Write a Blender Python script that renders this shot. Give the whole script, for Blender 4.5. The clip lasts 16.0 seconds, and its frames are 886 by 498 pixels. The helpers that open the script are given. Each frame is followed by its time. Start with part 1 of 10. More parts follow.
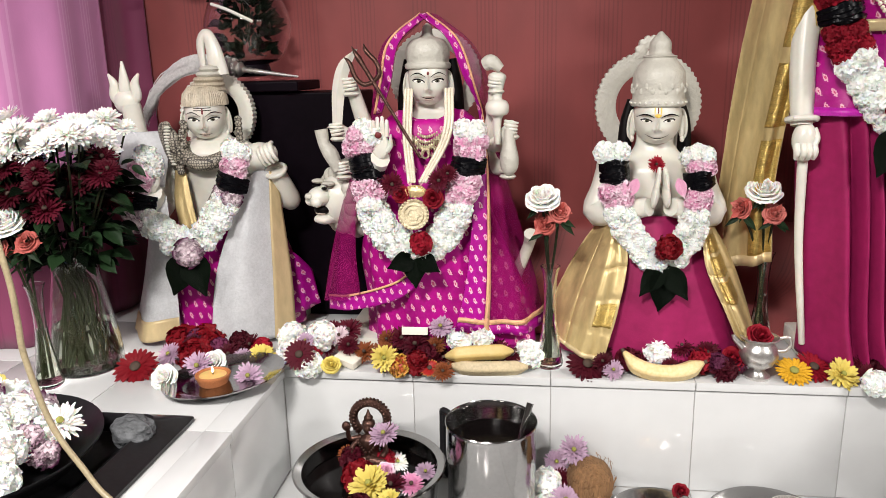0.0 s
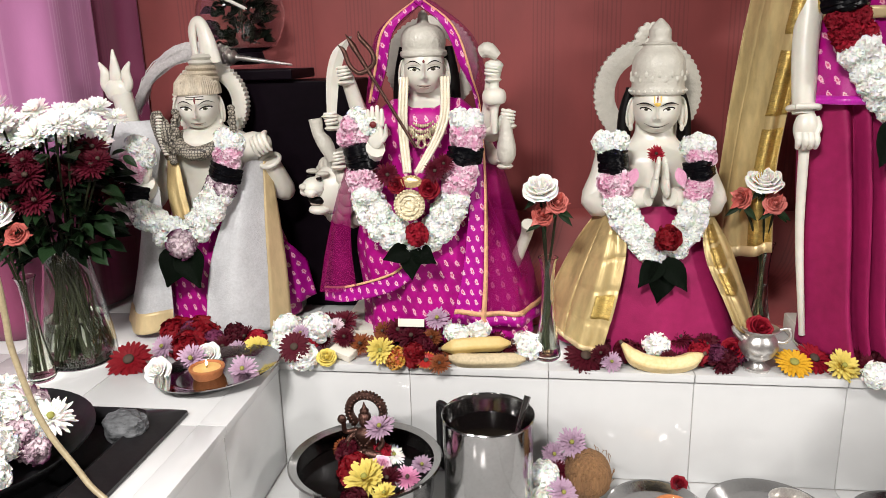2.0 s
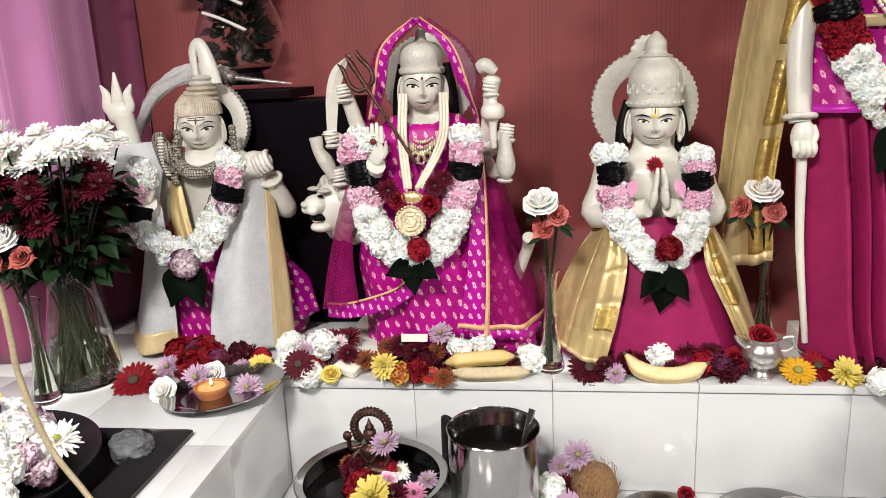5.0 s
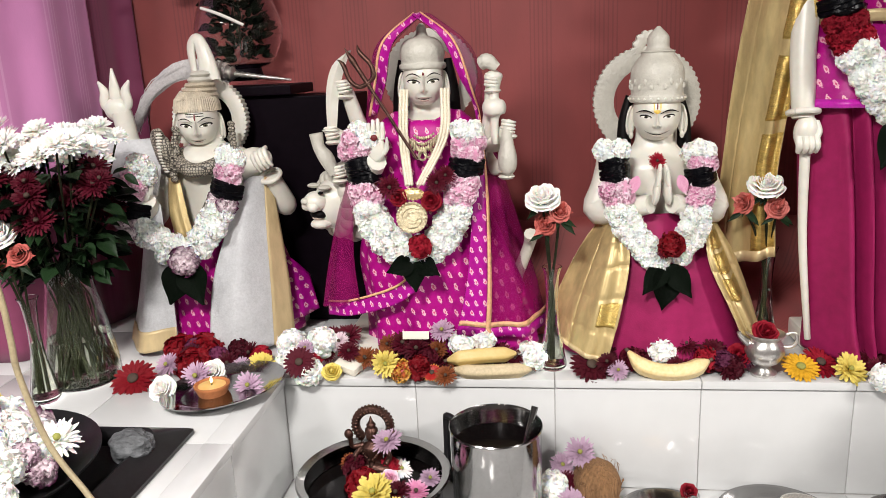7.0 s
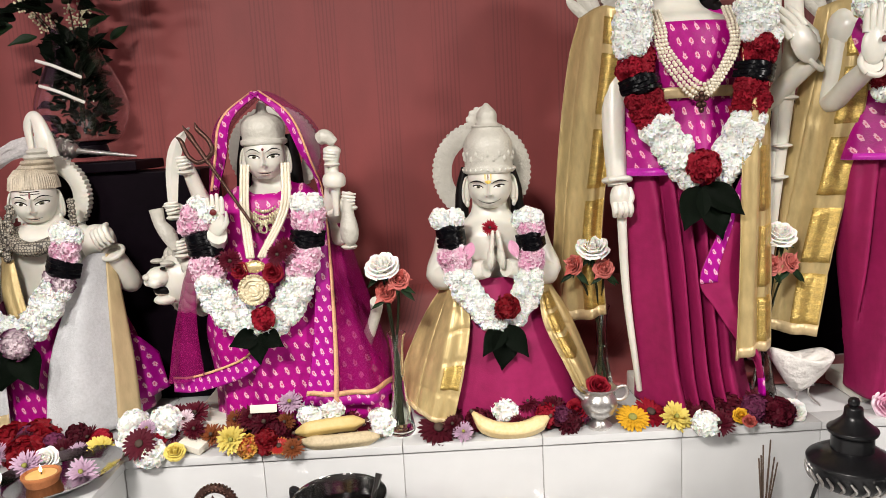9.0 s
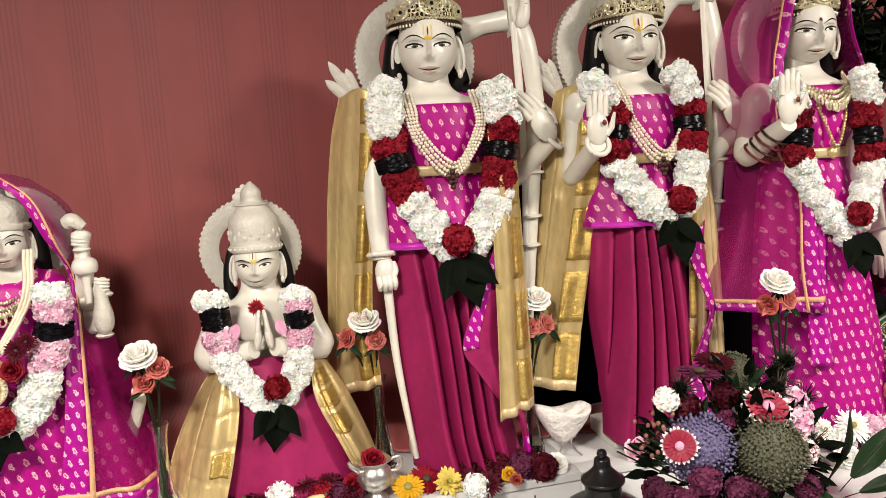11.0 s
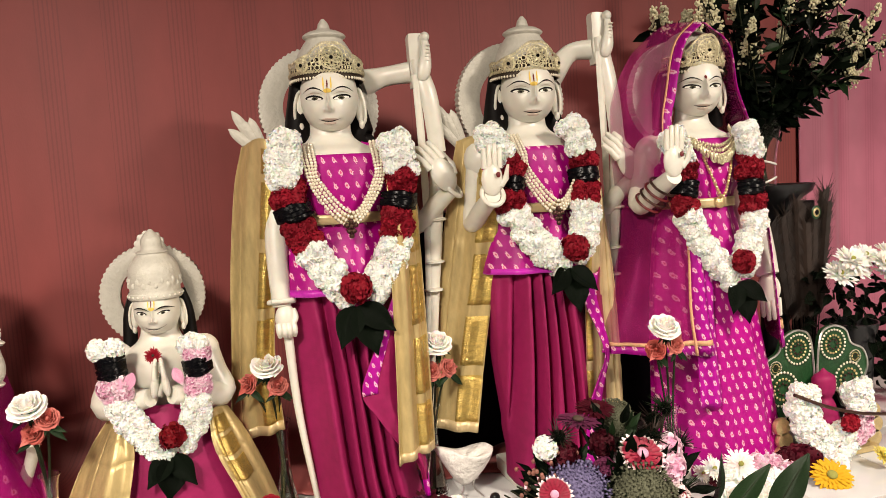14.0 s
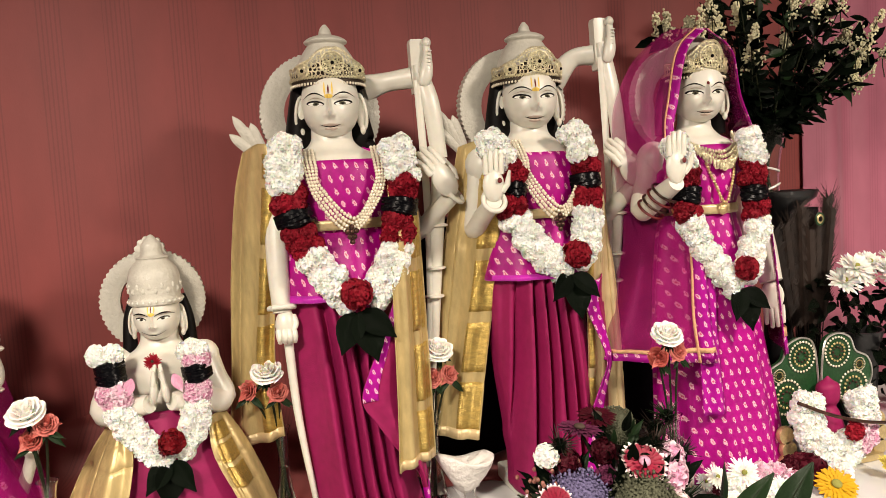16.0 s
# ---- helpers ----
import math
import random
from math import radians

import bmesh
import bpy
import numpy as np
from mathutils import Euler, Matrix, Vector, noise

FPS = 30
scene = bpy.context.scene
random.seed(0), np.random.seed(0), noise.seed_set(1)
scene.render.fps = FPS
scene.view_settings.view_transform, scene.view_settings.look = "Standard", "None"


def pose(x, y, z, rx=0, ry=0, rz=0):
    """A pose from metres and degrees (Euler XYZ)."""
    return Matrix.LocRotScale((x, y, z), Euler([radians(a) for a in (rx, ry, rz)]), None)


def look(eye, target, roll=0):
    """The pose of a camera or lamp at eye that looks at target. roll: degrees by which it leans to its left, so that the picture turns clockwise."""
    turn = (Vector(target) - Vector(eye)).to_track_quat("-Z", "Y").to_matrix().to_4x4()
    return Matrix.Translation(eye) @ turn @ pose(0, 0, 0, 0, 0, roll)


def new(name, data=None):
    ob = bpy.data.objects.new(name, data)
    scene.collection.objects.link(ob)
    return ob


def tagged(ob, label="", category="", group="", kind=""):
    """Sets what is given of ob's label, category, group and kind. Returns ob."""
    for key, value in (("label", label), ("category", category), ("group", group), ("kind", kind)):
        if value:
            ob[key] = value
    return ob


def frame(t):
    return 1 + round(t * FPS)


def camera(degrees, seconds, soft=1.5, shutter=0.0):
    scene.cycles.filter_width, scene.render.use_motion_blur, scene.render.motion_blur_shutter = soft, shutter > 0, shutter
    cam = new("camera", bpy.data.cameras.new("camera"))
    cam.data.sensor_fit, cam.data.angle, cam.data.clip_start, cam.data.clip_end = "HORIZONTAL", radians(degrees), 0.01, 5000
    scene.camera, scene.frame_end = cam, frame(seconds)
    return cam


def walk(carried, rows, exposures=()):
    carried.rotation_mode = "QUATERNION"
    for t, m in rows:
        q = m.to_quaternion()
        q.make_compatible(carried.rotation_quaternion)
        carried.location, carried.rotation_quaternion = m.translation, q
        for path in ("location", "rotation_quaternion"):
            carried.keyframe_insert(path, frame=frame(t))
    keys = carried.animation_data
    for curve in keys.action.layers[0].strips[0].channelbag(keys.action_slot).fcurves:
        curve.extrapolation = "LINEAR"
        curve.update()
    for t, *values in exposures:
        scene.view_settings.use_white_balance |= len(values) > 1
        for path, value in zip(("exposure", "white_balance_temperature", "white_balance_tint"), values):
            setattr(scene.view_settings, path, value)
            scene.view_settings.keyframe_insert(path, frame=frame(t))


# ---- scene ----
cam = camera(62.0, 16.0, soft=0.8)
PATH = [
    (0, (0.234, -0.009, 1.568), (-0.033, 1.913, 1.082), -1.4),
    (0.5, (0.229, 0.007, 1.57), (-0.03, 1.928, 1.077), -1.4),
    (1, (0.228, 0.014, 1.566), (-0.027, 1.929, 1.049), -1.3),
    (1.5, (0.225, 0.015, 1.566), (-0.026, 1.926, 1.033), -1.4),
    (2, (0.236, 0.014, 1.571), (-0.027, 1.928, 1.051), -1.5),
    (2.5, (0.237, 0.007, 1.569), (-0.026, 1.925, 1.067), -1.3),
    (3, (0.234, 0.005, 1.572), (-0.036, 1.924, 1.078), -1.5),
    (3.5, (0.236, 0.0, 1.571), (-0.035, 1.92, 1.083), -1.6),
    (4, (0.239, 0.001, 1.576), (-0.031, 1.924, 1.097), -2.0),
    (6.5, (0.229, 0.016, 1.573), (-0.04, 1.935, 1.079), -2.9),
    (7, (0.225, 0.015, 1.573), (-0.033, 1.936, 1.081), -2.7),
    (7.5, (0.225, 0.006, 1.568), (0.024, 1.936, 1.085), -2.5),
    (8, (0.264, 0.007, 1.568), (0.107, 1.944, 1.097), -2.2),
    (8.5, (0.313, -0.011, 1.566), (0.209, 1.944, 1.157), -2.4),
    (9, (0.355, -0.017, 1.575), (0.369, 1.956, 1.251), -3.1),
    (9.5, (0.392, -0.019, 1.585), (0.529, 1.956, 1.298), -3.6),
    (10, (0.408, -0.019, 1.584), (0.692, 1.946, 1.336), -3.3),
    (10.2, (0.426, -0.021, 1.589), (0.764, 1.936, 1.353), -3.4),
    (12.3, (0.605, -0.087, 1.681), (1.098, 1.839, 1.466), -4.1),
    (12.5, (0.61, -0.091, 1.681), (1.067, 1.846, 1.478), -4.0),
    (13, (0.644, -0.109, 1.686), (1.084, 1.832, 1.488), -3.7),
    (13.5, (0.643, -0.109, 1.686), (1.14, 1.818, 1.491), -3.6),
    (14, (0.639, -0.112, 1.688), (1.207, 1.797, 1.511), -3.5),
    (14.5, (0.639, -0.112, 1.688), (1.191, 1.804, 1.532), -3.7),
    (15, (0.644, -0.108, 1.686), (1.191, 1.81, 1.534), -3.8),
    (15.5, (0.645, -0.106, 1.686), (1.202, 1.808, 1.527), -3.7),
    (16, (0.646, -0.106, 1.686), (1.207, 1.807, 1.527), -3.4),
]
# the film warms a little as it pans
EXPOSURES = [(0.0, -0.17, 6400, 13), (7.5, -0.17, 6400, 13), (10.0, -0.09, 6750, 14), (12.5, -0.05, 7350, 15), (16.0, -0.05, 7600, 15)]
walk(cam, [(t, look(eye, target, roll)) for t, eye, target, roll in PATH], EXPOSURES)

# ---- light and exposure ----
world = bpy.data.worlds.new("world")
scene.world = world
world.use_nodes = True
world.node_tree.nodes["Background"].inputs[0].default_value = (0.9, 0.95, 1.0, 1)
world.node_tree.nodes["Background"].inputs[1].default_value = 0.02


def area_lamp(name, x, y, z, sx, sy, watts, colour=(1, 0.96, 0.9)):
    d = bpy.data.lights.new(name, "AREA")
    d.shape, d.size, d.size_y, d.energy, d.color = "RECTANGLE", sx, sy, watts, colour
    ob = new(name, d)
    ob.matrix_world = look((x, y, z), (x, y, 0))
    return ob


LAMPS = [(-1.5, -0.5, 2.85), (-0.25, -0.5, 2.85), (2.6, -0.5, 2.85), (-1.5, -2.3, 2.85), (-0.25, -2.3, 2.85), (2.6, -2.3, 2.85)]
for lx, ly, lz in LAMPS:
    area_lamp("ceiling_lamp", lx, ly, lz - 0.03, 0.4, 0.4, {-1.5: 50, -0.25: 130, 2.6: 136}[lx] if ly > -1 else 9)

# ---- mesh helpers ----
V = Vector
origin = {}


def thing(name, at, label, category, group="", kind=""):
    ob = new(name)
    ob.empty_display_size = 0.05
    ob.location = at
    origin[ob] = V(at)
    return tagged(ob, label, category, group, kind)


def mesh_from(bm, mats, name, smooth=True, shift=None):
    if shift is not None:
        bmesh.ops.translate(bm, verts=bm.verts, vec=-shift)
    bmesh.ops.recalc_face_normals(bm, faces=bm.faces)
    me = bpy.data.meshes.new(name)
    bm.to_mesh(me)
    bm.free()
    for m in (mats if isinstance(mats, (list, tuple)) else [mats]):
        me.materials.append(m)
    if smooth:
        for p in me.polygons:
            p.use_smooth = True
        if smooth != "all":
            me.set_sharp_from_angle(angle=radians(smooth if smooth is not True else 50))
    return me


def part(name, bm, mats, parent, label="", smooth=True, thick=0.0):
    """Links a bmesh, given in world coordinates, as one mesh under a thing or a part."""
    o = origin[parent]
    ob = new(name, mesh_from(bm, mats, name, smooth, o))
    ob.parent = parent
    origin[ob] = o
    if thick:
        s = ob.modifiers.new("thickness", "SOLIDIFY")
        s.thickness, s.offset = thick, 0
    return tagged(ob, label)


def solo(name, bm, mats, at, label, category, group="", kind="", smooth=True, thick=0.0):
    """A thing that is a single mesh."""
    ob = new(name, mesh_from(bm, mats, name, smooth, V(at)))
    ob.location = at
    origin[ob] = V(at)
    if thick:
        s = ob.modifiers.new("thickness", "SOLIDIFY")
        s.thickness, s.offset = thick, 0
    return tagged(ob, label, category, group, kind)


def spline(pts, n, closed=False):
    """Catmull-Rom through points of any dimension, n samples."""
    p = np.array([tuple(q) for q in pts], float)
    k = len(p)
    if k == 2 and not closed:
        w = np.linspace(0, 1, n)[:, None]
        return p[0] * (1 - w) + p[1] * w
    out = []
    span = k if closed else k - 1
    for s in np.linspace(0, span, n, endpoint=not closed):
        i = min(int(s), span - 1)
        f = s - i
        g = (lambda j: p[j % k]) if closed else (lambda j: p[j] if 0 <= j < k else (2 * p[0] - p[1] if j < 0 else 2 * p[-1] - p[-2]))
        a, b, c, d = g(i - 1), g(i), g(i + 1), g(i + 2)
        out.append(0.5 * (2 * b + (c - a) * f + (2 * a - 5 * b + 4 * c - d) * f * f + (3 * b - a - 3 * c + d) * f ** 3))
    return np.array(out)


def add_grid(bm, P, closed=False, mi=0, capped=False):
    nv, nu = P.shape[:2]
    vs = [[bm.verts.new(P[j, i]) for i in range(nu)] for j in range(nv)]
    for j in range(nv - 1):
        for i in range(nu if closed else nu - 1):
            k = (i + 1) % nu
            f = bm.faces.new((vs[j][i], vs[j][k], vs[j + 1][k], vs[j + 1][i]))
            f.material_index = mi
    if capped:
        for row in (vs[0], vs[-1]):
            try:
                bm.faces.new(row).material_index = mi
            except ValueError:
                pass
    return vs


def patch(rows, nu, nv, pleats=0.0, amp=0.0, out=(0, -1, 0), closed=False, seed=0, grow=1.0, crease=0.0):
    """A cloth surface through a net of control points; pleats run down it and deepen towards the foot."""
    A = np.array([spline(r, nu, closed) for r in rows])
    P = np.array([spline(A[:, i], nv) for i in range(nu)]).transpose(1, 0, 2)
    if amp:
        rnd = random.Random(seed)
        ph, ph2, q = rnd.uniform(0, 6), rnd.uniform(0, 6), rnd.uniform(0.55, 0.8)
        u = np.linspace(0, 1, nu, endpoint=not closed)
        c = P.mean(axis=1, keepdims=True)
        o = (P - c) if closed else np.broadcast_to(np.array(out, float), P.shape).copy()
        o[..., 2] = 0 if closed else o[..., 2]
        o = o / (np.linalg.norm(o, axis=2, keepdims=True) + 1e-9)
        m = round(pleats) if closed else pleats
        k = round(pleats * q) if closed else pleats * q
        w = np.sin(2 * np.pi * m * u + ph) + 0.6 * np.sin(2 * np.pi * k * u + ph2)
        if crease:
            s = u + 0.012 * np.sin(2 * np.pi * 3 * u + ph) + 0.02 * np.sin(2 * np.pi * u + ph2)
            w = (1 - crease) * w + crease * (2.2 * np.abs(np.sin(np.pi * m * s)) ** 0.45 - 1.2) * (0.65 + 0.35 * np.sin(2 * np.pi * k * u))
        v = np.linspace(0, 1, nv)
        w = w[None] + 0.35 * np.sin(2 * np.pi * 0.4 * m * u[None] + 5 * v[:, None] + ph2)
        P = P + o * (amp * (v ** grow)[:, None] * w)[..., None]
    return P


def normals(P, ref=(0, -1, 0)):
    a, b = np.gradient(P, axis=0), np.gradient(P, axis=1)
    n = np.cross(a, b)
    n /= np.linalg.norm(n, axis=2, keepdims=True) + 1e-9
    if (n @ np.array(ref)).mean() < 0:
        n = -n
    return n


def hem(P, side, k, lift=0.0025, ref=(0, -1, 0)):
    """The outer k rows or columns of a cloth, lifted off it: a border strip."""
    Q = P + normals(P, ref) * lift
    return {"foot": Q[-k:], "top": Q[:k], "left": Q[:, :k], "right": Q[:, -k:]}[side]


def ring_rows(specs, n=16, square=2.0):
    """Rings for patch(closed): z, centre x, y, half-widths x, y."""
    rows = []
    for z, cx, cy, rx, ry in specs:
        r = []
        for i in range(n):
            a = 2 * math.pi * i / n
            c, s = math.cos(a), math.sin(a)
            r.append((cx + rx * math.copysign(abs(c) ** (2 / square), c), cy + ry * math.copysign(abs(s) ** (2 / square), s), z))
        rows.append(r)
    return rows


def tube(bm, pts, radii, seg=10, mi=0, n=None, flat=1.0):
    if n:
        q = spline([(*p, r) for p, r in zip(pts, radii)] if isinstance(radii, (list, tuple)) else [(*p, radii) for p in pts], n)
        pts, radii = [V(a[:3]) for a in q], [a[3] for a in q]
    else:
        pts = [V(p) for p in pts]
        radii = radii if isinstance(radii, (list, tuple)) else [radii] * len(pts)
    rows, side = [], None
    for i, p in enumerate(pts):
        d = (pts[min(i + 1, len(pts) - 1)] - pts[max(i - 1, 0)]).normalized()
        if side is None:
            side = d.cross(V((0, 1, 0)) if abs(d.y) < 0.9 else V((1, 0, 0))).normalized()
        side = (side - d * side.dot(d)).normalized()
        up = d.cross(side)
        rows.append([p + (side * math.cos(a) + up * math.sin(a) * flat) * radii[i] for a in [2 * math.pi * k / seg for k in range(seg)]])
    add_grid(bm, np.array([[tuple(v) for v in r] for r in rows]), True, mi, True)


def ellipsoid(bm, c, r, mi=0, seg=16, rings=10, m=None):
    P = np.zeros((rings + 1, seg, 3))
    for j in range(rings + 1):
        t = math.pi * (0.02 + 0.96 * j / rings)
        for i in range(seg):
            a = 2 * math.pi * i / seg
            p = V((r[0] * math.sin(t) * math.cos(a), r[1] * math.sin(t) * math.sin(a), r[2] * math.cos(t)))
            P[j, i] = V(c) + (m @ p if m else p)
    add_grid(bm, P, True, mi, True)


def lathe(bm, prof, c, seg=28, mi=0, sx=1.0, sy=1.0, smooth_n=0):
    pr = spline(prof, smooth_n) if smooth_n else prof
    P = np.array([[(c[0] + r * sx * math.cos(2 * math.pi * i / seg), c[1] + r * sy * math.sin(2 * math.pi * i / seg), c[2] + z) for i in range(seg)] for r, z in pr])
    add_grid(bm, P, True, mi, True)


def box(bm, lo, hi, mi=0, bevel=0.0):
    r = bmesh.ops.create_cube(bm, size=1)
    for v in r["verts"]:
        v.co = V(lo) + V(((v.co.x + 0.5) * (hi[0] - lo[0]), (v.co.y + 0.5) * (hi[1] - lo[1]), (v.co.z + 0.5) * (hi[2] - lo[2])))
    fs = {f for v in r["verts"] for f in v.link_faces}
    for f in fs:
        f.material_index = mi
    if bevel:
        bmesh.ops.bevel(bm, geom=list({e for f in fs for e in f.edges}), offset=bevel, segments=2, affect="EDGES", profile=0.6)


def arch(bm, c, ro, ri, y0, y1, a0, a1, scallops=0, depth=0.0, n=120, mi=0, sz=1.0):
    """A flat ring or arch in the x-z plane, with a beaded rim."""
    rows = []
    for i in range(n + 1):
        a = radians(a0 + (a1 - a0) * i / n)
        R = ro + (depth * abs(math.sin(scallops * (a - radians(a0)) / 2)) if scallops else 0)
        d = (math.cos(a), math.sin(a) * sz)
        rows.append([(c[0] + d[0] * r, y, c[1] + d[1] * r) for r, y in ((ri, y0), (ri + 0.25 * (ro - ri), y0 - 0.004), (ro * 0.93, y0 - 0.002), (R, y0), (R, y1), (ri, y1))])
    add_grid(bm, np.array(rows), True, mi, True)


# ---- materials ----
def nodes_of(m):
    m.use_nodes = True
    nt = m.node_tree
    return nt, nt.nodes, nt.links, nt.nodes["Principled BSDF"]


def node(nt, kind, **kw):
    n = nt.nodes.new(kind)
    for k, v in kw.items():
        n.inputs[k].default_value = v
    return n


def paint(name, col, rough=0.5, metal=0.0, var=0.2, scale=14.0, bump=0.0, bscale=120.0, rnd=0.0, spec=0.5, sub=0.0, sheen=0.0, col2=None, coat=0.0, stretch=(1, 1, 1), rim=None):
    """A surface with colour that varies at two scales, fine relief, and variation from piece to piece."""
    m = bpy.data.materials.new(name)
    nt, N, L, b = nodes_of(m)
    tc = N.new("ShaderNodeTexCoord")
    mp = N.new("ShaderNodeMapping")
    mp.inputs["Scale"].default_value = stretch
    L.new(tc.outputs["Object"], mp.inputs[0])
    n1, n2 = node(nt, "ShaderNodeTexNoise", Scale=scale, Detail=3.0), node(nt, "ShaderNodeTexNoise", Scale=scale * 7, Detail=4.0)
    L.new(mp.outputs[0], n1.inputs["Vector"]), L.new(mp.outputs[0], n2.inputs["Vector"])
    add = N.new("ShaderNodeMath")
    add.operation = "ADD"
    L.new(n1.outputs["Fac"], add.inputs[0]), L.new(n2.outputs["Fac"], add.inputs[1])
    src = add.outputs[0]
    if rnd:
        oi = N.new("ShaderNodeObjectInfo")
        mr = node(nt, "ShaderNodeMapRange")
        mr.inputs["To Min"].default_value, mr.inputs["To Max"].default_value = -rnd, rnd
        L.new(oi.outputs["Random"], mr.inputs["Value"])
        a2 = N.new("ShaderNodeMath")
        a2.operation = "ADD"
        L.new(src, a2.inputs[0]), L.new(mr.outputs[0], a2.inputs[1])
        src = a2.outputs[0]
    mr = node(nt, "ShaderNodeMapRange")
    mr.inputs["From Min"].default_value, mr.inputs["From Max"].default_value = 0.6, 1.4
    L.new(src, mr.inputs["Value"])
    mix = N.new("ShaderNodeMix")
    mix.data_type = "RGBA"
    c2 = col2 or tuple(min(1, c * (1 + var)) for c in col)
    c1 = tuple(c * (1 - var) for c in col) if not col2 else col
    mix.inputs["A"].default_value, mix.inputs["B"].default_value = (*c1, 1), (*c2, 1)
    L.new(mr.outputs[0], mix.inputs["Factor"])
    res = mix.outputs["Result"]
    if rim:
        # petals that change colour towards their tips
        ln = N.new("ShaderNodeVectorMath")
        ln.operation = "LENGTH"
        L.new(tc.outputs["Object"], ln.inputs[0])
        r2 = node(nt, "ShaderNodeMapRange")
        r2.inputs["From Min"].default_value, r2.inputs["From Max"].default_value = rim[1], rim[2]
        L.new(ln.outputs["Value"], r2.inputs["Value"])
        m2 = N.new("ShaderNodeMix")
        m2.data_type = "RGBA"
        L.new(r2.outputs[0], m2.inputs["Factor"]), L.new(res, m2.inputs["A"])
        m2.inputs["B"].default_value = (*rim[0], 1)
        res = m2.outputs["Result"]
    L.new(res, b.inputs["Base Color"])
    b.inputs["Roughness"].default_value, b.inputs["Metallic"].default_value = rough, metal
    b.inputs["Specular IOR Level"].default_value = spec
    b.inputs["Coat Weight"].default_value = coat
    b.inputs["Sheen Weight"].default_value = sheen
    if sub:
        b.inputs["Subsurface Weight"].default_value, b.inputs["Subsurface Scale"].default_value = sub, 0.01
    if bump:
        nb = node(nt, "ShaderNodeTexNoise", Scale=bscale, Detail=5.0)
        L.new(mp.outputs[0], nb.inputs["Vector"])
        bp = node(nt, "ShaderNodeBump", Strength=bump, Distance=0.010 if bump >= 0.8 else 0.004)
        L.new(nb.outputs["Fac"], bp.inputs["Height"])
        L.new(bp.outputs[0], b.inputs["Normal"])
    return m


def dotted(name, col, dot, across, size, line=(0.55, 0.05, 0.16), rough=0.42):
    """Silk with staggered rows of small woven paisleys, one to each 'across' metres."""
    m = paint(name, col, rough, 0, 0.25, 9, 0.2, 260, spec=0.25)
    nt, N, L, b = nodes_of(m)

    def mth(op, a, c, d=None):
        n = N.new("ShaderNodeMath")
        n.operation = op
        for k, q in enumerate((a, c, d)):
            if q is None:
                continue
            if isinstance(q, (int, float)):
                n.inputs[k].default_value = q
            else:
                L.new(q, n.inputs[k])
        return n.outputs[0]
    tc, sp = N.new("ShaderNodeTexCoord"), N.new("ShaderNodeSeparateXYZ")
    L.new(tc.outputs["Object"], sp.inputs[0])
    wob = node(nt, "ShaderNodeTexNoise", Scale=9.0, Detail=1.0)
    L.new(tc.outputs["Object"], wob.inputs["Vector"])
    wx = mth("MULTIPLY_ADD", wob.outputs["Fac"], 0.5, -0.25)
    gz = mth("ADD", mth("DIVIDE", sp.outputs[2], across * 1.15), wx)
    row = mth("FLOOR", gz, 0)
    gx = mth("ADD", mth("ADD", mth("DIVIDE", sp.outputs[0], across), mth("MULTIPLY", row, 0.5)), wx)
    u = mth("SUBTRACT", mth("FRACT", gx, 0), 0.5)
    v = mth("SUBTRACT", mth("FRACT", gz, 0), 0.5)
    u2 = mth("DIVIDE", mth("ADD", u, mth("MULTIPLY", v, 0.35)), mth("MULTIPLY_ADD", v, -0.55, 0.72))
    d = mth("SQRT", mth("ADD", mth("MULTIPLY", u2, u2), mth("MULTIPLY", mth("MULTIPLY", v, v), 0.75)), 0)
    fine = node(nt, "ShaderNodeTexNoise", Scale=260.0, Detail=2.0)
    L.new(tc.outputs["Object"], fine.inputs["Vector"])
    d = mth("ADD", d, mth("MULTIPLY_ADD", fine.outputs["Fac"], 0.40, -0.20))
    src = b.inputs["Base Color"].links[0].from_socket
    for lim, c in ((size, dot), (size * 0.38, line)):
        mr = node(nt, "ShaderNodeMapRange")
        mr.inputs["From Min"].default_value, mr.inputs["From Max"].default_value = lim - 0.02, lim + 0.02
        mr.inputs["To Min"].default_value, mr.inputs["To Max"].default_value = 0.9, 0
        L.new(d, mr.inputs["Value"])
        mix = N.new("ShaderNodeMix")
        mix.data_type = "RGBA"
        L.new(src, mix.inputs["A"]), L.new(mr.outputs[0], mix.inputs["Factor"])
        mix.inputs["B"].default_value = (*c, 1)
        src = mix.outputs["Result"]
    L.new(src, b.inputs["Base Color"])
    return m


def sheer(name, col, cover, rough=0.5):
    """Net cloth: woven threads with gaps between them."""
    m = paint(name, col, rough, 0, 0.25, 12, 0.1, 500, spec=0.1)
    nt, N, L, b = nodes_of(m)
    tr = N.new("ShaderNodeBsdfTransparent")
    mx = N.new("ShaderNodeMixShader")
    tc = N.new("ShaderNodeTexCoord")
    ns = node(nt, "ShaderNodeTexNoise", Scale=7.0, Detail=2.0)
    L.new(tc.outputs["Object"], ns.inputs["Vector"])
    mr = node(nt, "ShaderNodeMapRange")
    mr.inputs["To Min"].default_value, mr.inputs["To Max"].default_value = cover - 0.15, cover + 0.15
    L.new(ns.outputs["Fac"], mr.inputs["Value"])
    L.new(mr.outputs[0], mx.inputs[0])
    L.new(tr.outputs[0], mx.inputs[1]), L.new(b.outputs[0], mx.inputs[2])
    L.new(mx.outputs[0], N["Material Output"].inputs["Surface"])
    return m


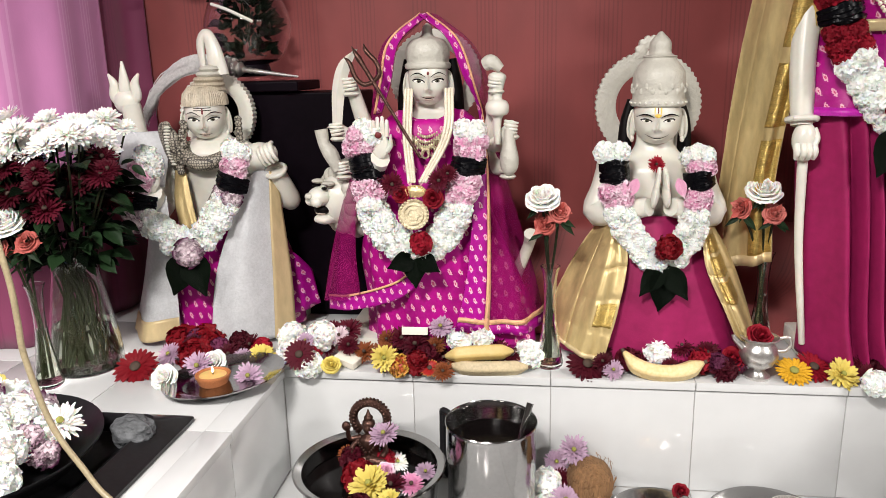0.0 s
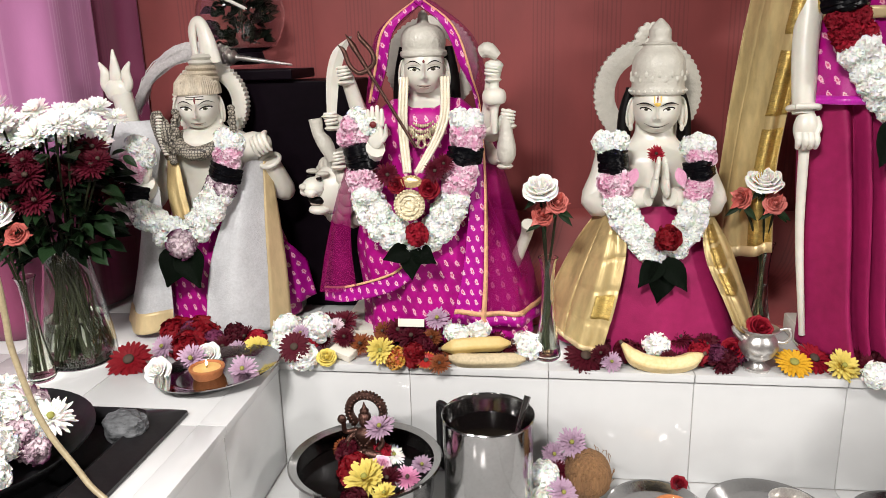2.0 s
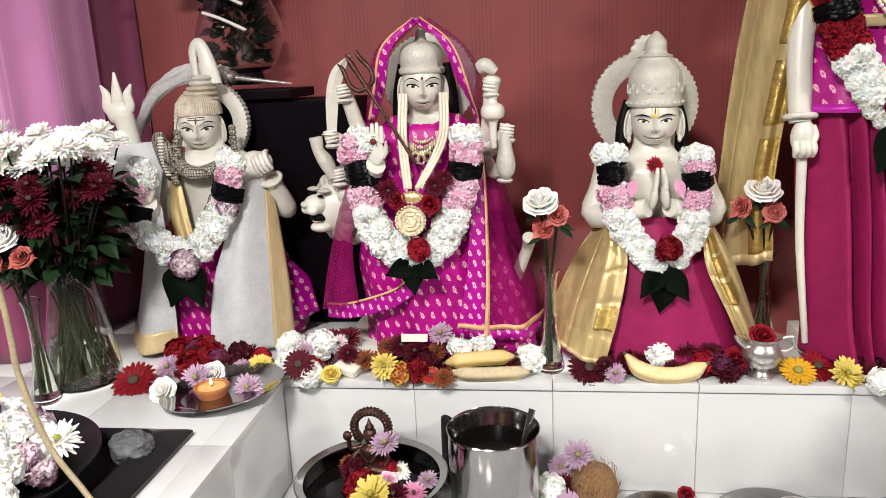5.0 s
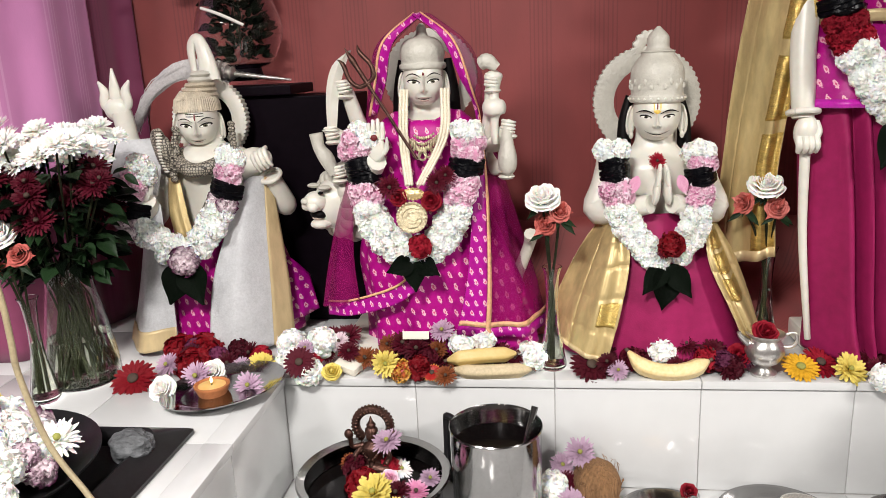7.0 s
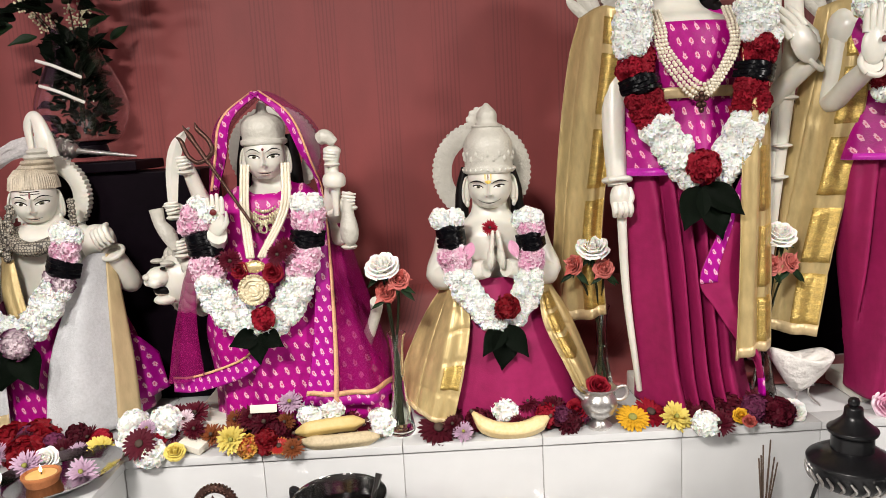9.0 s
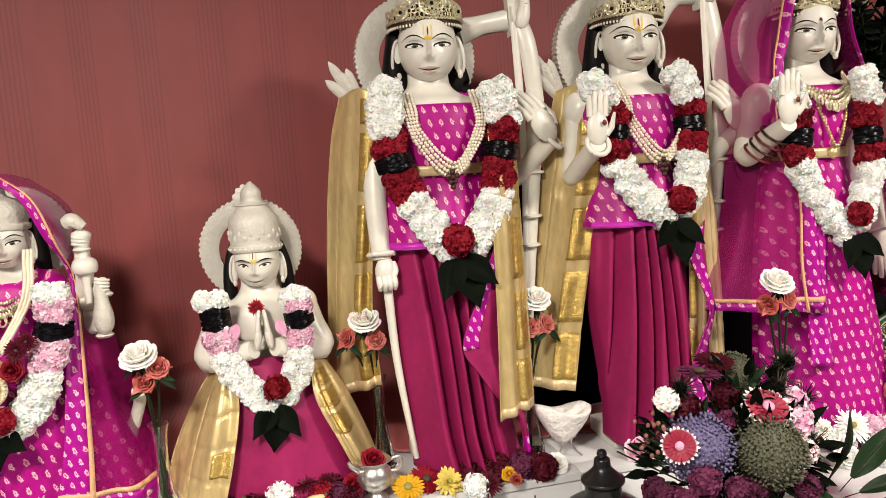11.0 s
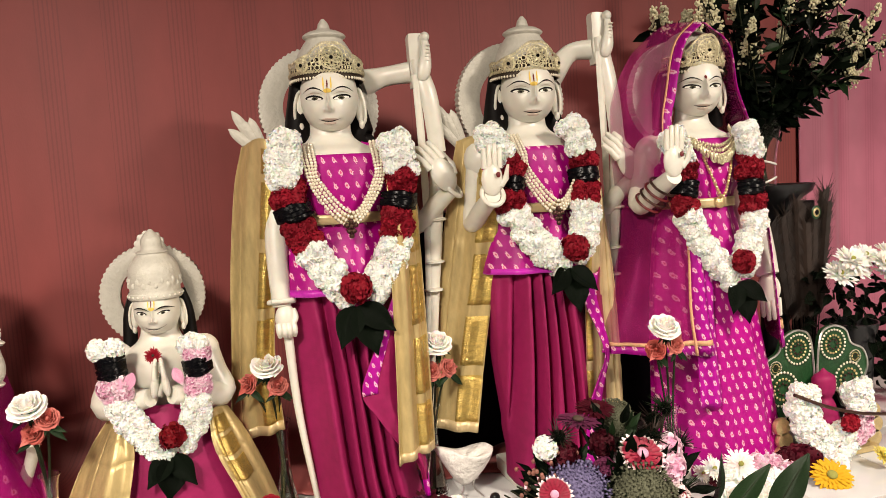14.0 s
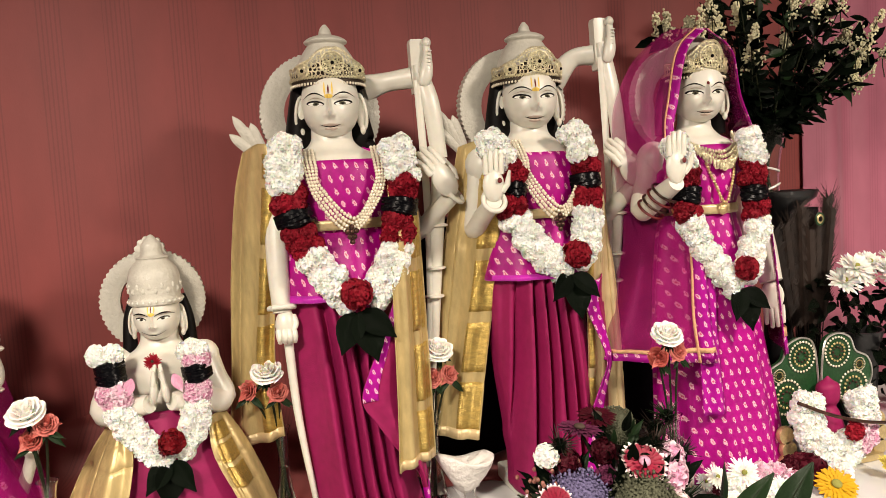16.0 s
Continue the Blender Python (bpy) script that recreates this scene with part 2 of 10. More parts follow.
def glassy(name, col=(1, 1, 1), ior=1.45, rough=0.0):
    m = bpy.data.materials.new(name)
    nt, N, L, b = nodes_of(m)
    b.inputs["Base Color"].default_value = (*col, 1)
    b.inputs["Transmission Weight"].default_value = 1
    b.inputs["IOR"].default_value, b.inputs["Roughness"].default_value = ior, rough
    return m


def curtain_cloth(name, col, stripe, period=0.15):
    """Drapery with groups of fine woven lines that run down it."""
    m = paint(name, col, 0.6, 0, 0.14, 2.2, 0.06, 300, sheen=0.2, stretch=(1, 1, 0.4))
    nt, N, L, b = nodes_of(m)
    tc = N.new("ShaderNodeTexCoord")
    sx = N.new("ShaderNodeSeparateXYZ")
    L.new(tc.outputs["Object"], sx.inputs[0])
    along = N.new("ShaderNodeMath")
    along.operation = "SUBTRACT"
    L.new(sx.outputs[0], along.inputs[0]), L.new(sx.outputs[1], along.inputs[1])

    def math_node(op, a, bval):
        n = N.new("ShaderNodeMath")
        n.operation = op
        L.new(a, n.inputs[0])
        n.inputs[1].default_value = bval
        return n.outputs[0]
    grp = math_node("GREATER_THAN", math_node("SINE", math_node("MULTIPLY", along.outputs[0], 2 * math.pi / period), 0), 0.25)
    fine = math_node("GREATER_THAN", math_node("SINE", math_node("MULTIPLY", along.outputs[0], 2 * math.pi / 0.0115), 0), 0.45)
    both = N.new("ShaderNodeMath")
    both.operation = "MULTIPLY"
    L.new(grp, both.inputs[0]), L.new(fine, both.inputs[1])
    fade = math_node("MULTIPLY", both.outputs[0], 0.35)
    mix = N.new("ShaderNodeMix")
    mix.data_type = "RGBA"
    old = b.inputs["Base Color"].links[0].from_socket
    L.new(old, mix.inputs["A"])
    mix.inputs["B"].default_value = (*stripe, 1)
    L.new(fade, mix.inputs["Factor"])
    L.new(mix.outputs["Result"], b.inputs["Base Color"])
    return m


marble = paint("marble", (0.66, 0.645, 0.57), 0.32, var=0.08, scale=6, bump=0.04, bscale=60, sub=0.06)
marble_carved = paint("carved_marble", (0.52, 0.505, 0.44), 0.4, var=0.12, scale=9, bump=0.6, bscale=130)
black_paint = paint("black_paint", (0.005, 0.004, 0.004), 0.5, var=0.3, spec=0.1)
pale_gilt = paint("pale_gilt", (0.62, 0.54, 0.36), 0.45, 0.45, 0.35, 90, 0.7, 180)
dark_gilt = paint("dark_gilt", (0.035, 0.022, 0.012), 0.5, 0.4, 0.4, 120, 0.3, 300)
eye_white = paint("eye_white", (0.75, 0.74, 0.68), 0.3, var=0.03)
iris_paint = paint("iris_paint", (0.11, 0.105, 0.07), 0.25, var=0.4, scale=90)
lip_paint = paint("lip_paint", (0.56, 0.44, 0.37), 0.35)
brow_paint = paint("brow_paint", (0.025, 0.015, 0.010), 0.5, spec=0.2)
tilak_paint = paint("yellow_paste", (0.75, 0.52, 0.10), 0.6)
red_paint = paint("red_paint", (0.12, 0.006, 0.008), 0.5)
grey_carving = paint("scaled_stone_paint", (0.34, 0.31, 0.25), 0.5, var=0.3, scale=60, bump=0.3, bscale=200)
nt, N, L, b = nodes_of(grey_carving)
vor, rmp, mxn = N.new("ShaderNodeTexVoronoi"), node(nt, "ShaderNodeMapRange"), N.new("ShaderNodeMix")
vor.feature, mxn.data_type = "DISTANCE_TO_EDGE", "RGBA"
vor.inputs["Scale"].default_value, vor.inputs["Randomness"].default_value = 150.0, 0.35
rmp.inputs["From Min"].default_value, rmp.inputs["From Max"].default_value = 0.06, 0.16
tcn = N.new("ShaderNodeTexCoord")
L.new(tcn.outputs["Object"], vor.inputs["Vector"]), L.new(vor.outputs["Distance"], rmp.inputs["Value"]), L.new(rmp.outputs[0], mxn.inputs["Factor"])
L.new(b.inputs["Base Color"].links[0].from_socket, mxn.inputs["B"])
mxn.inputs["A"].default_value = (0.03, 0.025, 0.02, 1)
L.new(mxn.outputs["Result"], b.inputs["Base Color"])

hair_tan = paint("tan_stone_hair", (0.46, 0.40, 0.30), 0.5, var=0.35, scale=70, bump=0.3, bscale=200, stretch=(1, 1, 0.3))
gold_leaf = paint("gold_paint", (0.70, 0.54, 0.28), 0.32, 0.7, 0.2, 60, 0.4, 300)
antique_gold = paint("antique_gold", (0.74, 0.64, 0.44), 0.3, 0.75, 0.45, 120, 0.6, 300)
gold_silk = paint("gold_brocade", (0.56, 0.43, 0.20), 0.40, 0.42, 0.28, 9, 0.22, 170, stretch=(1, 1, 0.35))
gold_plain = paint("cream_gold_silk", (0.60, 0.47, 0.26), 0.42, 0.35, 0.2, 8, 0.18, 150, stretch=(1, 1, 0.35))
gold_band = paint("woven_gold_band", (0.56, 0.40, 0.12), 0.33, 0.75, 0.4, 45, 0.5, 190, stretch=(1, 1, 2.5))
peach_trim = paint("peach_trim", (0.72, 0.40, 0.22), 0.5, 0.2, 0.3, 150, 0.6, 300)
magenta = dotted("magenta_silk", (0.36, 0.002, 0.185), (0.80, 0.44, 0.54), 0.025, 0.225)
magenta_plain = paint("magenta_border_silk", (0.46, 0.004, 0.34), 0.35, 0, 0.3, 30, 0.25, 200, sheen=0.3)
magenta_border = dotted("magenta_border_specked", (0.34, 0.002, 0.22), (0.80, 0.46, 0.58), 0.020, 0.25)
crimson_silk = paint("crimson_pink_cloth", (0.27, 0.012, 0.080), 0.55, 0, 0.18, 7, 0.12, 350, spec=0.2)
veil_net = sheer("magenta_net", (0.28, 0.005, 0.11), 0.60)
veil_dark = sheer("rose_net", (0.38, 0.016, 0.15), 0.46)
veil_thin = sheer("thin_magenta_net", (0.34, 0.006, 0.14), 0.46)
white_cloth = paint("white_frosted_cloth", (0.50, 0.51, 0.52), 0.55, 0, 0.16, 25, 0.4, 350, sheen=0.2)
ribbon_black = paint("black_ribbon", (0.002, 0.002, 0.003), 0.26, 0, 0.4, 30, spec=0.10)
pearl = paint("pearl", (0.74, 0.68, 0.54), 0.22, 0.1, 0.1)
tile_white = paint("white_glazed_tile", (0.60, 0.61, 0.605), 0.09, 0, 0.03, 3, 0.015, 12, coat=0.3)
grout = paint("grey_grout", (0.46, 0.45, 0.44), 0.85, 0, 0.2, 60)
wall_paint = paint("taupe_wall", (0.11, 0.10, 0.095), 0.8, 0, 0.06, 3, 0.05, 80)
floor_mat = paint("beige_floor", (0.07, 0.062, 0.055), 0.45, 0, 0.15, 5, 0.1, 60)
burgundy = curtain_cloth("burgundy_drape", (0.25, 0.045, 0.042), (0.11, 0.020, 0.021), 0.17)
lilac = curtain_cloth("lilac_drape", (0.60, 0.23, 0.47), (0.80, 0.50, 0.70), 0.10)
rose_drape = curtain_cloth("rose_drape", (0.44, 0.125, 0.19), (0.34, 0.08, 0.13), 0.12)
plum = curtain_cloth("plum_drape", (0.19, 0.030, 0.085), (0.12, 0.015, 0.05), 0.12)
steel = paint("polished_steel", (0.36, 0.355, 0.35), 0.13, 1, 0.08, 20, 0.03, 60)
silver = paint("tarnished_silver", (0.62, 0.60, 0.57), 0.3, 0.9, 0.3, 40, 0.15, 90)
black_metal = paint("black_enamel", (0.010, 0.010, 0.011), 0.30, 0, 0.4, 20, 0.06, 90, spec=0.35)
black_wood = paint("black_lacquer", (0.004, 0.002, 0.004), 0.5, 0, 0.4, 9, spec=0.05)
copper = paint("dark_copper", (0.085, 0.042, 0.032), 0.38, 0.8, 0.4, 60, 0.4, 200)
terracotta = paint("terracotta", (0.42, 0.15, 0.05), 0.65, 0, 0.2, 40, 0.3, 200)
wax = paint("candle_wax", (0.80, 0.45, 0.16), 0.5, sub=0.3, var=0.08)
bamboo = paint("bamboo_cane", (0.34, 0.28, 0.17), 0.4, 0, 0.25, 30, 0.1, 90)
clear_glass = glassy("clear_glass", (0.97, 0.99, 0.98))
water = glassy("vase_water", (0.86, 0.90, 0.78), 1.33)
dark_water = paint("dark_liquid", (0.004, 0.003, 0.003), 0.12, 0, 0.2, spec=0.06)
coconut_husk = paint("coconut_husk", (0.23, 0.12, 0.05), 0.9, 0, 0.45, 30, 1.0, 260, stretch=(1, 1, 0.15))
banana_skin = paint("banana_skin", (0.66, 0.48, 0.19), 0.5, 0, 0.25, 20, 0.1, 90, col2=(0.80, 0.66, 0.38))
banana_ripe = paint("ripe_banana_skin", (0.56, 0.40, 0.13), 0.5, 0, 0.55, 24, 0.1, 90, col2=(0.62, 0.48, 0.20))
banana_pale = paint("pale_banana_skin", (0.50, 0.41, 0.25), 0.6, 0, 0.25, 25)
shell_white = paint("chalky_shell", (0.72, 0.70, 0.66), 0.5, 0, 0.1, 20, 0.9, 45)
horn_grey = paint("grey_white_hair", (0.62, 0.61, 0.60), 0.6, 0, 0.3, 20, 0.1, 60)
grey_rock = paint("grey_rock", (0.09, 0.095, 0.10), 0.7, 0, 0.6, 25, 0.9, 60, stretch=(0.4, 1, 1))
peacock_green = paint("green_enamel", (0.010, 0.055, 0.018), 0.35, 0.1, 0.4, 25, 0.3, 200)
paper = paint("cream_paper", (0.72, 0.68, 0.58), 0.7, var=0.05)
smoke_brown = paint("incense_stick", (0.10, 0.065, 0.045), 0.85, var=0.3)

# petals and leaves
WHITE_P = paint("white_petal", (0.95, 0.935, 0.89), 0.6, 0, 0.03, 60, 0.0, 250, rnd=0.15, sub=0.25)
PINK_P = paint("pink_petal", (0.62, 0.20, 0.38), 0.6, 0, 0.3, 3, 0, 250, rnd=0.3, col2=(0.82, 0.48, 0.62), rim=((0.88, 0.74, 0.80), 0.78, 1.0))
PURPLE_P = paint("plum_edged_petal", (0.72, 0.56, 0.62), 0.6, 0, 0.3, 3, 0, 250, rnd=0.2, col2=(0.84, 0.76, 0.78), rim=((0.10, 0.01, 0.06), 0.80, 1.02))
RED_P = paint("crimson_petal", (0.22, 0.006, 0.016), 0.6, 0, 0.4, 50, 0.2, 250, rnd=0.25)
BRIGHT_RED_P = paint("bright_red_petal", (0.14, 0.003, 0.007), 0.55, 0, 0.35, 50, 0.2, 250, rnd=0.25)
MAROON_P = paint("maroon_petal", (0.062, 0.003, 0.010), 0.6, 0, 0.5, 50, 0.2, 250, rnd=0.3)
YELLOW_P = paint("yellow_petal", (0.74, 0.62, 0.16), 0.6, 0, 0.15, 50, 0.2, 250, rnd=0.2)
AMBER_P = paint("amber_petal", (0.62, 0.34, 0.02), 0.6, 0, 0.2, 50, 0.2, 250, rnd=0.2)
LILAC_P = paint("lilac_petal", (0.50, 0.34, 0.46), 0.6, 0, 0.25, 50, 0.2, 250, rnd=0.25)
CORAL_P = paint("coral_petal", (0.34, 0.04, 0.03), 0.55, 0, 0.35, 40, 0.2, 250, rnd=0.3, col2=(0.62, 0.20, 0.17))
ORANGE_P = paint("orange_petal", (0.20, 0.055, 0.018), 0.6, 0, 0.4, 60, 0.2, 250, rnd=0.3)
MAUVE_P = paint("mauve_petal", (0.10, 0.018, 0.05), 0.6, 0, 0.4, 50, 0.2, 250, rnd=0.3)
THISTLE = paint("violet_floret", (0.15, 0.13, 0.24), 0.7, 0, 0.4, 80, rnd=0.1)
GREYGREEN = paint("grey_green_floret", (0.11, 0.115, 0.075), 0.7, 0, 0.4, 80, rnd=0.1)
STRAW = paint("straw_floret", (0.74, 0.70, 0.48), 0.7, 0, 0.3, 80, rnd=0.2)
CENTRE = paint("dark_flower_centre", (0.05, 0.03, 0.02), 0.8, 0, 0.4, 200)
CENTRE_Y = paint("yellow_flower_centre", (0.24, 0.24, 0.05), 0.8, 0, 0.4, 200)
FLAME_P = paint("flame_tulip_petal", (0.34, 0.012, 0.010), 0.5, 0, 0.3, 30, rnd=0.2, rim=((0.60, 0.38, 0.05), 0.75, 1.05))
BERRY = paint("pink_berry", (0.26, 0.10, 0.075), 0.4, 0, 0.3, 30, rnd=0.3)
TIPPED_P = paint("white_tipped_crimson_petal", (0.26, 0.006, 0.03), 0.6, 0, 0.3, 8, rnd=0.1, rim=((0.85, 0.72, 0.72), 0.78, 0.88))
LEAF = paint("dark_leaf", (0.010, 0.024, 0.009), 0.4, 0, 0.4, 30, 0.2, 90, rnd=0.3, spec=0.3)
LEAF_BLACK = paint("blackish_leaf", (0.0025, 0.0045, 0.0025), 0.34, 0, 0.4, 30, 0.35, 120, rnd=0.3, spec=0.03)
feather_brown = paint("dark_feather", (0.020, 0.012, 0.009), 0.6, 0, 0.5, 40, rnd=0.3, spec=0.2)
STEM = paint("green_stem", (0.014, 0.016, 0.007), 0.6, 0, 0.4, 60, rnd=0.2)

for m in (MAROON_P, MAUVE_P, RED_P, BRIGHT_RED_P, CORAL_P, ORANGE_P, AMBER_P, YELLOW_P, THISTLE, GREYGREEN, LEAF, STEM):
    m.node_tree.nodes["Principled BSDF"].inputs["Specular IOR Level"].default_value = 0.15

# petals let light through
for m in (WHITE_P, PINK_P, PURPLE_P, LILAC_P, YELLOW_P, STRAW):
    nt, N, L, b = nodes_of(m)
    tl, mx = N.new("ShaderNodeBsdfTranslucent"), N.new("ShaderNodeMixShader")
    L.new(b.inputs["Base Color"].links[0].from_socket, tl.inputs[0])
    mx.inputs[0].default_value = 0.18
    L.new(b.outputs[0], mx.inputs[1]), L.new(tl.outputs[0], mx.inputs[2])
    L.new(mx.outputs[0], N["Material Output"].inputs["Surface"])

# ---- structure ----
LEDGE, LOW, RISER, CORNER, WALL, RCORNER = 0.90, 0.64, 1.50, -0.353, 2.12, 1.56
FRONT = 0.62
STEP = 0.305


def structure(name, bm, mats, smooth=True):
    ob = new(name, mesh_from(bm, mats, name, smooth))
    origin[ob] = V((0, 0, 0))
    return tagged(ob, kind="structure")


bm = bmesh.new()
box(bm, (-3.2, -3.4, -0.1), (4.4, 2.4, 0))
tagged(structure("floor", bm, floor_mat, False), "beige stone floor of the room", "floor")
bm = bmesh.new()
box(bm, (-3.2, -3.4, 2.9), (4.4, 2.4, 3.0))
tagged(structure("ceiling", bm, wall_paint, False), "plain taupe ceiling", "ceiling")
for nm, lo, hi in (("wall_north", (-3.2, 2.25, 0), (4.4, 2.4, 2.9)), ("wall_south", (-3.2, -3.4, 0), (4.4, -3.25, 2.9)),
                   ("wall_west", (-3.2, -3.25, 0), (-3.05, 2.25, 2.9)), ("wall_east", (4.25, -3.25, 0), (4.4, 2.25, 2.9))):
    bm = bmesh.new()
    box(bm, lo, hi)
    tagged(structure(nm, bm, wall_paint, False), "taupe plastered wall", "wall")
for lx, ly, lz in LAMPS:
    t = thing("ceiling_light", (lx, ly, 2.9), "square white ceiling light panel", "light", "ceiling lights")
    bm = bmesh.new()
    for a, b2 in (((-0.3, -0.3), (0.3, -0.26)), ((-0.3, 0.26), (0.3, 0.3)), ((-0.3, -0.26), (-0.26, 0.26)), ((0.26, -0.26), (0.3, 0.26))):
        box(bm, (lx + a[0], ly + a[1], 2.84), (lx + b2[0], ly + b2[1], 2.9))
    part("frame", bm, wall_paint, t, smooth=False)


def side_drape(name, line, mat, label, folds, amp, seed, z0, z1=2.88):
    """A curtain hung along a bent rail; line: its plan from point to point."""
    q = spline(line, 140)
    d = np.gradient(q, axis=0)
    nrm = np.stack([-d[:, 1], d[:, 0]], 1) / np.linalg.norm(d, axis=1, keepdims=True)
    ln = np.r_[0, np.cumsum(np.linalg.norm(np.diff(q, axis=0), axis=1))]
    rnd = random.Random(seed)
    ph = [rnd.uniform(0, 6) for _ in range(3)]
    P = np.zeros((40, 140, 3))
    for j in range(40):
        z = z1 + (z0 - z1) * j / 39
        w = np.sin(folds * ln + ph[0]) + 0.5 * np.sin(folds * 1.7 * ln + ph[1] + 0.5 * z) + 0.3 * np.sin(folds * 0.37 * ln + ph[2])
        P[j, :, :2] = q + nrm * (amp * w * (0.6 + 0.4 * j / 39))[:, None]
        P[j, :, 2] = z
    bm = bmesh.new()
    add_grid(bm, P)
    m = q.mean(axis=0)
    return solo(name, bm, mat, (m[0], m[1], z0), label, "curtain", "curtains", thick=0.003, smooth="all")


def drape(name, x0, x1, mat, label, folds, amp, y=WALL, z0=0.0, z1=2.88, seed=1):
    n = int((x1 - x0) * 70) + 20
    rnd = random.Random(seed)
    ph = [rnd.uniform(0, 6) for _ in range(4)]
    P = np.zeros((40, n, 3))
    for j in range(40):
        z = z1 + (z0 - z1) * j / 39
        for i in range(n):
            x = x0 + (x1 - x0) * i / (n - 1)
            w = math.sin(folds * x + ph[0]) + 0.5 * math.sin(folds * 1.7 * x + ph[1] + 0.5 * z) + 0.3 * math.sin(folds * 0.37 * x + ph[2] + 0.3 * z)
            P[j, i] = (x, y + amp * w * (0.6 + 0.4 * j / 39), z)
    bm = bmesh.new()
    add_grid(bm, P)
    return solo(name, bm, mat, ((x0 + x1) / 2, y, z0), label, "curtain", "curtains", thick=0.003, smooth="all")


drape("curtain", -0.94, 2.70, burgundy, "burgundy drape with tone-on-tone vertical lines", 9, 0.007, seed=4)
LEFT_RAIL = [(-0.925, 2.105), (-0.945, 2.04), (-0.962, 1.94), (-0.965, 1.85), (-0.975, 1.73), (-1.02, 1.62), (-1.13, 1.55), (-1.40, 1.50), (-2.0, 1.48), (-2.6, 1.48)]
# left of the fold, plum below 1.34 stands for shade on the lilac drape
side_drape("curtain", LEFT_RAIL, plum, "dark plum drape turning forward, its low part coloured as shaded lilac cloth", 34, 0.008, 7, LEDGE)
side_drape("curtain", [(x + 0.022, y - 0.014) for x, y in LEFT_RAIL[2:]], lilac, "lit upper part of the lilac pink drape with fine vertical stripes", 26, 0.008, 5, 1.34)
drape("curtain", 2.67, 4.2, rose_drape, "rose pink drape hanging in soft folds", 25, 0.02, y=2.09, seed=6)

def trailing_cloth(x0, x1, rows, label, seed):
    """Drapery that lies along the back of the ledge; rows: y and z across it."""
    n = int((x1 - x0) * 60)
    rnd = random.Random(seed)
    ph = [rnd.uniform(0, 6) for _ in range(4)]
    q = spline(rows, 14)
    P = np.zeros((14, n, 3))
    for i in range(n):
        x = x0 + (x1 - x0) * i / (n - 1)
        w = math.sin(17 * x + ph[0]) + 0.6 * math.sin(41 * x + ph[1]) + 0.4 * math.sin(73 * x + ph[2])
        for j in range(14):
            P[j, i] = (x + 0.006 * math.sin(9 * x + j), q[j][0] + 0.010 * w * (j == 0) + 0.004 * w, q[j][1] + 0.004 * (w + 2) * min(1, j / 4))
    bm = bmesh.new()
    add_grid(bm, P)
    return solo("trailing_cloth", bm, burgundy, ((x0 + x1) / 2, rows[0][0], LEDGE), label, "drape", "curtains", thick=0.003, smooth="all")


trailing_cloth(-0.23, 1.09, [(1.775, LEDGE + 0.004), (1.83, LEDGE + 0.010), (1.95, LEDGE + 0.03), (2.04, LEDGE + 0.08), (2.09, LEDGE + 0.22)], "foot of the burgundy drape trailing on the ledge", 3)
trailing_cloth(1.09, 1.70, [(1.72, LEDGE + 0.004), (1.78, LEDGE + 0.008), (1.87, LEDGE + 0.010)], "burgundy cloth lying before the black cabinet", 4)

# the tiled altar: a high ledge along the wall, a wing at either end, a lower shelf between
bm = bmesh.new()
box(bm, (-2.6, RISER + 0.003, 0), (3.8, 2.0, LEDGE - 0.004))
box(bm, (-2.6, FRONT + 0.003, 0), (CORNER - 0.003, RISER + 0.003, LEDGE - 0.004))
box(bm, (RCORNER + 0.003, FRONT + 0.003, 0), (3.8, RISER + 0.003, LEDGE - 0.004))
box(bm, (CORNER - 0.003, FRONT + 0.003, 0), (RCORNER + 0.003, RISER + 0.003, LOW - 0.002))
altar = tagged(structure("altar_base", bm, grout, False), "stepped altar faced with white glazed tiles", "altar")

# ---- statues: each is one mesh ----
STONE = [marble, marble_carved, black_paint, eye_white, iris_paint, lip_paint, brow_paint, tilak_paint, red_paint, grey_carving, gold_leaf, hair_tan]
M_PLAIN, M_CARVED, M_BLACK, M_EYE, M_IRIS, M_LIP, M_BROW, M_TILAK, M_RED, M_GREY, M_GOLD, M_HAIR = range(12)


def face_depth(x, z, flat=False):
    """Relief of a carved face over an egg, in parts of its half width; x, z run from -1 to 1."""
    g = lambda cx, cz, sx, sz, h: h * math.exp(-((x - cx) / sx) ** 2 - ((z - cz) / sz) ** 2)
    k = 0.6 if flat else 1.0
    d = k * (g(0, -0.13, 0.055, 0.20, 0.30) + g(0, -0.39, 0.080, 0.10, 0.46)) + g(0, 0.06, 0.5, 0.10, 0.03)
    for s in (-1, 1):
        d += g(s * 0.44, -0.09, 0.26, 0.13, -0.18) + g(s * 0.47, -0.15, 0.25, 0.075, 0.085) + g(s * 0.50, 0.07, 0.30, 0.05, 0.04)
        d += g(s * 0.52, -0.45, 0.24, 0.22, 0.07) + g(s * 0.130, -0.445, 0.050, 0.05, 0.15) + g(s * 0.37, -0.73, 0.08, 0.07, -0.035)
        d += g(s * 0.24, -0.56, 0.07, 0.10, -0.02)
    d += g(0, -0.69, 0.22, 0.042, 0.065) + g(0, -0.81, 0.17, 0.05, 0.075) + g(0, -0.75, 0.30, 0.018, -0.05) + g(0, -0.87, 0.2, 0.03, -0.03) + g(0, -0.95, 0.24, 0.08, 0.06)
    return d


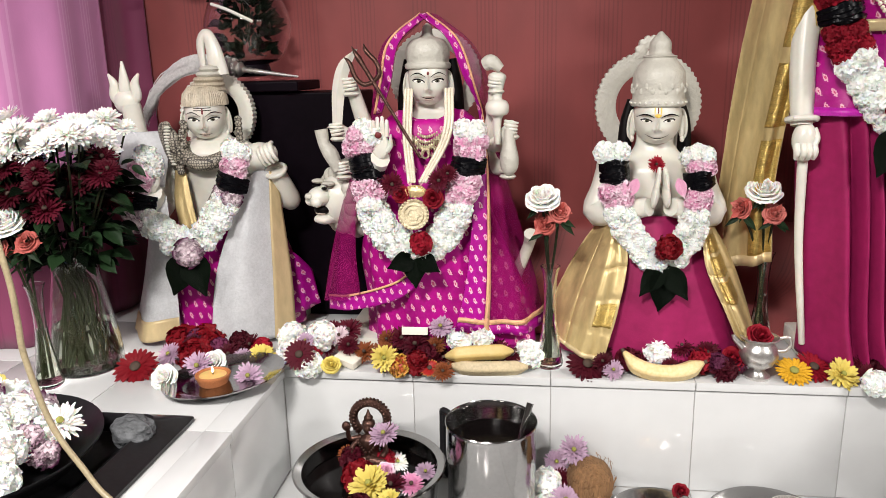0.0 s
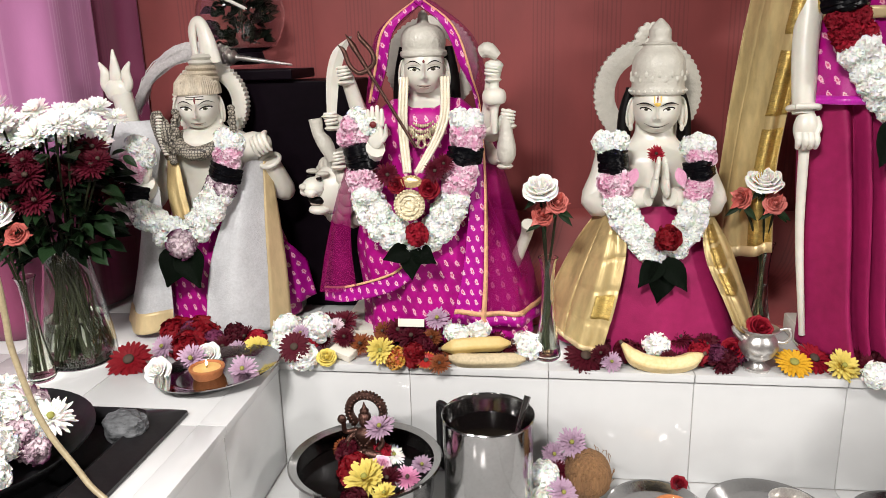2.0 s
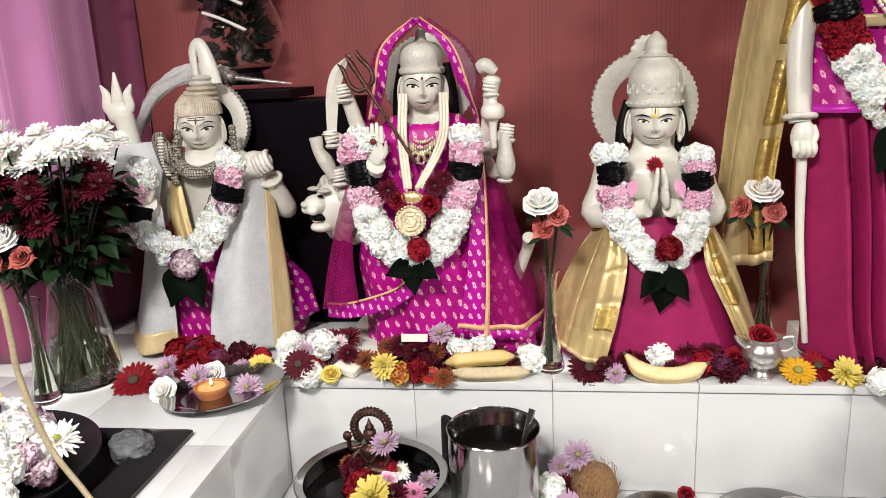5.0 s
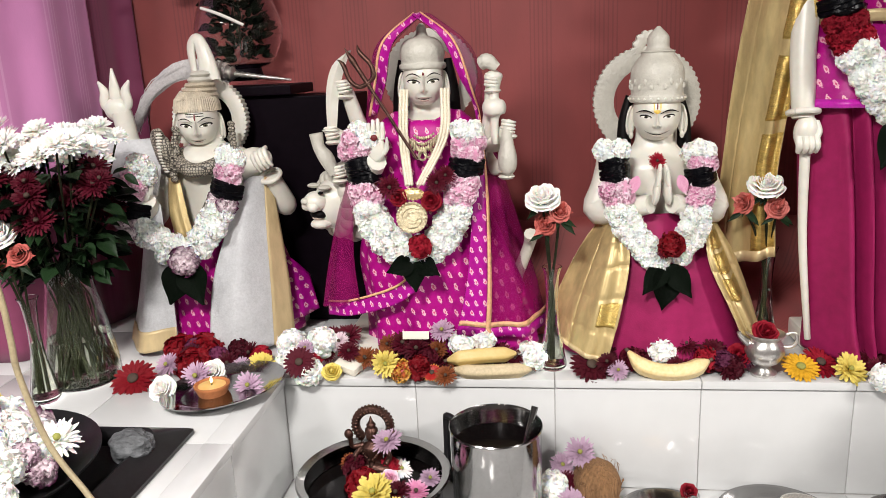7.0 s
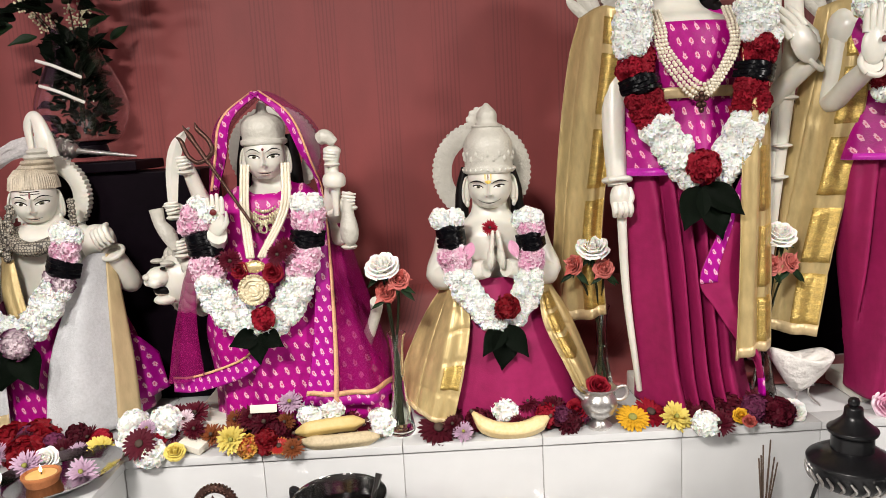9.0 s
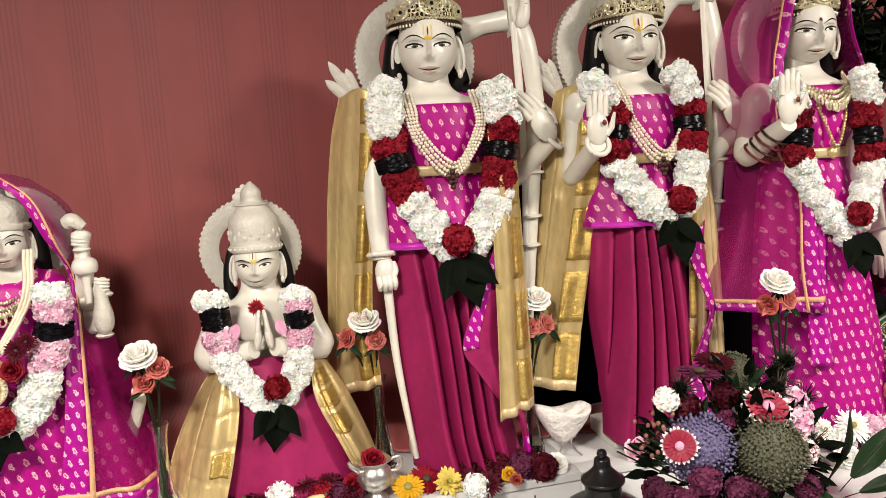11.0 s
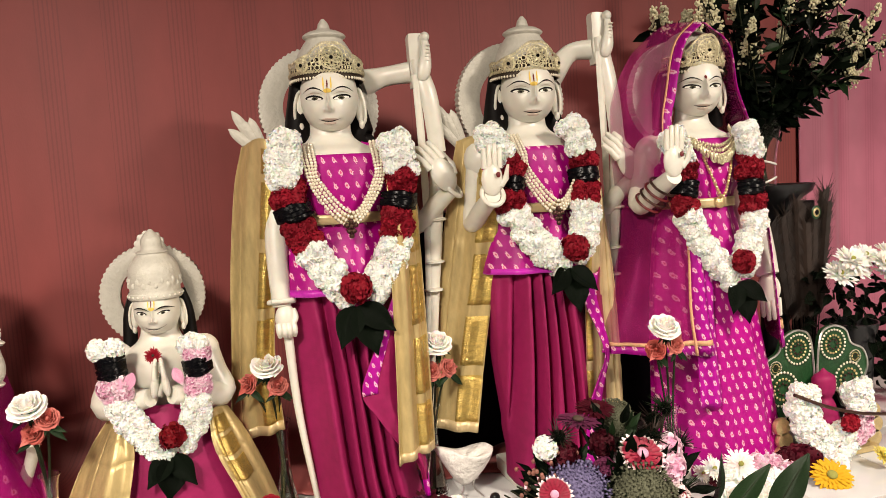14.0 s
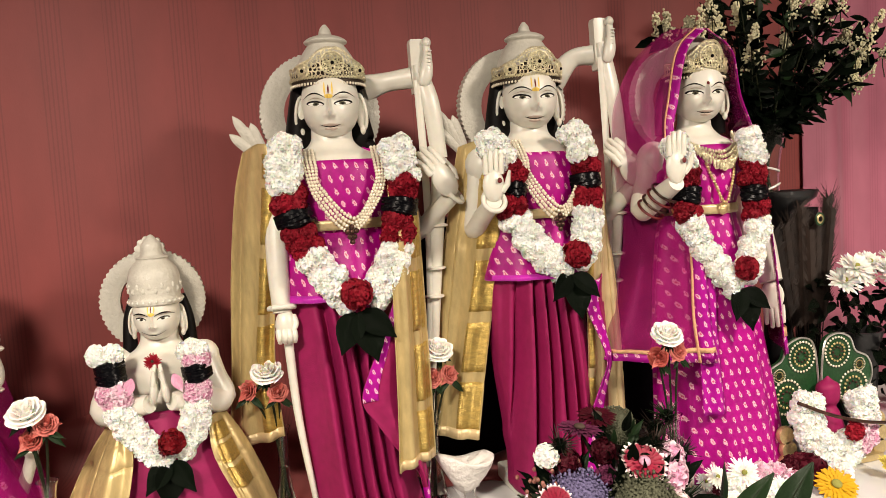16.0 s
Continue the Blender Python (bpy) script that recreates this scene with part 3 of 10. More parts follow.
def head(bm, c, w, h, d, turn=0.0, nod=0.0, tilak=None, brow=True, flat_nose=False, smile=False):
    """A carved head with a full jaw and painted eyes, set round c."""
    R = (pose(0, 0, 0, nod, 0, turn)).to_3x3()
    c = V(c) + V((0, 0, 0.09 * h))
    w, h = w * 0.90, h * 0.91

    def girth(z):
        p = 2.3 if z < 0 else 2.1
        return max(0.0, 1 - abs(z) ** p) ** (1 / p)

    def at(x, z, lift=0.0):
        t = max(0.0, girth(z) ** 2 - x * x)
        return c + R @ V((x * w, -(math.sqrt(t) * d + face_depth(x, z, flat_nose) * w * 0.8 + lift), z * h))
    seg, rings = 96, 76
    P = np.zeros((rings + 1, seg, 3))
    for j in range(rings + 1):
        z = math.cos(math.pi * (0.015 + 0.97 * j / rings))
        r = girth(z)
        for i in range(seg):
            a = 2 * math.pi * i / seg
            a -= 0.6 * math.sin(a)
            x, y = r * math.sin(a), -r * math.cos(a)
            if y < 0.0:
                P[j, i] = c + R @ V((x * w, y * d - min(1, -y * 3) * face_depth(x, z, flat_nose) * w * 0.8, z * h))
            else:
                P[j, i] = c + R @ V((x * w, y * d * 1.05, z * h))
    add_grid(bm, P, True, M_PLAIN, True)

    def blob(cx, cz, top, bot, half, mi, lift, n=12, slant=0.0):
        Q = np.zeros((5, n + 1, 3))
        for i in range(n + 1):
            u = -1 + 2 * i / n
            e = math.sqrt(max(0, 1 - abs(u) ** 1.5))
            for k in range(5):
                Q[k, i] = at(cx + u * half, cz + slant * u * half + (top - (top + bot) * k / 4) * e, lift)
        add_grid(bm, Q, False, mi)

    def stroke(f, n, th, mi, lift=0.0012):
        pts = [f(i / n) for i in range(n + 1)]
        taper = [math.sin(math.pi * (0.10 + 0.84 * i / n)) for i in range(n + 1)]
        add_grid(bm, np.array([[at(x, z + q * th * m, lift) for (x, z), m in zip(pts, taper)] for q in (1, 0, -1)]), False, mi)
    ek = 0.80 if flat_nose else 1.0
    for s in (-1, 1):
        blob(s * 0.470, -0.128, 0.098 * ek, 0.062 * ek, 0.315 * ek, M_BLACK, 0.0007, 18, s * 0.10)
        blob(s * 0.462, -0.140, 0.054 * ek, 0.048 * ek, 0.260 * ek, M_EYE, 0.0011, 18, s * 0.10)
        blob(s * 0.450, -0.136, 0.058 * ek, 0.048 * ek, 0.115 * ek, M_IRIS, 0.0014, 12)
        blob(s * 0.450, -0.136, 0.034, 0.030, 0.052, M_BLACK, 0.0017, 8)
        stroke(lambda u: (s * (0.17 + 0.58 * u), -0.075 * ek + 0.085 * ek * math.sin(math.pi * (0.08 + 0.84 * u)) + 0.03 * u), 12, 0.008, M_HAIR)
        if brow:
            stroke(lambda u: (s * (0.12 + 0.76 * u), (-0.04 if flat_nose else 0.0) + 0.165 * ek * math.sin(math.pi * (0.02 + 0.88 * u)) - 0.01 * u), 14, 0.020 if not flat_nose else 0.026, M_BLACK)
        e = c + R @ V((s * w * 1.06, d * 0.12, -0.30 * h))
        loop = [e + R @ V((s * 0.17 * w * math.cos(q) - s * 0.06 * w * math.sin(q), -0.1 * d * math.cos(q), 0.50 * h * math.sin(q))) for q in [2 * math.pi * k / 18 for k in range(19)]]
        tube(bm, loop, [w * 0.055] * 19, 8, M_PLAIN)
        ellipsoid(bm, e, (w * 0.17, d * 0.07, h * 0.50), M_PLAIN, 12, 8)
        ellipsoid(bm, e + V((0, -0.1 * d, -0.52 * h)), (w * 0.10, d * 0.10, h * 0.13), M_PLAIN, 10, 8)
    if not smile:
        blob(0, -0.705, 0.040, 0.036, 0.31, M_LIP, 0.0007, 14)
        blob(0, -0.795, 0.036, 0.042, 0.23, M_LIP, 0.0008, 14)
    stroke(lambda u: ((2 * u - 1) * (0.52 if smile else 0.36), -0.755 + (0.16 if smile else 0.07) * abs(2 * u - 1) ** 1.6), 14, 0.013, M_BROW)
    if tilak == "lines":
        for x in (-0.13, 0.13):
            blob(x, 0.24, 0.20, 0.16, 0.030, M_TILAK, 0.001, 6)
        blob(0, 0.06, 0.05, 0.08, 0.15, M_TILAK, 0.0010, 8)
        blob(0, 0.24, 0.12, 0.14, 0.030, M_RED, 0.0012, 6)
    if tilak == "dot":
        blob(0, 0.14, 0.060, 0.060, 0.06, M_RED, 0.001, 8)
    if tilak == "bars":
        for k in range(3):
            add_grid(bm, np.array([[at(x, 0.24 + 0.09 * k + dz, 0.001) for x in np.linspace(-0.42, 0.42, 9)] for dz in (0.016, 0, -0.016)]), False, M_BROW)
        blob(0, 0.20, 0.13, 0.12, 0.05, M_RED, 0.0014, 6)


def hand(bm, wrist, up, palm, size, mi=M_PLAIN, spread=0.16, curl=0.15, thumb=1):
    """An open hand: palm, four fingers and a thumb. up: along the fingers; palm: where it faces."""
    up, palm = V(up).normalized(), V(palm).normalized()
    side = up.cross(palm).normalized() * thumb
    palm = side.cross(up).normalized() * (1 if thumb > 0 else -1)
    w = V(wrist)
    m = Matrix((side, palm, up)).transposed()
    ellipsoid(bm, w + up * size * 0.30, (size * 0.23, size * 0.10, size * 0.33), mi, 14, 8, m)
    for k, (off, ln) in enumerate(((-0.16, 0.40), (-0.055, 0.48), (0.055, 0.50), (0.16, 0.42))):
        b = w + up * size * 0.52 + side * off * size
        d = (up + side * (off * spread * 5) + palm * curl).normalized()
        d2 = (d + palm * curl * 2).normalized()
        tube(bm, [b, b + d * size * ln * 0.5, b + d * size * ln * 0.5 + d2 * size * ln * 0.45, b + d * size * ln * 0.5 + d2 * size * ln * 0.5],
             [size * 0.062, size * 0.058, size * 0.045, size * 0.015], 8, mi)
    b = w + up * size * 0.18 + side * size * 0.17
    tube(bm, [b, b + (side * 0.5 + up * 0.7 + palm * 0.25) * size * 0.2, b + (side * 0.40 + up * 1.35 + palm * 0.45) * size * 0.3], [size * 0.075, size * 0.065, size * 0.025], 8, mi)


def fist(bm, c, along, out, size, mi=M_PLAIN):
    """A hand closed round a staff that runs along."""
    along, out = V(along).normalized(), V(out).normalized()
    side = along.cross(out).normalized()
    ellipsoid(bm, V(c) - out * size * 0.02, (size * 0.26, size * 0.24, size * 0.32), mi, 12, 8)
    for k in range(4):
        b = V(c) + along * size * (0.23 - 0.15 * k) + out * size * (0.03, 0.05, 0.03, -0.03)[k]
        tube(bm, [b - side * size * 0.30, b - side * size * 0.22 + out * size * 0.26, b + side * size * 0.10 + out * size * 0.34, b + side * size * 0.3 + out * size * 0.2],
             [size * 0.075, size * 0.088, size * 0.078, size * 0.05], 9, mi, 10)


def bracelet(bm, c, along, r, tr=0.006, mi=M_PLAIN):
    """A ring round a wrist."""
    d = V(along).normalized()
    u = d.orthogonal().normalized()
    w = d.cross(u)
    tube(bm, [V(c) + (u * math.cos(q) + w * math.sin(q)) * r for q in [2 * math.pi * k / 20 for k in range(21)]], tr, 8, mi)


def beads_ring(bm, c, r, n, size, y, a0=0, a1=360, mi=0, sz=1.0):
    for i in range(n):
        a = radians(a0 + (a1 - a0) * i / n)
        ellipsoid(bm, (c[0] + r * math.cos(a), y, c[1] + r * sz * math.sin(a)), (size, size, size), mi, 8, 5)


def archer_statue(name, x, y, raised, label, bow_dx, turn=0.0, up=0.0):
    """Standing marble figure with a bow; y is the body's axis."""
    bm = bmesh.new()
    z0 = LEDGE
    box(bm, (x - 0.09, y - 0.03, z0), (x + 0.11, y + 0.12, z0 + 0.045), M_PLAIN, 0.008)
    lathe(bm, [(0.06, 0.04), (0.065, 0.35), (0.085, 0.55), (0.095, 0.70), (0.13, 0.84), (0.12, 0.875), (0.075, 0.895), (0.052, 0.915), (0.048, 0.945), (0.046, 0.99)], (x, y, z0), 28, M_PLAIN, 1.0, 0.62, 40)
    for s in (-1, 1):
        ellipsoid(bm, (x + s * 0.128, y, z0 + 0.84), (0.044, 0.044, 0.05))
    hz = z0 + 0.995
    head(bm, (x, y - 0.015, hz + 0.003), 0.074, 0.091, 0.076, turn, 0, "lines")
    # hair behind the neck
    for s in (-1, 1):
        tube(bm, [(x + s * 0.058, y + 0.03, hz + 0.05), (x + s * 0.070, y + 0.03, hz - 0.02), (x + s * 0.074, y + 0.025, hz - 0.07), (x + s * 0.088, y + 0.015, hz - 0.092), (x + s * 0.104, y + 0.01, hz - 0.084)], [0.026, 0.028, 0.034, 0.026, 0.008], 10, M_BLACK, 20)
    # bell-shaped cap with a saucer brim and a finial
    lathe(bm, [(0.071, 0.0), (0.072, 0.03), (0.064, 0.055), (0.049, 0.080), (0.043, 0.088), (0.049, 0.093), (0.050, 0.098), (0.038, 0.106), (0.019, 0.112), (0.015, 0.116), (0.012, 0.126), (0.004, 0.137)], (x, y, hz + 0.055), 30, M_CARVED, 1, 0.9, 60)
    # arch behind the head
    arch(bm, (x - 0.014, hz - 0.008), 0.142, 0.088, y + 0.055, y + 0.085, -65, 245, 74, 0.004, 300, M_CARVED, 1.02)
    # flat bow with its curled head, and the bar that ties it to the arch
    bx = x + bow_dx
    ht = hz + up
    tube(bm, [(bx + 0.049, y - 0.01, hz - 0.13), (bx + 0.036, y - 0.01, hz + 0.0), (bx + 0.020, y, ht + 0.07), (bx + 0.014, y, ht + 0.10)], [0.021, 0.022, 0.019, 0.016], 12, M_PLAIN, 24, 0.5)
    tube(bm, [(bx + 0.049, y - 0.01, hz - 0.13), (bx + 0.032, y - 0.01, hz - 0.30), (bx + 0.012, y, hz - 0.52), (bx - 0.01, y, hz - 0.75), (bx - 0.03, y, hz - 0.90)], [0.020, 0.019, 0.018, 0.016, 0.012], 12, M_PLAIN, 30, 0.6)
    Q = np.array([[(bx + 0.014 + dx * k, y + 0.015 + dy, z) for dx, dy in ((-0.018, -0.012), (0.0, -0.016), (0.018, -0.012), (0.018, 0.015), (-0.018, 0.015))] for z, k in ((ht + 0.03, 0.8), (ht + 0.07, 1.0), (ht + 0.12, 1.05), (ht + 0.152, 1.1), (ht + 0.160, 0.95))])
    add_grid(bm, Q, True, M_PLAIN, True)
    ellipsoid(bm, (bx + 0.034, y - 0.004, ht + 0.150), (0.012, 0.014, 0.013), M_PLAIN, 14, 10)
    tube(bm, [(bx + 0.034, y - 0.006, ht + 0.148), (bx + 0.033, y - 0.012, ht + 0.11), (bx + 0.027, y - 0.014, ht + 0.075), (bx + 0.020, y - 0.012, ht + 0.052), (bx + 0.018, y - 0.008, ht + 0.044)], [0.008, 0.012, 0.017, 0.014, 0.003], 12, M_PLAIN, 20, 0.6)
    for k in range(7):
        ellipsoid(bm, (bx + 0.037 - 0.0012 * k, y - 0.021, ht + 0.128 - 0.009 * k), (0.006, 0.0025, 0.002), M_PLAIN, 8, 5)
    tube(bm, [(x + 0.10, y + 0.06, hz + 0.052), (x + 0.15, y + 0.045, ht + 0.064), (bx, y + 0.018, ht + 0.070)], [0.034, 0.024, 0.026], 12, M_PLAIN, 14, 0.6)
    tube(bm, [(bx + 0.006, y - 0.006, ht + 0.06), (bx + 0.010, y - 0.012, hz - 0.3), (bx - 0.01, y, hz - 0.75)], [0.010, 0.009, 0.006], 8, M_PLAIN, 12, 0.5)
    for dz in (-0.295, -0.40, -0.47, -0.60):
        lathe(bm, [(0.015, -0.005), (0.024, -0.002), (0.024, 0.002), (0.015, 0.005)], (bx + 0.036 + (dz + 0.295) * 0.11, y - 0.008, hz + dz), 16, M_PLAIN)
    # arrow feathers over the shoulder
    for k, (dx, dz, ln) in enumerate(((-0.222, -0.008, 0.075), (-0.232, -0.05, 0.07), (-0.182, -0.025, 0.06), (-0.20, -0.03, 0.06))):
        b = V((x - 0.15, y + 0.06, hz - 0.12))
        e = V((x + dx, y + 0.05, hz + dz))
        tube(bm, [b, b.lerp(e, 0.55), b.lerp(e, 0.85), e], [0.014, 0.013, 0.010, 0.001], 8, M_CARVED, 10, 0.5)
    # the bow arm
    sh, el, wr = V((x + 0.14, y, z0 + 0.84)), V((x + 0.20, y + 0.01, z0 + 0.69)), V((bx + 0.068, y - 0.055, z0 + 0.775))
    tube(bm, [sh, sh.lerp(el, 0.5), el, el.lerp(wr, 0.5), wr], [0.028, 0.025, 0.023, 0.022, 0.019], 14, M_PLAIN, 22)
    bracelet(bm, wr, wr - el, 0.026)
    hand(bm, wr + V((-0.004, -0.012, 0.0)), (-0.55, -0.10, 0.82), (-0.25, 1.0, 0.0), 0.138, M_PLAIN, 0.05, 0.22, -1)
    # the other arm
    sh = V((x - 0.138, y, z0 + 0.84))
    if raised:
        el, wr = V((x - 0.160, y + 0.0, z0 + 0.685)), V((x - 0.158, y - 0.150, z0 + 0.755))
        tube(bm, [sh, sh.lerp(el, 0.5), el, el.lerp(wr, 0.5), wr], [0.028, 0.025, 0.023, 0.022, 0.019], 14, M_PLAIN, 22)
        bracelet(bm, wr, wr - el, 0.026)
        hand(bm, wr, (0.02, 0.0, 1), (0, -1, 0.05), 0.115, M_PLAIN, 0.03, 0.03, 1)
        ellipsoid(bm, wr + V((0.01, -0.016, 0.045)), (0.0055, 0.003, 0.0065), M_RED, 8, 6)
    else:
        el, wr = V((x - 0.150, y - 0.035, z0 + 0.66)), V((x - 0.150, y - 0.062, z0 + 0.53))
        tube(bm, [sh, sh.lerp(el, 0.5), el, el.lerp(wr, 0.5), wr], [0.034, 0.027, 0.025, 0.024, 0.021], 12, M_PLAIN, 18)
        bracelet(bm, wr + V((0, 0, 0.012)), wr - el, 0.028)
        ellipsoid(bm, wr + V((0.006, -0.006, -0.028)), (0.024, 0.022, 0.036), M_PLAIN, 16, 10)
        for k in range(4):
            f = wr + V((-0.012 + 0.011 * k, -0.020 - 0.004 * (k in (1, 2)), -0.036))
            tube(bm, [f, f + V((0.001, -0.006, -0.016)), f + V((0.002, 0.004, -0.030))], [0.0075, 0.0078, 0.005], 8, M_PLAIN, 8)
        tube(bm, [wr + V((0.022, -0.006, -0.008)), wr + V((0.026, -0.016, -0.026)), wr + V((0.018, -0.026, -0.042))], [0.009, 0.008, 0.005], 8, M_PLAIN, 8)
        tube(bm, [wr + V((0.008, 0, -0.05)), wr + V((0.02, 0.01, -0.25)), wr + V((0.05, 0.02, -0.48))], [0.011, 0.009, 0.007], 10, M_PLAIN, 12)
    return solo(name, bm, STONE, (x, y, z0), label, "statue", "marble statues")


RX, RY = 0.905, 1.655
LX, LY = 1.392, 1.615
archer_statue("statue", RX, RY, False, "standing white marble archer figure with a carved halo", 0.210, -11)
archer_statue("statue", LX, LY, True, "standing white marble archer figure with one raised palm", 0.200, -12, 0.045)


# ---- garments ----
def scoop(P, y, depth):
    """Lowers the front of a neckline."""
    f = np.clip((y - P[..., 1]) / 0.055, 0, 1)
    j = np.arange(P.shape[0])[:, None]
    P[..., 2] -= depth * f * np.exp(-(j / 7.0) ** 2)
    return P


def kurta(x, y, z_hem, z_top, label, flare):
    t = thing("tunic", (x, y, z_hem), label, "tunic", "statue garments")
    specs = [(z_top, x, y - 0.005, 0.070, 0.058), (z_top - 0.012, x, y - 0.008, 0.115, 0.070), (z_top - 0.06, x, y - 0.006, 0.150, 0.085), (z_top - 0.13, x, y - 0.004, 0.140, 0.092),
             (z_top - 0.19, x, y, 0.122, 0.088), (z_top - 0.25, x, y, 0.128, 0.094), (z_hem, x - 0.01, y, flare, 0.118)]
    P = patch(ring_rows(specs), 96, 40, 9, 0.004, closed=True, seed=3, grow=1.5)
    P = scoop(P, y, 0.062)
    bm = bmesh.new()
    add_grid(bm, P, True)
    part("cloth", bm, magenta, t, thick=0.002)
    bm = bmesh.new()
    add_grid(bm, P[-2:] + np.array((0, -0.001, -0.002)), True)
    part("hem", bm, magenta_plain, t, thick=0.002)
    bm = bmesh.new()
    Q = patch(ring_rows([(z_top - 0.172, x, y, 0.130, 0.096), (z_top - 0.195, x, y, 0.126, 0.095)]), 64, 4, closed=True)
    add_grid(bm, Q, True)
    b = solo("sash", bm, gold_plain, (x, y, z_top - 0.19), "narrow cream gold sash round the waist", "sash", "statue garments", thick=0.003)
    return t


def dhoti(x, y, z_top, label, seed, drape_dx, edge, wide, rows_edged, reach, folds):
    t = thing("dhoti", (x, y, LEDGE + 0.03), label, "dhoti", "statue garments")
    zb = LEDGE + 0.025
    specs = [(z_top, x - 0.01, y, 0.118, 0.092), (z_top - 0.08, x - 0.005, y, 0.128, 0.100), (z_top - 0.25, x + 0.005, y - 0.005, 0.128, 0.108), (zb + 0.1, x + 0.02, y - 0.01, 0.122, 0.108), (zb, x + 0.03, y - 0.01, 0.130, 0.112)]
    n = 420
    P = patch(ring_rows(specs), n, 44, 7, 0.003, closed=True, seed=seed, grow=0.4)
    # deep creases; each: x at the waist, x at the foot, depth, width
    for j in range(44):
        u = j / 43
        for i in range(n):
            if P[j, i, 1] < y:
                for c0, c1, depth, wd in folds:
                    f = (P[j, i, 0] - (c0 + (c1 - c0) * u ** 1.2)) / wd
                    if abs(f) < 4:
                        P[j, i, 1] += depth * (0.35 + 0.65 * min(1, u * 2.2)) * (math.exp(-f * f) - 0.30 * math.exp(-(abs(f) - 2.1) ** 2))
    bm = bmesh.new()
    add_grid(bm, P, True)
    part("cloth", bm, crimson_silk, t, thick=0.002)
    bm = bmesh.new()
    add_grid(bm, hem(P, "foot", 4, 0.003), True)
    part("border", bm, magenta_border, t, "bright magenta border band", thick=0.001)
    # the loose front fall with its swinging, edged side
    a = x + drape_dx
    rows = []
    for dz, dx, dy in edge:
        z = max(z_top - dz, zb + 0.01)
        rows.append([(a + dx, y - 0.108 - dy, z), (a + dx + 0.5 * (reach - dx), y - 0.112 - dy * 0.5, z + 0.01), (a + reach, y - 0.070, z + 0.03)])
    P = patch(rows, 34, 60, 2.3, 0.005, seed=seed)
    bm = bmesh.new()
    add_grid(bm, P)
    part("front_fall", bm, crimson_silk, t, thick=0.002)
    bm = bmesh.new()
    add_grid(bm, hem(P, "left", wide, 0.003)[:rows_edged])
    part("side_border", bm, magenta_border, t, "bright magenta border band", thick=0.001)
    bm = bmesh.new()
    add_grid(bm, hem(P, "foot", 6, 0.0035))
    part("foot_border", bm, magenta_border, t, "bright magenta border band", thick=0.001)
    return t


def shawl(x, y, name, rows, label, seed, pleats=2.5, amp=0.008, bands=((0.42, 0.86),), mat=None, edge=True, hemline=True, cells=range(5)):
    """A hanging length of brocade with woven bands down it."""
    P = patch(rows, 88, 60, pleats, amp * 1.5, seed=seed, grow=0.3, crease=0.45)
    # soft cross creases where the cloth was folded
    v = np.linspace(0, 1, 60)
    for k in range(4):
        P[..., 1] += 0.0035 * np.exp(-((v - 0.18 - 0.21 * k) / 0.012) ** 2)[:, None]
    c = P[-1].mean(axis=0)
    t = thing(name, tuple(c), label, "shawl", "statue garments")
    bm = bmesh.new()
    add_grid(bm, P)
    part("cloth", bm, mat or gold_silk, t, thick=0.0025)
    N = normals(P)
    for lo, hi in bands:
        i0, i1 = int(lo * 87), int(hi * 87)
        for k in cells:
            j0, j1 = 4 + k * 11, 14 + k * 11
            bm = bmesh.new()
            add_grid(bm, (P + N * 0.002)[j0:min(j1, 59), i0:i1 + 1])
            part("woven_band", bm, gold_band, t, "brighter woven gold panel", thick=0.001)
    if edge:
        bm = bmesh.new()
        add_grid(bm, hem(P, "right", 2, 0.002))
        part("edging", bm, gold_plain, t, thick=0.002)
    if hemline:
        bm = bmesh.new()
        add_grid(bm, hem(P, "foot", 3, 0.002))
        part("hem", bm, gold_plain, t, thick=0.002)
    return t


HEMZ, TOPZ = 1.452, 1.805
kurta(RX, RY, HEMZ, TOPZ, "magenta silk tunic with woven pink specks", 0.148)
kurta(LX, LY, 1.462, 1.80, "magenta silk tunic with woven pink specks, flared at the hem", 0.140)
dhoti(RX, RY, HEMZ + 0.02, "crimson pink pleated dhoti with magenta border", 5, 0.075, ((0.03, 0.024, 0.010), (0.142, -0.025, 0.018), (0.247, -0.067, 0.022), (0.312, -0.035, 0.026), (0.389, 0.015, 0.026), (0.442, 0.055, 0.024), (0.52, 0.070, 0.02)), 9, 22, 0.085,
      ((0.842, 0.902, 0.042, 0.011), (0.872, 0.928, 0.036, 0.008), (0.896, 0.962, 0.040, 0.009), (0.925, 0.99, 0.024, 0.009)))
dhoti(LX, LY, HEMZ + 0.02, "crimson pink dhoti in deep vertical pleats", 8, 0.085, ((0.03, 0.008, 0), (0.09, -0.006, 0.004), (0.16, 0.020, 0.008), (0.23, 0.040, 0.010), (0.29, 0.015, 0.012), (0.37, -0.015, 0.012), (0.52, -0.03, 0.012)), 15, 60, 0.065,
      ((1.285, 1.262, 0.014, 0.010), (1.316, 1.280, 0.034, 0.010), (1.352, 1.335, 0.036, 0.007), (1.378, 1.370, 0.036, 0.006), (1.400, 1.420, 0.038, 0.007), (1.426, 1.460, 0.030, 0.008)))

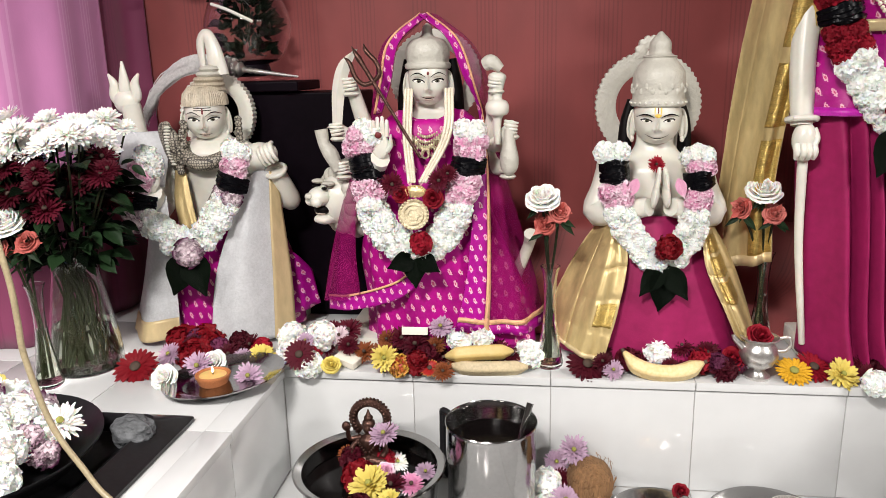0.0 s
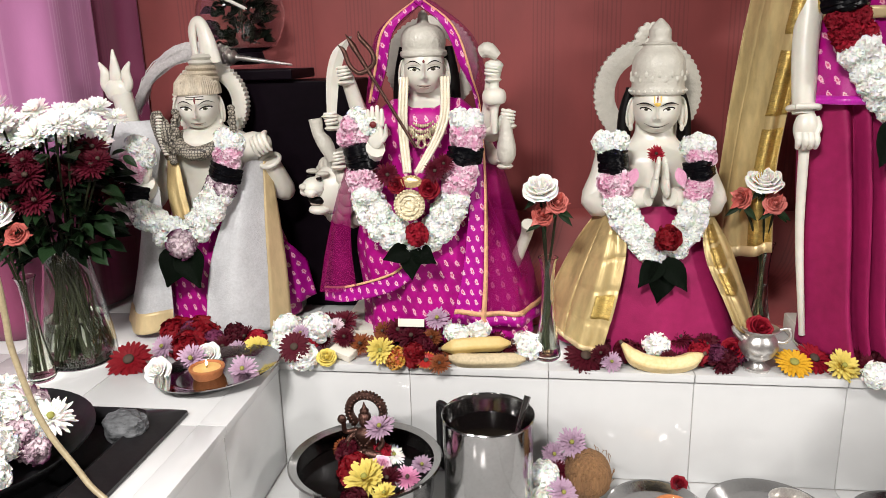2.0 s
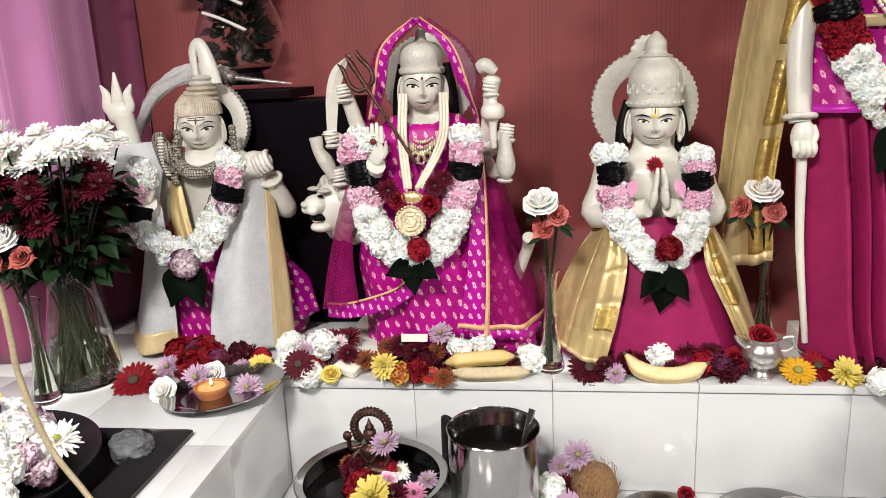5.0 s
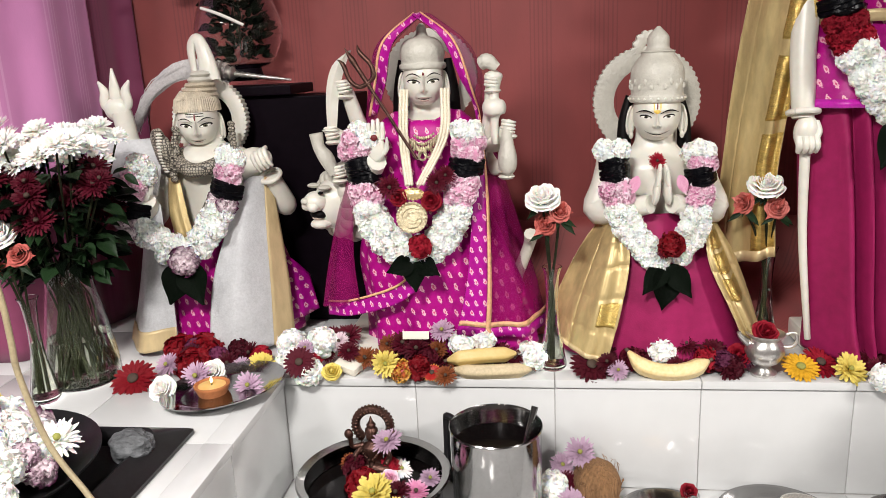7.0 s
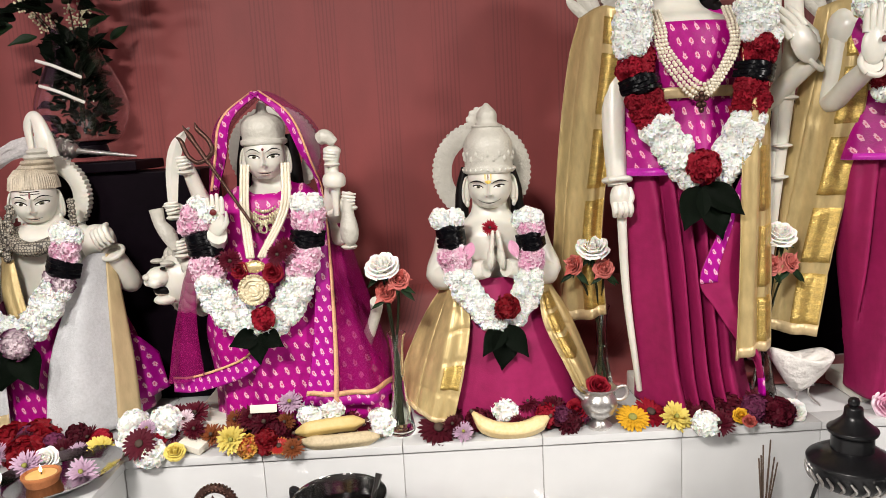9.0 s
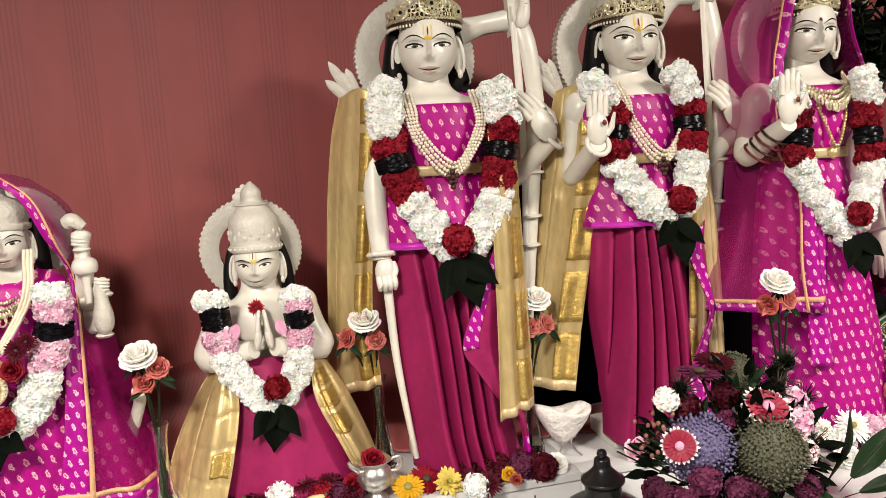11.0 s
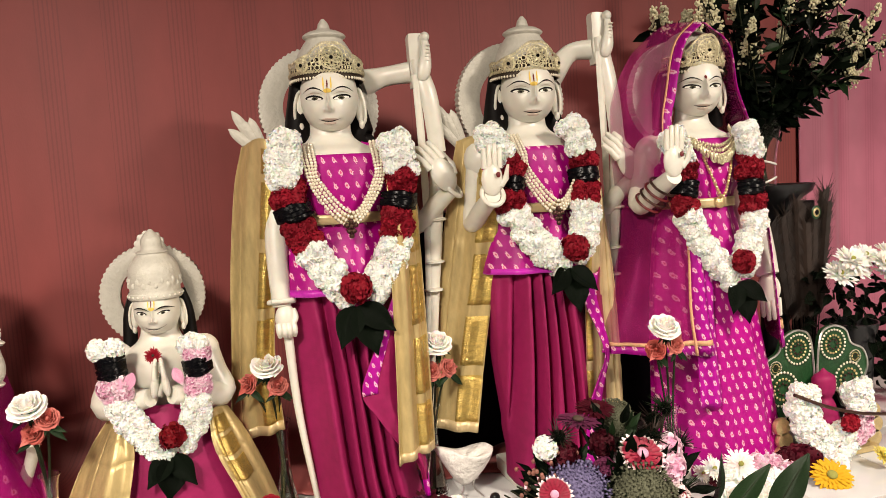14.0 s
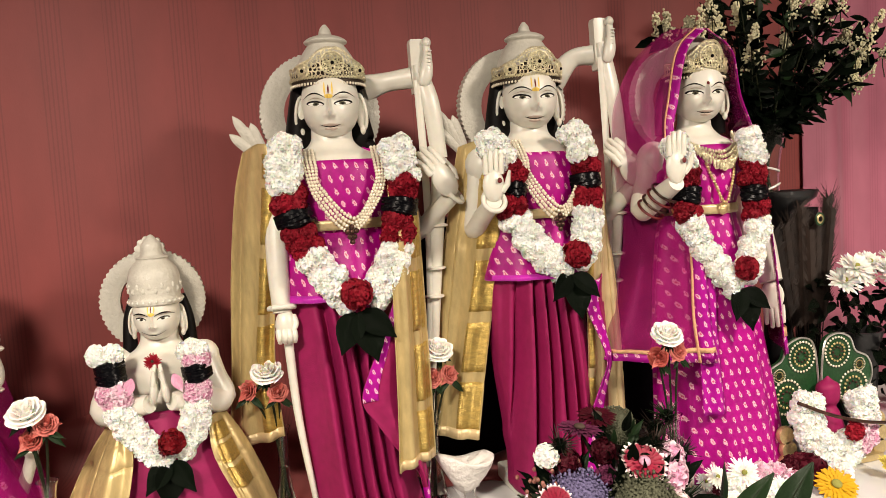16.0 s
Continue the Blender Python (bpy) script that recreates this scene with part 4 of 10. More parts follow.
y = RY
shawl(RX, RY, "shawl", [[(0.775, y - 0.06, 1.80), (0.735, y - 0.03, 1.815), (0.700, y + 0.03, 1.80)], [(0.785, y - 0.065, 1.70), (0.725, y - 0.02, 1.72), (0.675, y + 0.05, 1.70)],
                        [(0.752, y - 0.02, 1.50), (0.705, y + 0.01, 1.50), (0.650, y + 0.07, 1.50)], [(0.735, y + 0.01, 1.30), (0.685, y + 0.03, 1.29), (0.635, y + 0.09, 1.28)],
                        [(0.745, y + 0.02, 1.12), (0.69, y + 0.05, 1.10), (0.615, y + 0.10, 1.09)]], "long gold brocade shawl falling from the shoulder", 11, bands=((0.02, 0.42),))
shawl(RX, RY, "shawl", [[(1.020, y - 0.085, 1.80), (1.045, y - 0.07, 1.805), (1.070, y - 0.02, 1.80)], [(1.005, y - 0.125, 1.66), (1.045, y - 0.105, 1.66), (1.088, y - 0.05, 1.66)],
                        [(0.998, y - 0.140, 1.45), (1.045, y - 0.120, 1.45), (1.090, y - 0.06, 1.45)], [(0.992, y - 0.145, 1.22), (1.042, y - 0.125, 1.22), (1.090, y - 0.07, 1.22)],
                        [(0.985, y - 0.150, 1.045), (1.04, y - 0.130, 1.055), (1.088, y - 0.08, 1.05)]], "gold brocade shawl end hanging down the front", 12, bands=((0.5, 0.95),))
y = LY
shawl(LX, LY, "shawl", [[(1.275, y - 0.05, 1.78), (1.25, y - 0.02, 1.80), (1.215, y + 0.03, 1.79)], [(1.285, y - 0.06, 1.66), (1.24, y - 0.02, 1.66), (1.19, y + 0.04, 1.66)],
                        [(1.272, y - 0.03, 1.46), (1.215, y, 1.46), (1.155, y + 0.05, 1.46)], [(1.245, y + 0.0, 1.25), (1.185, y + 0.03, 1.25), (1.13, y + 0.08, 1.24)],
                        [(1.215, y + 0.0, 1.055), (1.155, y + 0.03, 1.06), (1.10, y + 0.08, 1.075)]], "long gold brocade shawl falling from the shoulder", 13, bands=((0.03, 0.45),))
shawl(LX, LY, "shawl", [[(1.52, y - 0.07, 1.78), (1.54, y - 0.06, 1.785), (1.565, y - 0.01, 1.78)], [(1.50, y - 0.115, 1.62), (1.535, y - 0.10, 1.62), (1.57, y - 0.04, 1.62)],
                        [(1.485, y - 0.098, 1.45), (1.53, y - 0.088, 1.45), (1.585, y - 0.05, 1.45)], [(1.480, y - 0.095, 1.25), (1.532, y - 0.085, 1.25), (1.595, y - 0.05, 1.25)],
                        [(1.478, y - 0.092, 1.06), (1.532, y - 0.082, 1.065), (1.600, y - 0.05, 1.07)]], "plain cream gold shawl end hanging down the front", 14, bands=((0.0, 0.15),), mat=gold_plain)


def tiara(x, y, z, r, label, h=0.062):
    """A gilt filigree crown: a corded band, a peaked open-work plate and three rosettes."""
    t = thing("tiara", (x, y, z), label, "crown", "gilt crowns")
    up = V((0, 0, 1))

    def on(a, dz, out=0.0):
        """A point of the crown's shell; a in degrees from the front."""
        q = radians(-90 + a)
        return V((x + (r + out) * math.cos(q), y + (r + out) * 0.93 * math.sin(q), z + dz))

    def ring(bm, a, dz, rr, tr, out=0.004, n=14):
        k = math.degrees(1 / r)
        tube(bm, [on(a + k * rr * math.cos(b), dz + rr * math.sin(b), out) for b in [2 * math.pi * i / n for i in range(n + 1)]], tr, 5)
    peak = lambda a: 0.037 + (h - 0.021) * math.exp(-(a / 38) ** 2) + 0.004 * abs(math.sin(radians(a * 5)))
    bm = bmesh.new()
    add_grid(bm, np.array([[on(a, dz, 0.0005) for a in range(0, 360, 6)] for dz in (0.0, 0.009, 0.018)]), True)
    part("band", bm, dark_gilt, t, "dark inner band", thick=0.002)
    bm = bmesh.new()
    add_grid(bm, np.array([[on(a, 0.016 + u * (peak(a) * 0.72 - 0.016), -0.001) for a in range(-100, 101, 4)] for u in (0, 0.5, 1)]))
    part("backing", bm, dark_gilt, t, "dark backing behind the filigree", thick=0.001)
    bm = bmesh.new()
    for a in range(0, 360, 5):
        tube(bm, [on(a, 0.015, 0.004), on(a + 5, 0.020, 0.005)], 0.0022, 5)
    part("corded_rim", bm, antique_gold, t)
    bm = bmesh.new()
    for i in range(64):
        p = on(i * 360 / 64, 0.004, 0.003)
        ellipsoid(bm, p, (0.0028, 0.0028, 0.0036), 0, 7, 5)
    tagged(part("bead_band", bm, pearl, t), kind="stuff")
    # scrolls that fill the plate up to its scalloped edge
    bm = bmesh.new()
    rnd = random.Random(int(x * 1000))
    for a in range(-98, 99, 7):
        dz = 0.026
        while dz < peak(a) - 0.003:
            rr = rnd.uniform(0.0042, 0.0062)
            ring(bm, a + rnd.uniform(-1.5, 1.5), dz, rr, 0.0011, 0.0025, 9)
            if rnd.random() < 0.5:
                ellipsoid(bm, on(a, dz, 0.004), (0.0018, 0.0018, 0.0018), 0, 6, 4)
            dz += rr * 1.75
    edge = [on(a, peak(a), 0.003) for a in range(-102, 103, 3)]
    tube(bm, edge, 0.0016, 5)
    for p in edge[::1]:
        ellipsoid(bm, p + up * 0.003, (0.0022, 0.0022, 0.0026), 0, 6, 4)
    part("filigree", bm, antique_gold, t, "fine gilt scroll-work")
    for a, dz, s in ((0, 0.020 + h * 0.44, 0.40), (-46, 0.033, 0.24), (46, 0.033, 0.24)):
        R0 = h * s
        bm = bmesh.new()
        ring(bm, a, dz, R0, 0.0024, 0.007, 24)
        ring(bm, a, dz, R0 * 0.80, 0.0011, 0.007, 20)
        k = math.degrees(1 / r)
        for i in range(8):
            b = 2 * math.pi * i / 8
            for sg in (-0.28, 0.28):
                tube(bm, [on(a + k * 0.004 * math.cos(b), dz + 0.004 * math.sin(b), 0.007), on(a + k * R0 * 0.5 * math.cos(b + sg), dz + R0 * 0.5 * math.sin(b + sg), 0.010), on(a + k * R0 * 0.76 * math.cos(b), dz + R0 * 0.76 * math.sin(b), 0.007)], [0.0013, 0.0016, 0.0013], 5)
        for i in range(20):
            b = 2 * math.pi * i / 20
            ellipsoid(bm, on(a + k * R0 * 0.9 * math.cos(b), dz + R0 * 0.9 * math.sin(b), 0.008), (0.0017, 0.0017, 0.0017), 0, 6, 4)
        m = part("rosette", bm, antique_gold, t)
        bm = bmesh.new()
        ellipsoid(bm, on(a, dz, 0.009), (0.0042, 0.0042, 0.0042), 0, 10, 6)
        part("stone", bm, black_paint, m, "dark set stone")
    return t


tiara(RX, RY, 1.938, 0.083, "antique gilt crown set with round medallions")
tiara(LX, LY, 1.930, 0.083, "antique gilt crown with a spoked centre medallion")


def necklace(name, pts, strands, r, label, mats=None, gap=0.014, pendant=True, group="pearl necklaces", drop=0.010):
    """Strings of beads along a hanging line."""
    q = [V(p) for p in pts]
    t = thing(name, tuple(q[len(q) // 2]), label, "necklace", group)
    for s in range(strands):
        line = spline([(p[0] + gap * s * (1 if i < len(q) / 2 else -1) * (0.6 if abs(i - (len(q) - 1) / 2) > 1 else 0.2), p[1] - 0.001 * s, p[2] + (drop * s if abs(i - (len(q) - 1) / 2) < 1.2 else 0)) for i, p in enumerate(q)], 400)
        ln = np.r_[0, np.cumsum(np.linalg.norm(np.diff(line, axis=0), axis=1))]
        bm = bmesh.new()
        d = r * 1.9
        while d < ln[-1]:
            i = min(int(np.searchsorted(ln, d)), 399)
            ellipsoid(bm, line[i], (r, r, r), 0, 7, 5)
            d += r * 1.9
        tagged(part("bead_string", bm, (mats or [pearl])[s % len(mats or [1])], t), kind="stuff")
    if pendant:
        c = q[len(q) // 2]
        bm = bmesh.new()
        for dx, dz in ((0, 0), (-0.010, 0.002), (0.010, 0.002), (-0.005, -0.011), (0.005, -0.011), (0, 0.011), (0, -0.022)):
            ellipsoid(bm, c + V((dx, -0.008, dz)), (0.0065, 0.006, 0.0065), 0, 8, 6)
        part("pendant", bm, copper, t, "dark red bead pendant")
    return t


def pearl_u(x, y, zt, zb, w):
    return [(x - w, y - 0.05, zt), (x - w * 0.98, y - 0.096, zt - (zt - zb) * 0.25), (x - w * 0.75, y - 0.110, zt - (zt - zb) * 0.62), (x, y - 0.116, zb),
            (x + w * 0.75, y - 0.110, zt - (zt - zb) * 0.62), (x + w * 0.98, y - 0.096, zt - (zt - zb) * 0.25), (x + w, y - 0.05, zt)]


necklace("pearl_necklace", pearl_u(RX + 0.012, RY, 1.80, 1.605, 0.094), 4, 0.0044, "four-strand pearl necklace with a red pendant")
necklace("pearl_necklace", pearl_u(LX + 0.016, LY, 1.80, 1.600, 0.094), 4, 0.0044, "four-strand pearl necklace with a dark pendant")

# ---- the standing veiled figure ----
SX, SY = 1.815, 1.535
bm = bmesh.new()
box(bm, (SX - 0.10, SY - 0.08, LEDGE), (SX + 0.16, SY + 0.14, LEDGE + 0.05), M_PLAIN, 0.008)
lathe(bm, [(0.08, 0.05), (0.085, 0.4), (0.09, 0.6), (0.085, 0.72), (0.115, 0.83), (0.105, 0.865), (0.070, 0.885), (0.050, 0.905), (0.045, 0.93), (0.044, 0.97)], (SX, SY, LEDGE), 28, M_PLAIN, 1.0, 0.64, 40)
head(bm, (SX, SY - 0.02, 1.888), 0.069, 0.086, 0.072, -16, 0, "dot")
lathe(bm, [(0.070, 0.0), (0.070, 0.05), (0.055, 0.09), (0.02, 0.11), (0.004, 0.12)], (SX, SY, 1.925), 24, M_CARVED, 1, 0.9, 20)
arch(bm, (SX + 0.014, 1.886), 0.137, 0.085, SY + 0.07, SY + 0.10, -50, 230, 60, 0.004, 130, M_CARVED)
for s in (-1, 1):
    ellipsoid(bm, (SX + s * 0.122, SY, 1.732), (0.042, 0.042, 0.045))
    tube(bm, [(SX + s * 0.06, SY + 0.015, 1.93), (SX + s * 0.072, SY + 0.015, 1.86), (SX + s * 0.082, SY + 0.015, 1.79)], [0.02, 0.026, 0.02], 10, M_BLACK, 12)
sh, el, wr = V((SX - 0.14, SY, 1.73)), V((SX - 0.160, SY + 0.0, 1.605)), V((SX - 0.162, SY - 0.155, 1.672))
tube(bm, [sh, sh.lerp(el, 0.5), el, el.lerp(wr, 0.5), wr], [0.030, 0.028, 0.027, 0.025, 0.020], 12, M_PLAIN, 18)
hand(bm, wr, (0.02, 0, 1), (0, -1, 0.05), 0.118, M_PLAIN, 0.03, 0.03, 1)
ellipsoid(bm, wr + V((0.012, -0.016, 0.05)), (0.0055, 0.003, 0.0065), M_RED, 8, 6)
sh, el, wr = V((SX + 0.14, SY, 1.73)), V((SX + 0.175, SY, 1.56)), V((SX + 0.175, SY - 0.06, 1.40))
tube(bm, [sh, sh.lerp(el, 0.5), el, el.lerp(wr, 0.5), wr], [0.045, 0.042, 0.04, 0.036, 0.028], 12, M_PLAIN, 18)
hand(bm, wr, (0.05, -0.05, -1), (-0.6, -0.6, 0), 0.12, M_PLAIN, 0.02, 0.05, 1)
solo("statue", bm, STONE, (SX, SY, LEDGE), "standing white marble veiled female figure, palm raised", "statue", "marble statues")
tiara(SX, SY - 0.005, 1.922, 0.074, "antique gilt crown with scroll medallion", 0.07)

t = thing("sari", (SX, SY, LEDGE + 0.02), "magenta silk sari with small woven paisleys", "sari", "statue garments")
specs = [(1.79, SX, SY - 0.008, 0.062, 0.055), (1.775, SX, SY - 0.008, 0.10, 0.065), (1.73, SX, SY - 0.008, 0.13, 0.08), (1.66, SX, SY - 0.006, 0.118, 0.088), (1.60, SX, SY, 0.096, 0.08),
         (1.52, SX + 0.002, SY, 0.112, 0.09), (1.35, SX + 0.012, SY, 0.135, 0.105), (1.15, SX + 0.03, SY, 0.155, 0.12), (LEDGE + 0.01, SX + 0.05, SY, 0.172, 0.13)]
P = scoop(patch(ring_rows(specs), 120, 60, 10, 0.006, closed=True, seed=21, grow=1.2), SY, 0.05)
bm = bmesh.new()
add_grid(bm, P, True)
part("cloth", bm, magenta, t, thick=0.002)
bm = bmesh.new()
Q = patch([[(SX - 0.075, SY - 0.095, 1.56), (SX - 0.05, SY - 0.105, 1.55), (SX - 0.03, SY - 0.105, 1.55)], [(SX - 0.085, SY - 0.11, 1.30), (SX - 0.06, SY - 0.12, 1.30), (SX - 0.035, SY - 0.12, 1.30)],
           [(SX - 0.09, SY - 0.125, 1.10), (SX - 0.06, SY - 0.135, 1.10), (SX - 0.03, SY - 0.135, 1.10)]], 10, 30, 1.5, 0.004, seed=3)
add_grid(bm, Q)
part("pleat_border", bm, magenta_border, t, "bright pleated border with pale motifs", thick=0.002)
bm = bmesh.new()
add_grid(bm, patch(ring_rows([(1.612, SX, SY, 0.104, 0.088), (1.588, SX, SY, 0.104, 0.088)]), 60, 4, closed=True), True)
ellipsoid(bm, (SX + 0.01, SY - 0.092, 1.600), (0.014, 0.006, 0.014), 1, 12, 8)
solo("waist_belt", bm, [gold_plain, gold_leaf], (SX, SY, 1.60), "cream gold waist belt with a round clasp", "belt", "statue garments", thick=0.003)

vt = thing("veil", (SX, SY, 1.2), "sheer magenta net veil with gold-edged borders", "veil", "statue veils")


def veil_side(rows, nu, nv, pleats, amp, seed, mat, border="left", k=7, parent=None, foot=True, trim=True, upto=1.0):
    P = patch(rows, nu, nv, pleats, amp, seed=seed, grow=0.5)
    bm = bmesh.new()
    add_grid(bm, P)
    part("net", bm, mat, parent, thick=0.0)
    bm = bmesh.new()
    j = int(nv * upto)
    add_grid(bm, hem(P, border, k, 0.003)[:j])
    if foot:
        add_grid(bm, hem(P, "foot", max(3, k // 2), 0.003))
    part("border", bm, magenta_border, parent, "opaque magenta border", thick=0.0015)
    if trim:
        bm = bmesh.new()
        S = hem(P, border, k + 1, 0.0045)
        add_grid(bm, (S[:, -2:] if border == "left" else S[:, :2])[:j])
        if foot:
            F = hem(P, "foot", max(3, k // 2) + 1, 0.0045)
            add_grid(bm, F[:2])
        part("trim", bm, peach_trim, parent, "narrow peach gold braid", thick=0.002)
    return P


y = SY
# crown of the veil, over the head, then the two falls
veil_side([[(SX - 0.02, y - 0.085, 2.035), (SX - 0.04, y - 0.03, 2.050), (SX - 0.06, y + 0.02, 2.052), (SX - 0.075, y + 0.05, 2.04)],
           [(SX - 0.075, y - 0.09, 1.985), (SX - 0.095, y - 0.03, 1.990), (SX - 0.12, y + 0.02, 1.985), (SX - 0.145, y + 0.05, 1.975)],
           [(SX - 0.098, y - 0.075, 1.87), (SX - 0.125, y - 0.04, 1.87), (SX - 0.160, y + 0.01, 1.87), (SX - 0.200, y + 0.05, 1.865)],
           [(SX - 0.112, y - 0.07, 1.80), (SX - 0.150, y - 0.065, 1.79), (SX - 0.188, y - 0.03, 1.77), (SX - 0.205, y + 0.05, 1.75)],
           [(SX - 0.100, y - 0.075, 1.69), (SX - 0.150, y - 0.060, 1.68), (SX - 0.190, y - 0.02, 1.67), (SX - 0.200, y + 0.05, 1.66)],
           [(SX - 0.090, y - 0.09, 1.61), (SX - 0.125, y - 0.02, 1.60), (SX - 0.150, y + 0.045, 1.59), (SX - 0.180, y + 0.06, 1.58)],
           [(SX - 0.075, y - 0.115, 1.53), (SX - 0.12, y - 0.090, 1.51), (SX - 0.165, y - 0.03, 1.49), (SX - 0.200, y + 0.05, 1.47)],
           [(SX - 0.065, y - 0.125, 1.35), (SX - 0.14, y - 0.10, 1.34), (SX - 0.220, y - 0.06, 1.33), (SX - 0.275, y + 0.05, 1.32)],
           [(SX - 0.055, y - 0.135, 1.23), (SX - 0.14, y - 0.11, 1.235), (SX - 0.245, y - 0.06, 1.24), (SX - 0.320, y + 0.05, 1.24)]], 46, 70, 4, 0.006, 31, veil_dark, "left", 7, vt)
veil_side([[(SX + 0.115, y + 0.12, 1.98), (SX + 0.075, y + 0.04, 2.02), (SX + 0.03, y - 0.03, 2.045), (SX - 0.02, y - 0.085, 2.035)],
           [(SX + 0.13, y + 0.12, 1.92), (SX + 0.11, y + 0.04, 1.95), (SX + 0.085, y - 0.03, 1.97), (SX + 0.055, y - 0.08, 1.985)],
           [(SX + 0.14, y + 0.10, 1.85), (SX + 0.125, y + 0.03, 1.86), (SX + 0.105, y - 0.03, 1.87), (SX + 0.085, y - 0.07, 1.88)],
           [(SX + 0.17, y + 0.08, 1.74), (SX + 0.165, y + 0.02, 1.74), (SX + 0.155, y - 0.03, 1.75), (SX + 0.135, y - 0.06, 1.76)],
           [(SX + 0.22, y + 0.06, 1.50), (SX + 0.205, y, 1.49), (SX + 0.18, y - 0.06, 1.49), (SX + 0.145, y - 0.10, 1.50)],
           [(SX + 0.26, y + 0.06, 1.22), (SX + 0.24, y, 1.215), (SX + 0.21, y - 0.07, 1.21), (SX + 0.165, y - 0.11, 1.215)]], 30, 60, 3, 0.004, 32, veil_thin, "right", 4, vt)

# ---- flowers: each kind is one mesh of unit radius, facing +z ----
FLOWER_MESH = {}


def petal(bm, d, up, r0, r1, width, lift, curl, mi=0, ruffle=0.0, rnd=None):
    """One petal from r0 to r1 along d; up is the flower's axis."""
    side = d.cross(up).normalized()
    rows = []
    for k, (f, w) in enumerate(((0.0, 0.30), (0.5, 0.95), (0.85, 0.85), (1.0, 0.25))):
        c = d * (r0 + (r1 - r0) * f) + up * (lift * f + curl * f * f)
        j = (rnd.uniform(-ruffle, ruffle) if rnd else 0) * f
        rows.append([c - side * width * w + up * (j + 0.06 * width), c + up * (-0.10 * width + j * 0.3), c + side * width * w + up * (0.06 * width - j)])
    add_grid(bm, np.array([[tuple(v) for v in r] for r in rows]), False, mi)


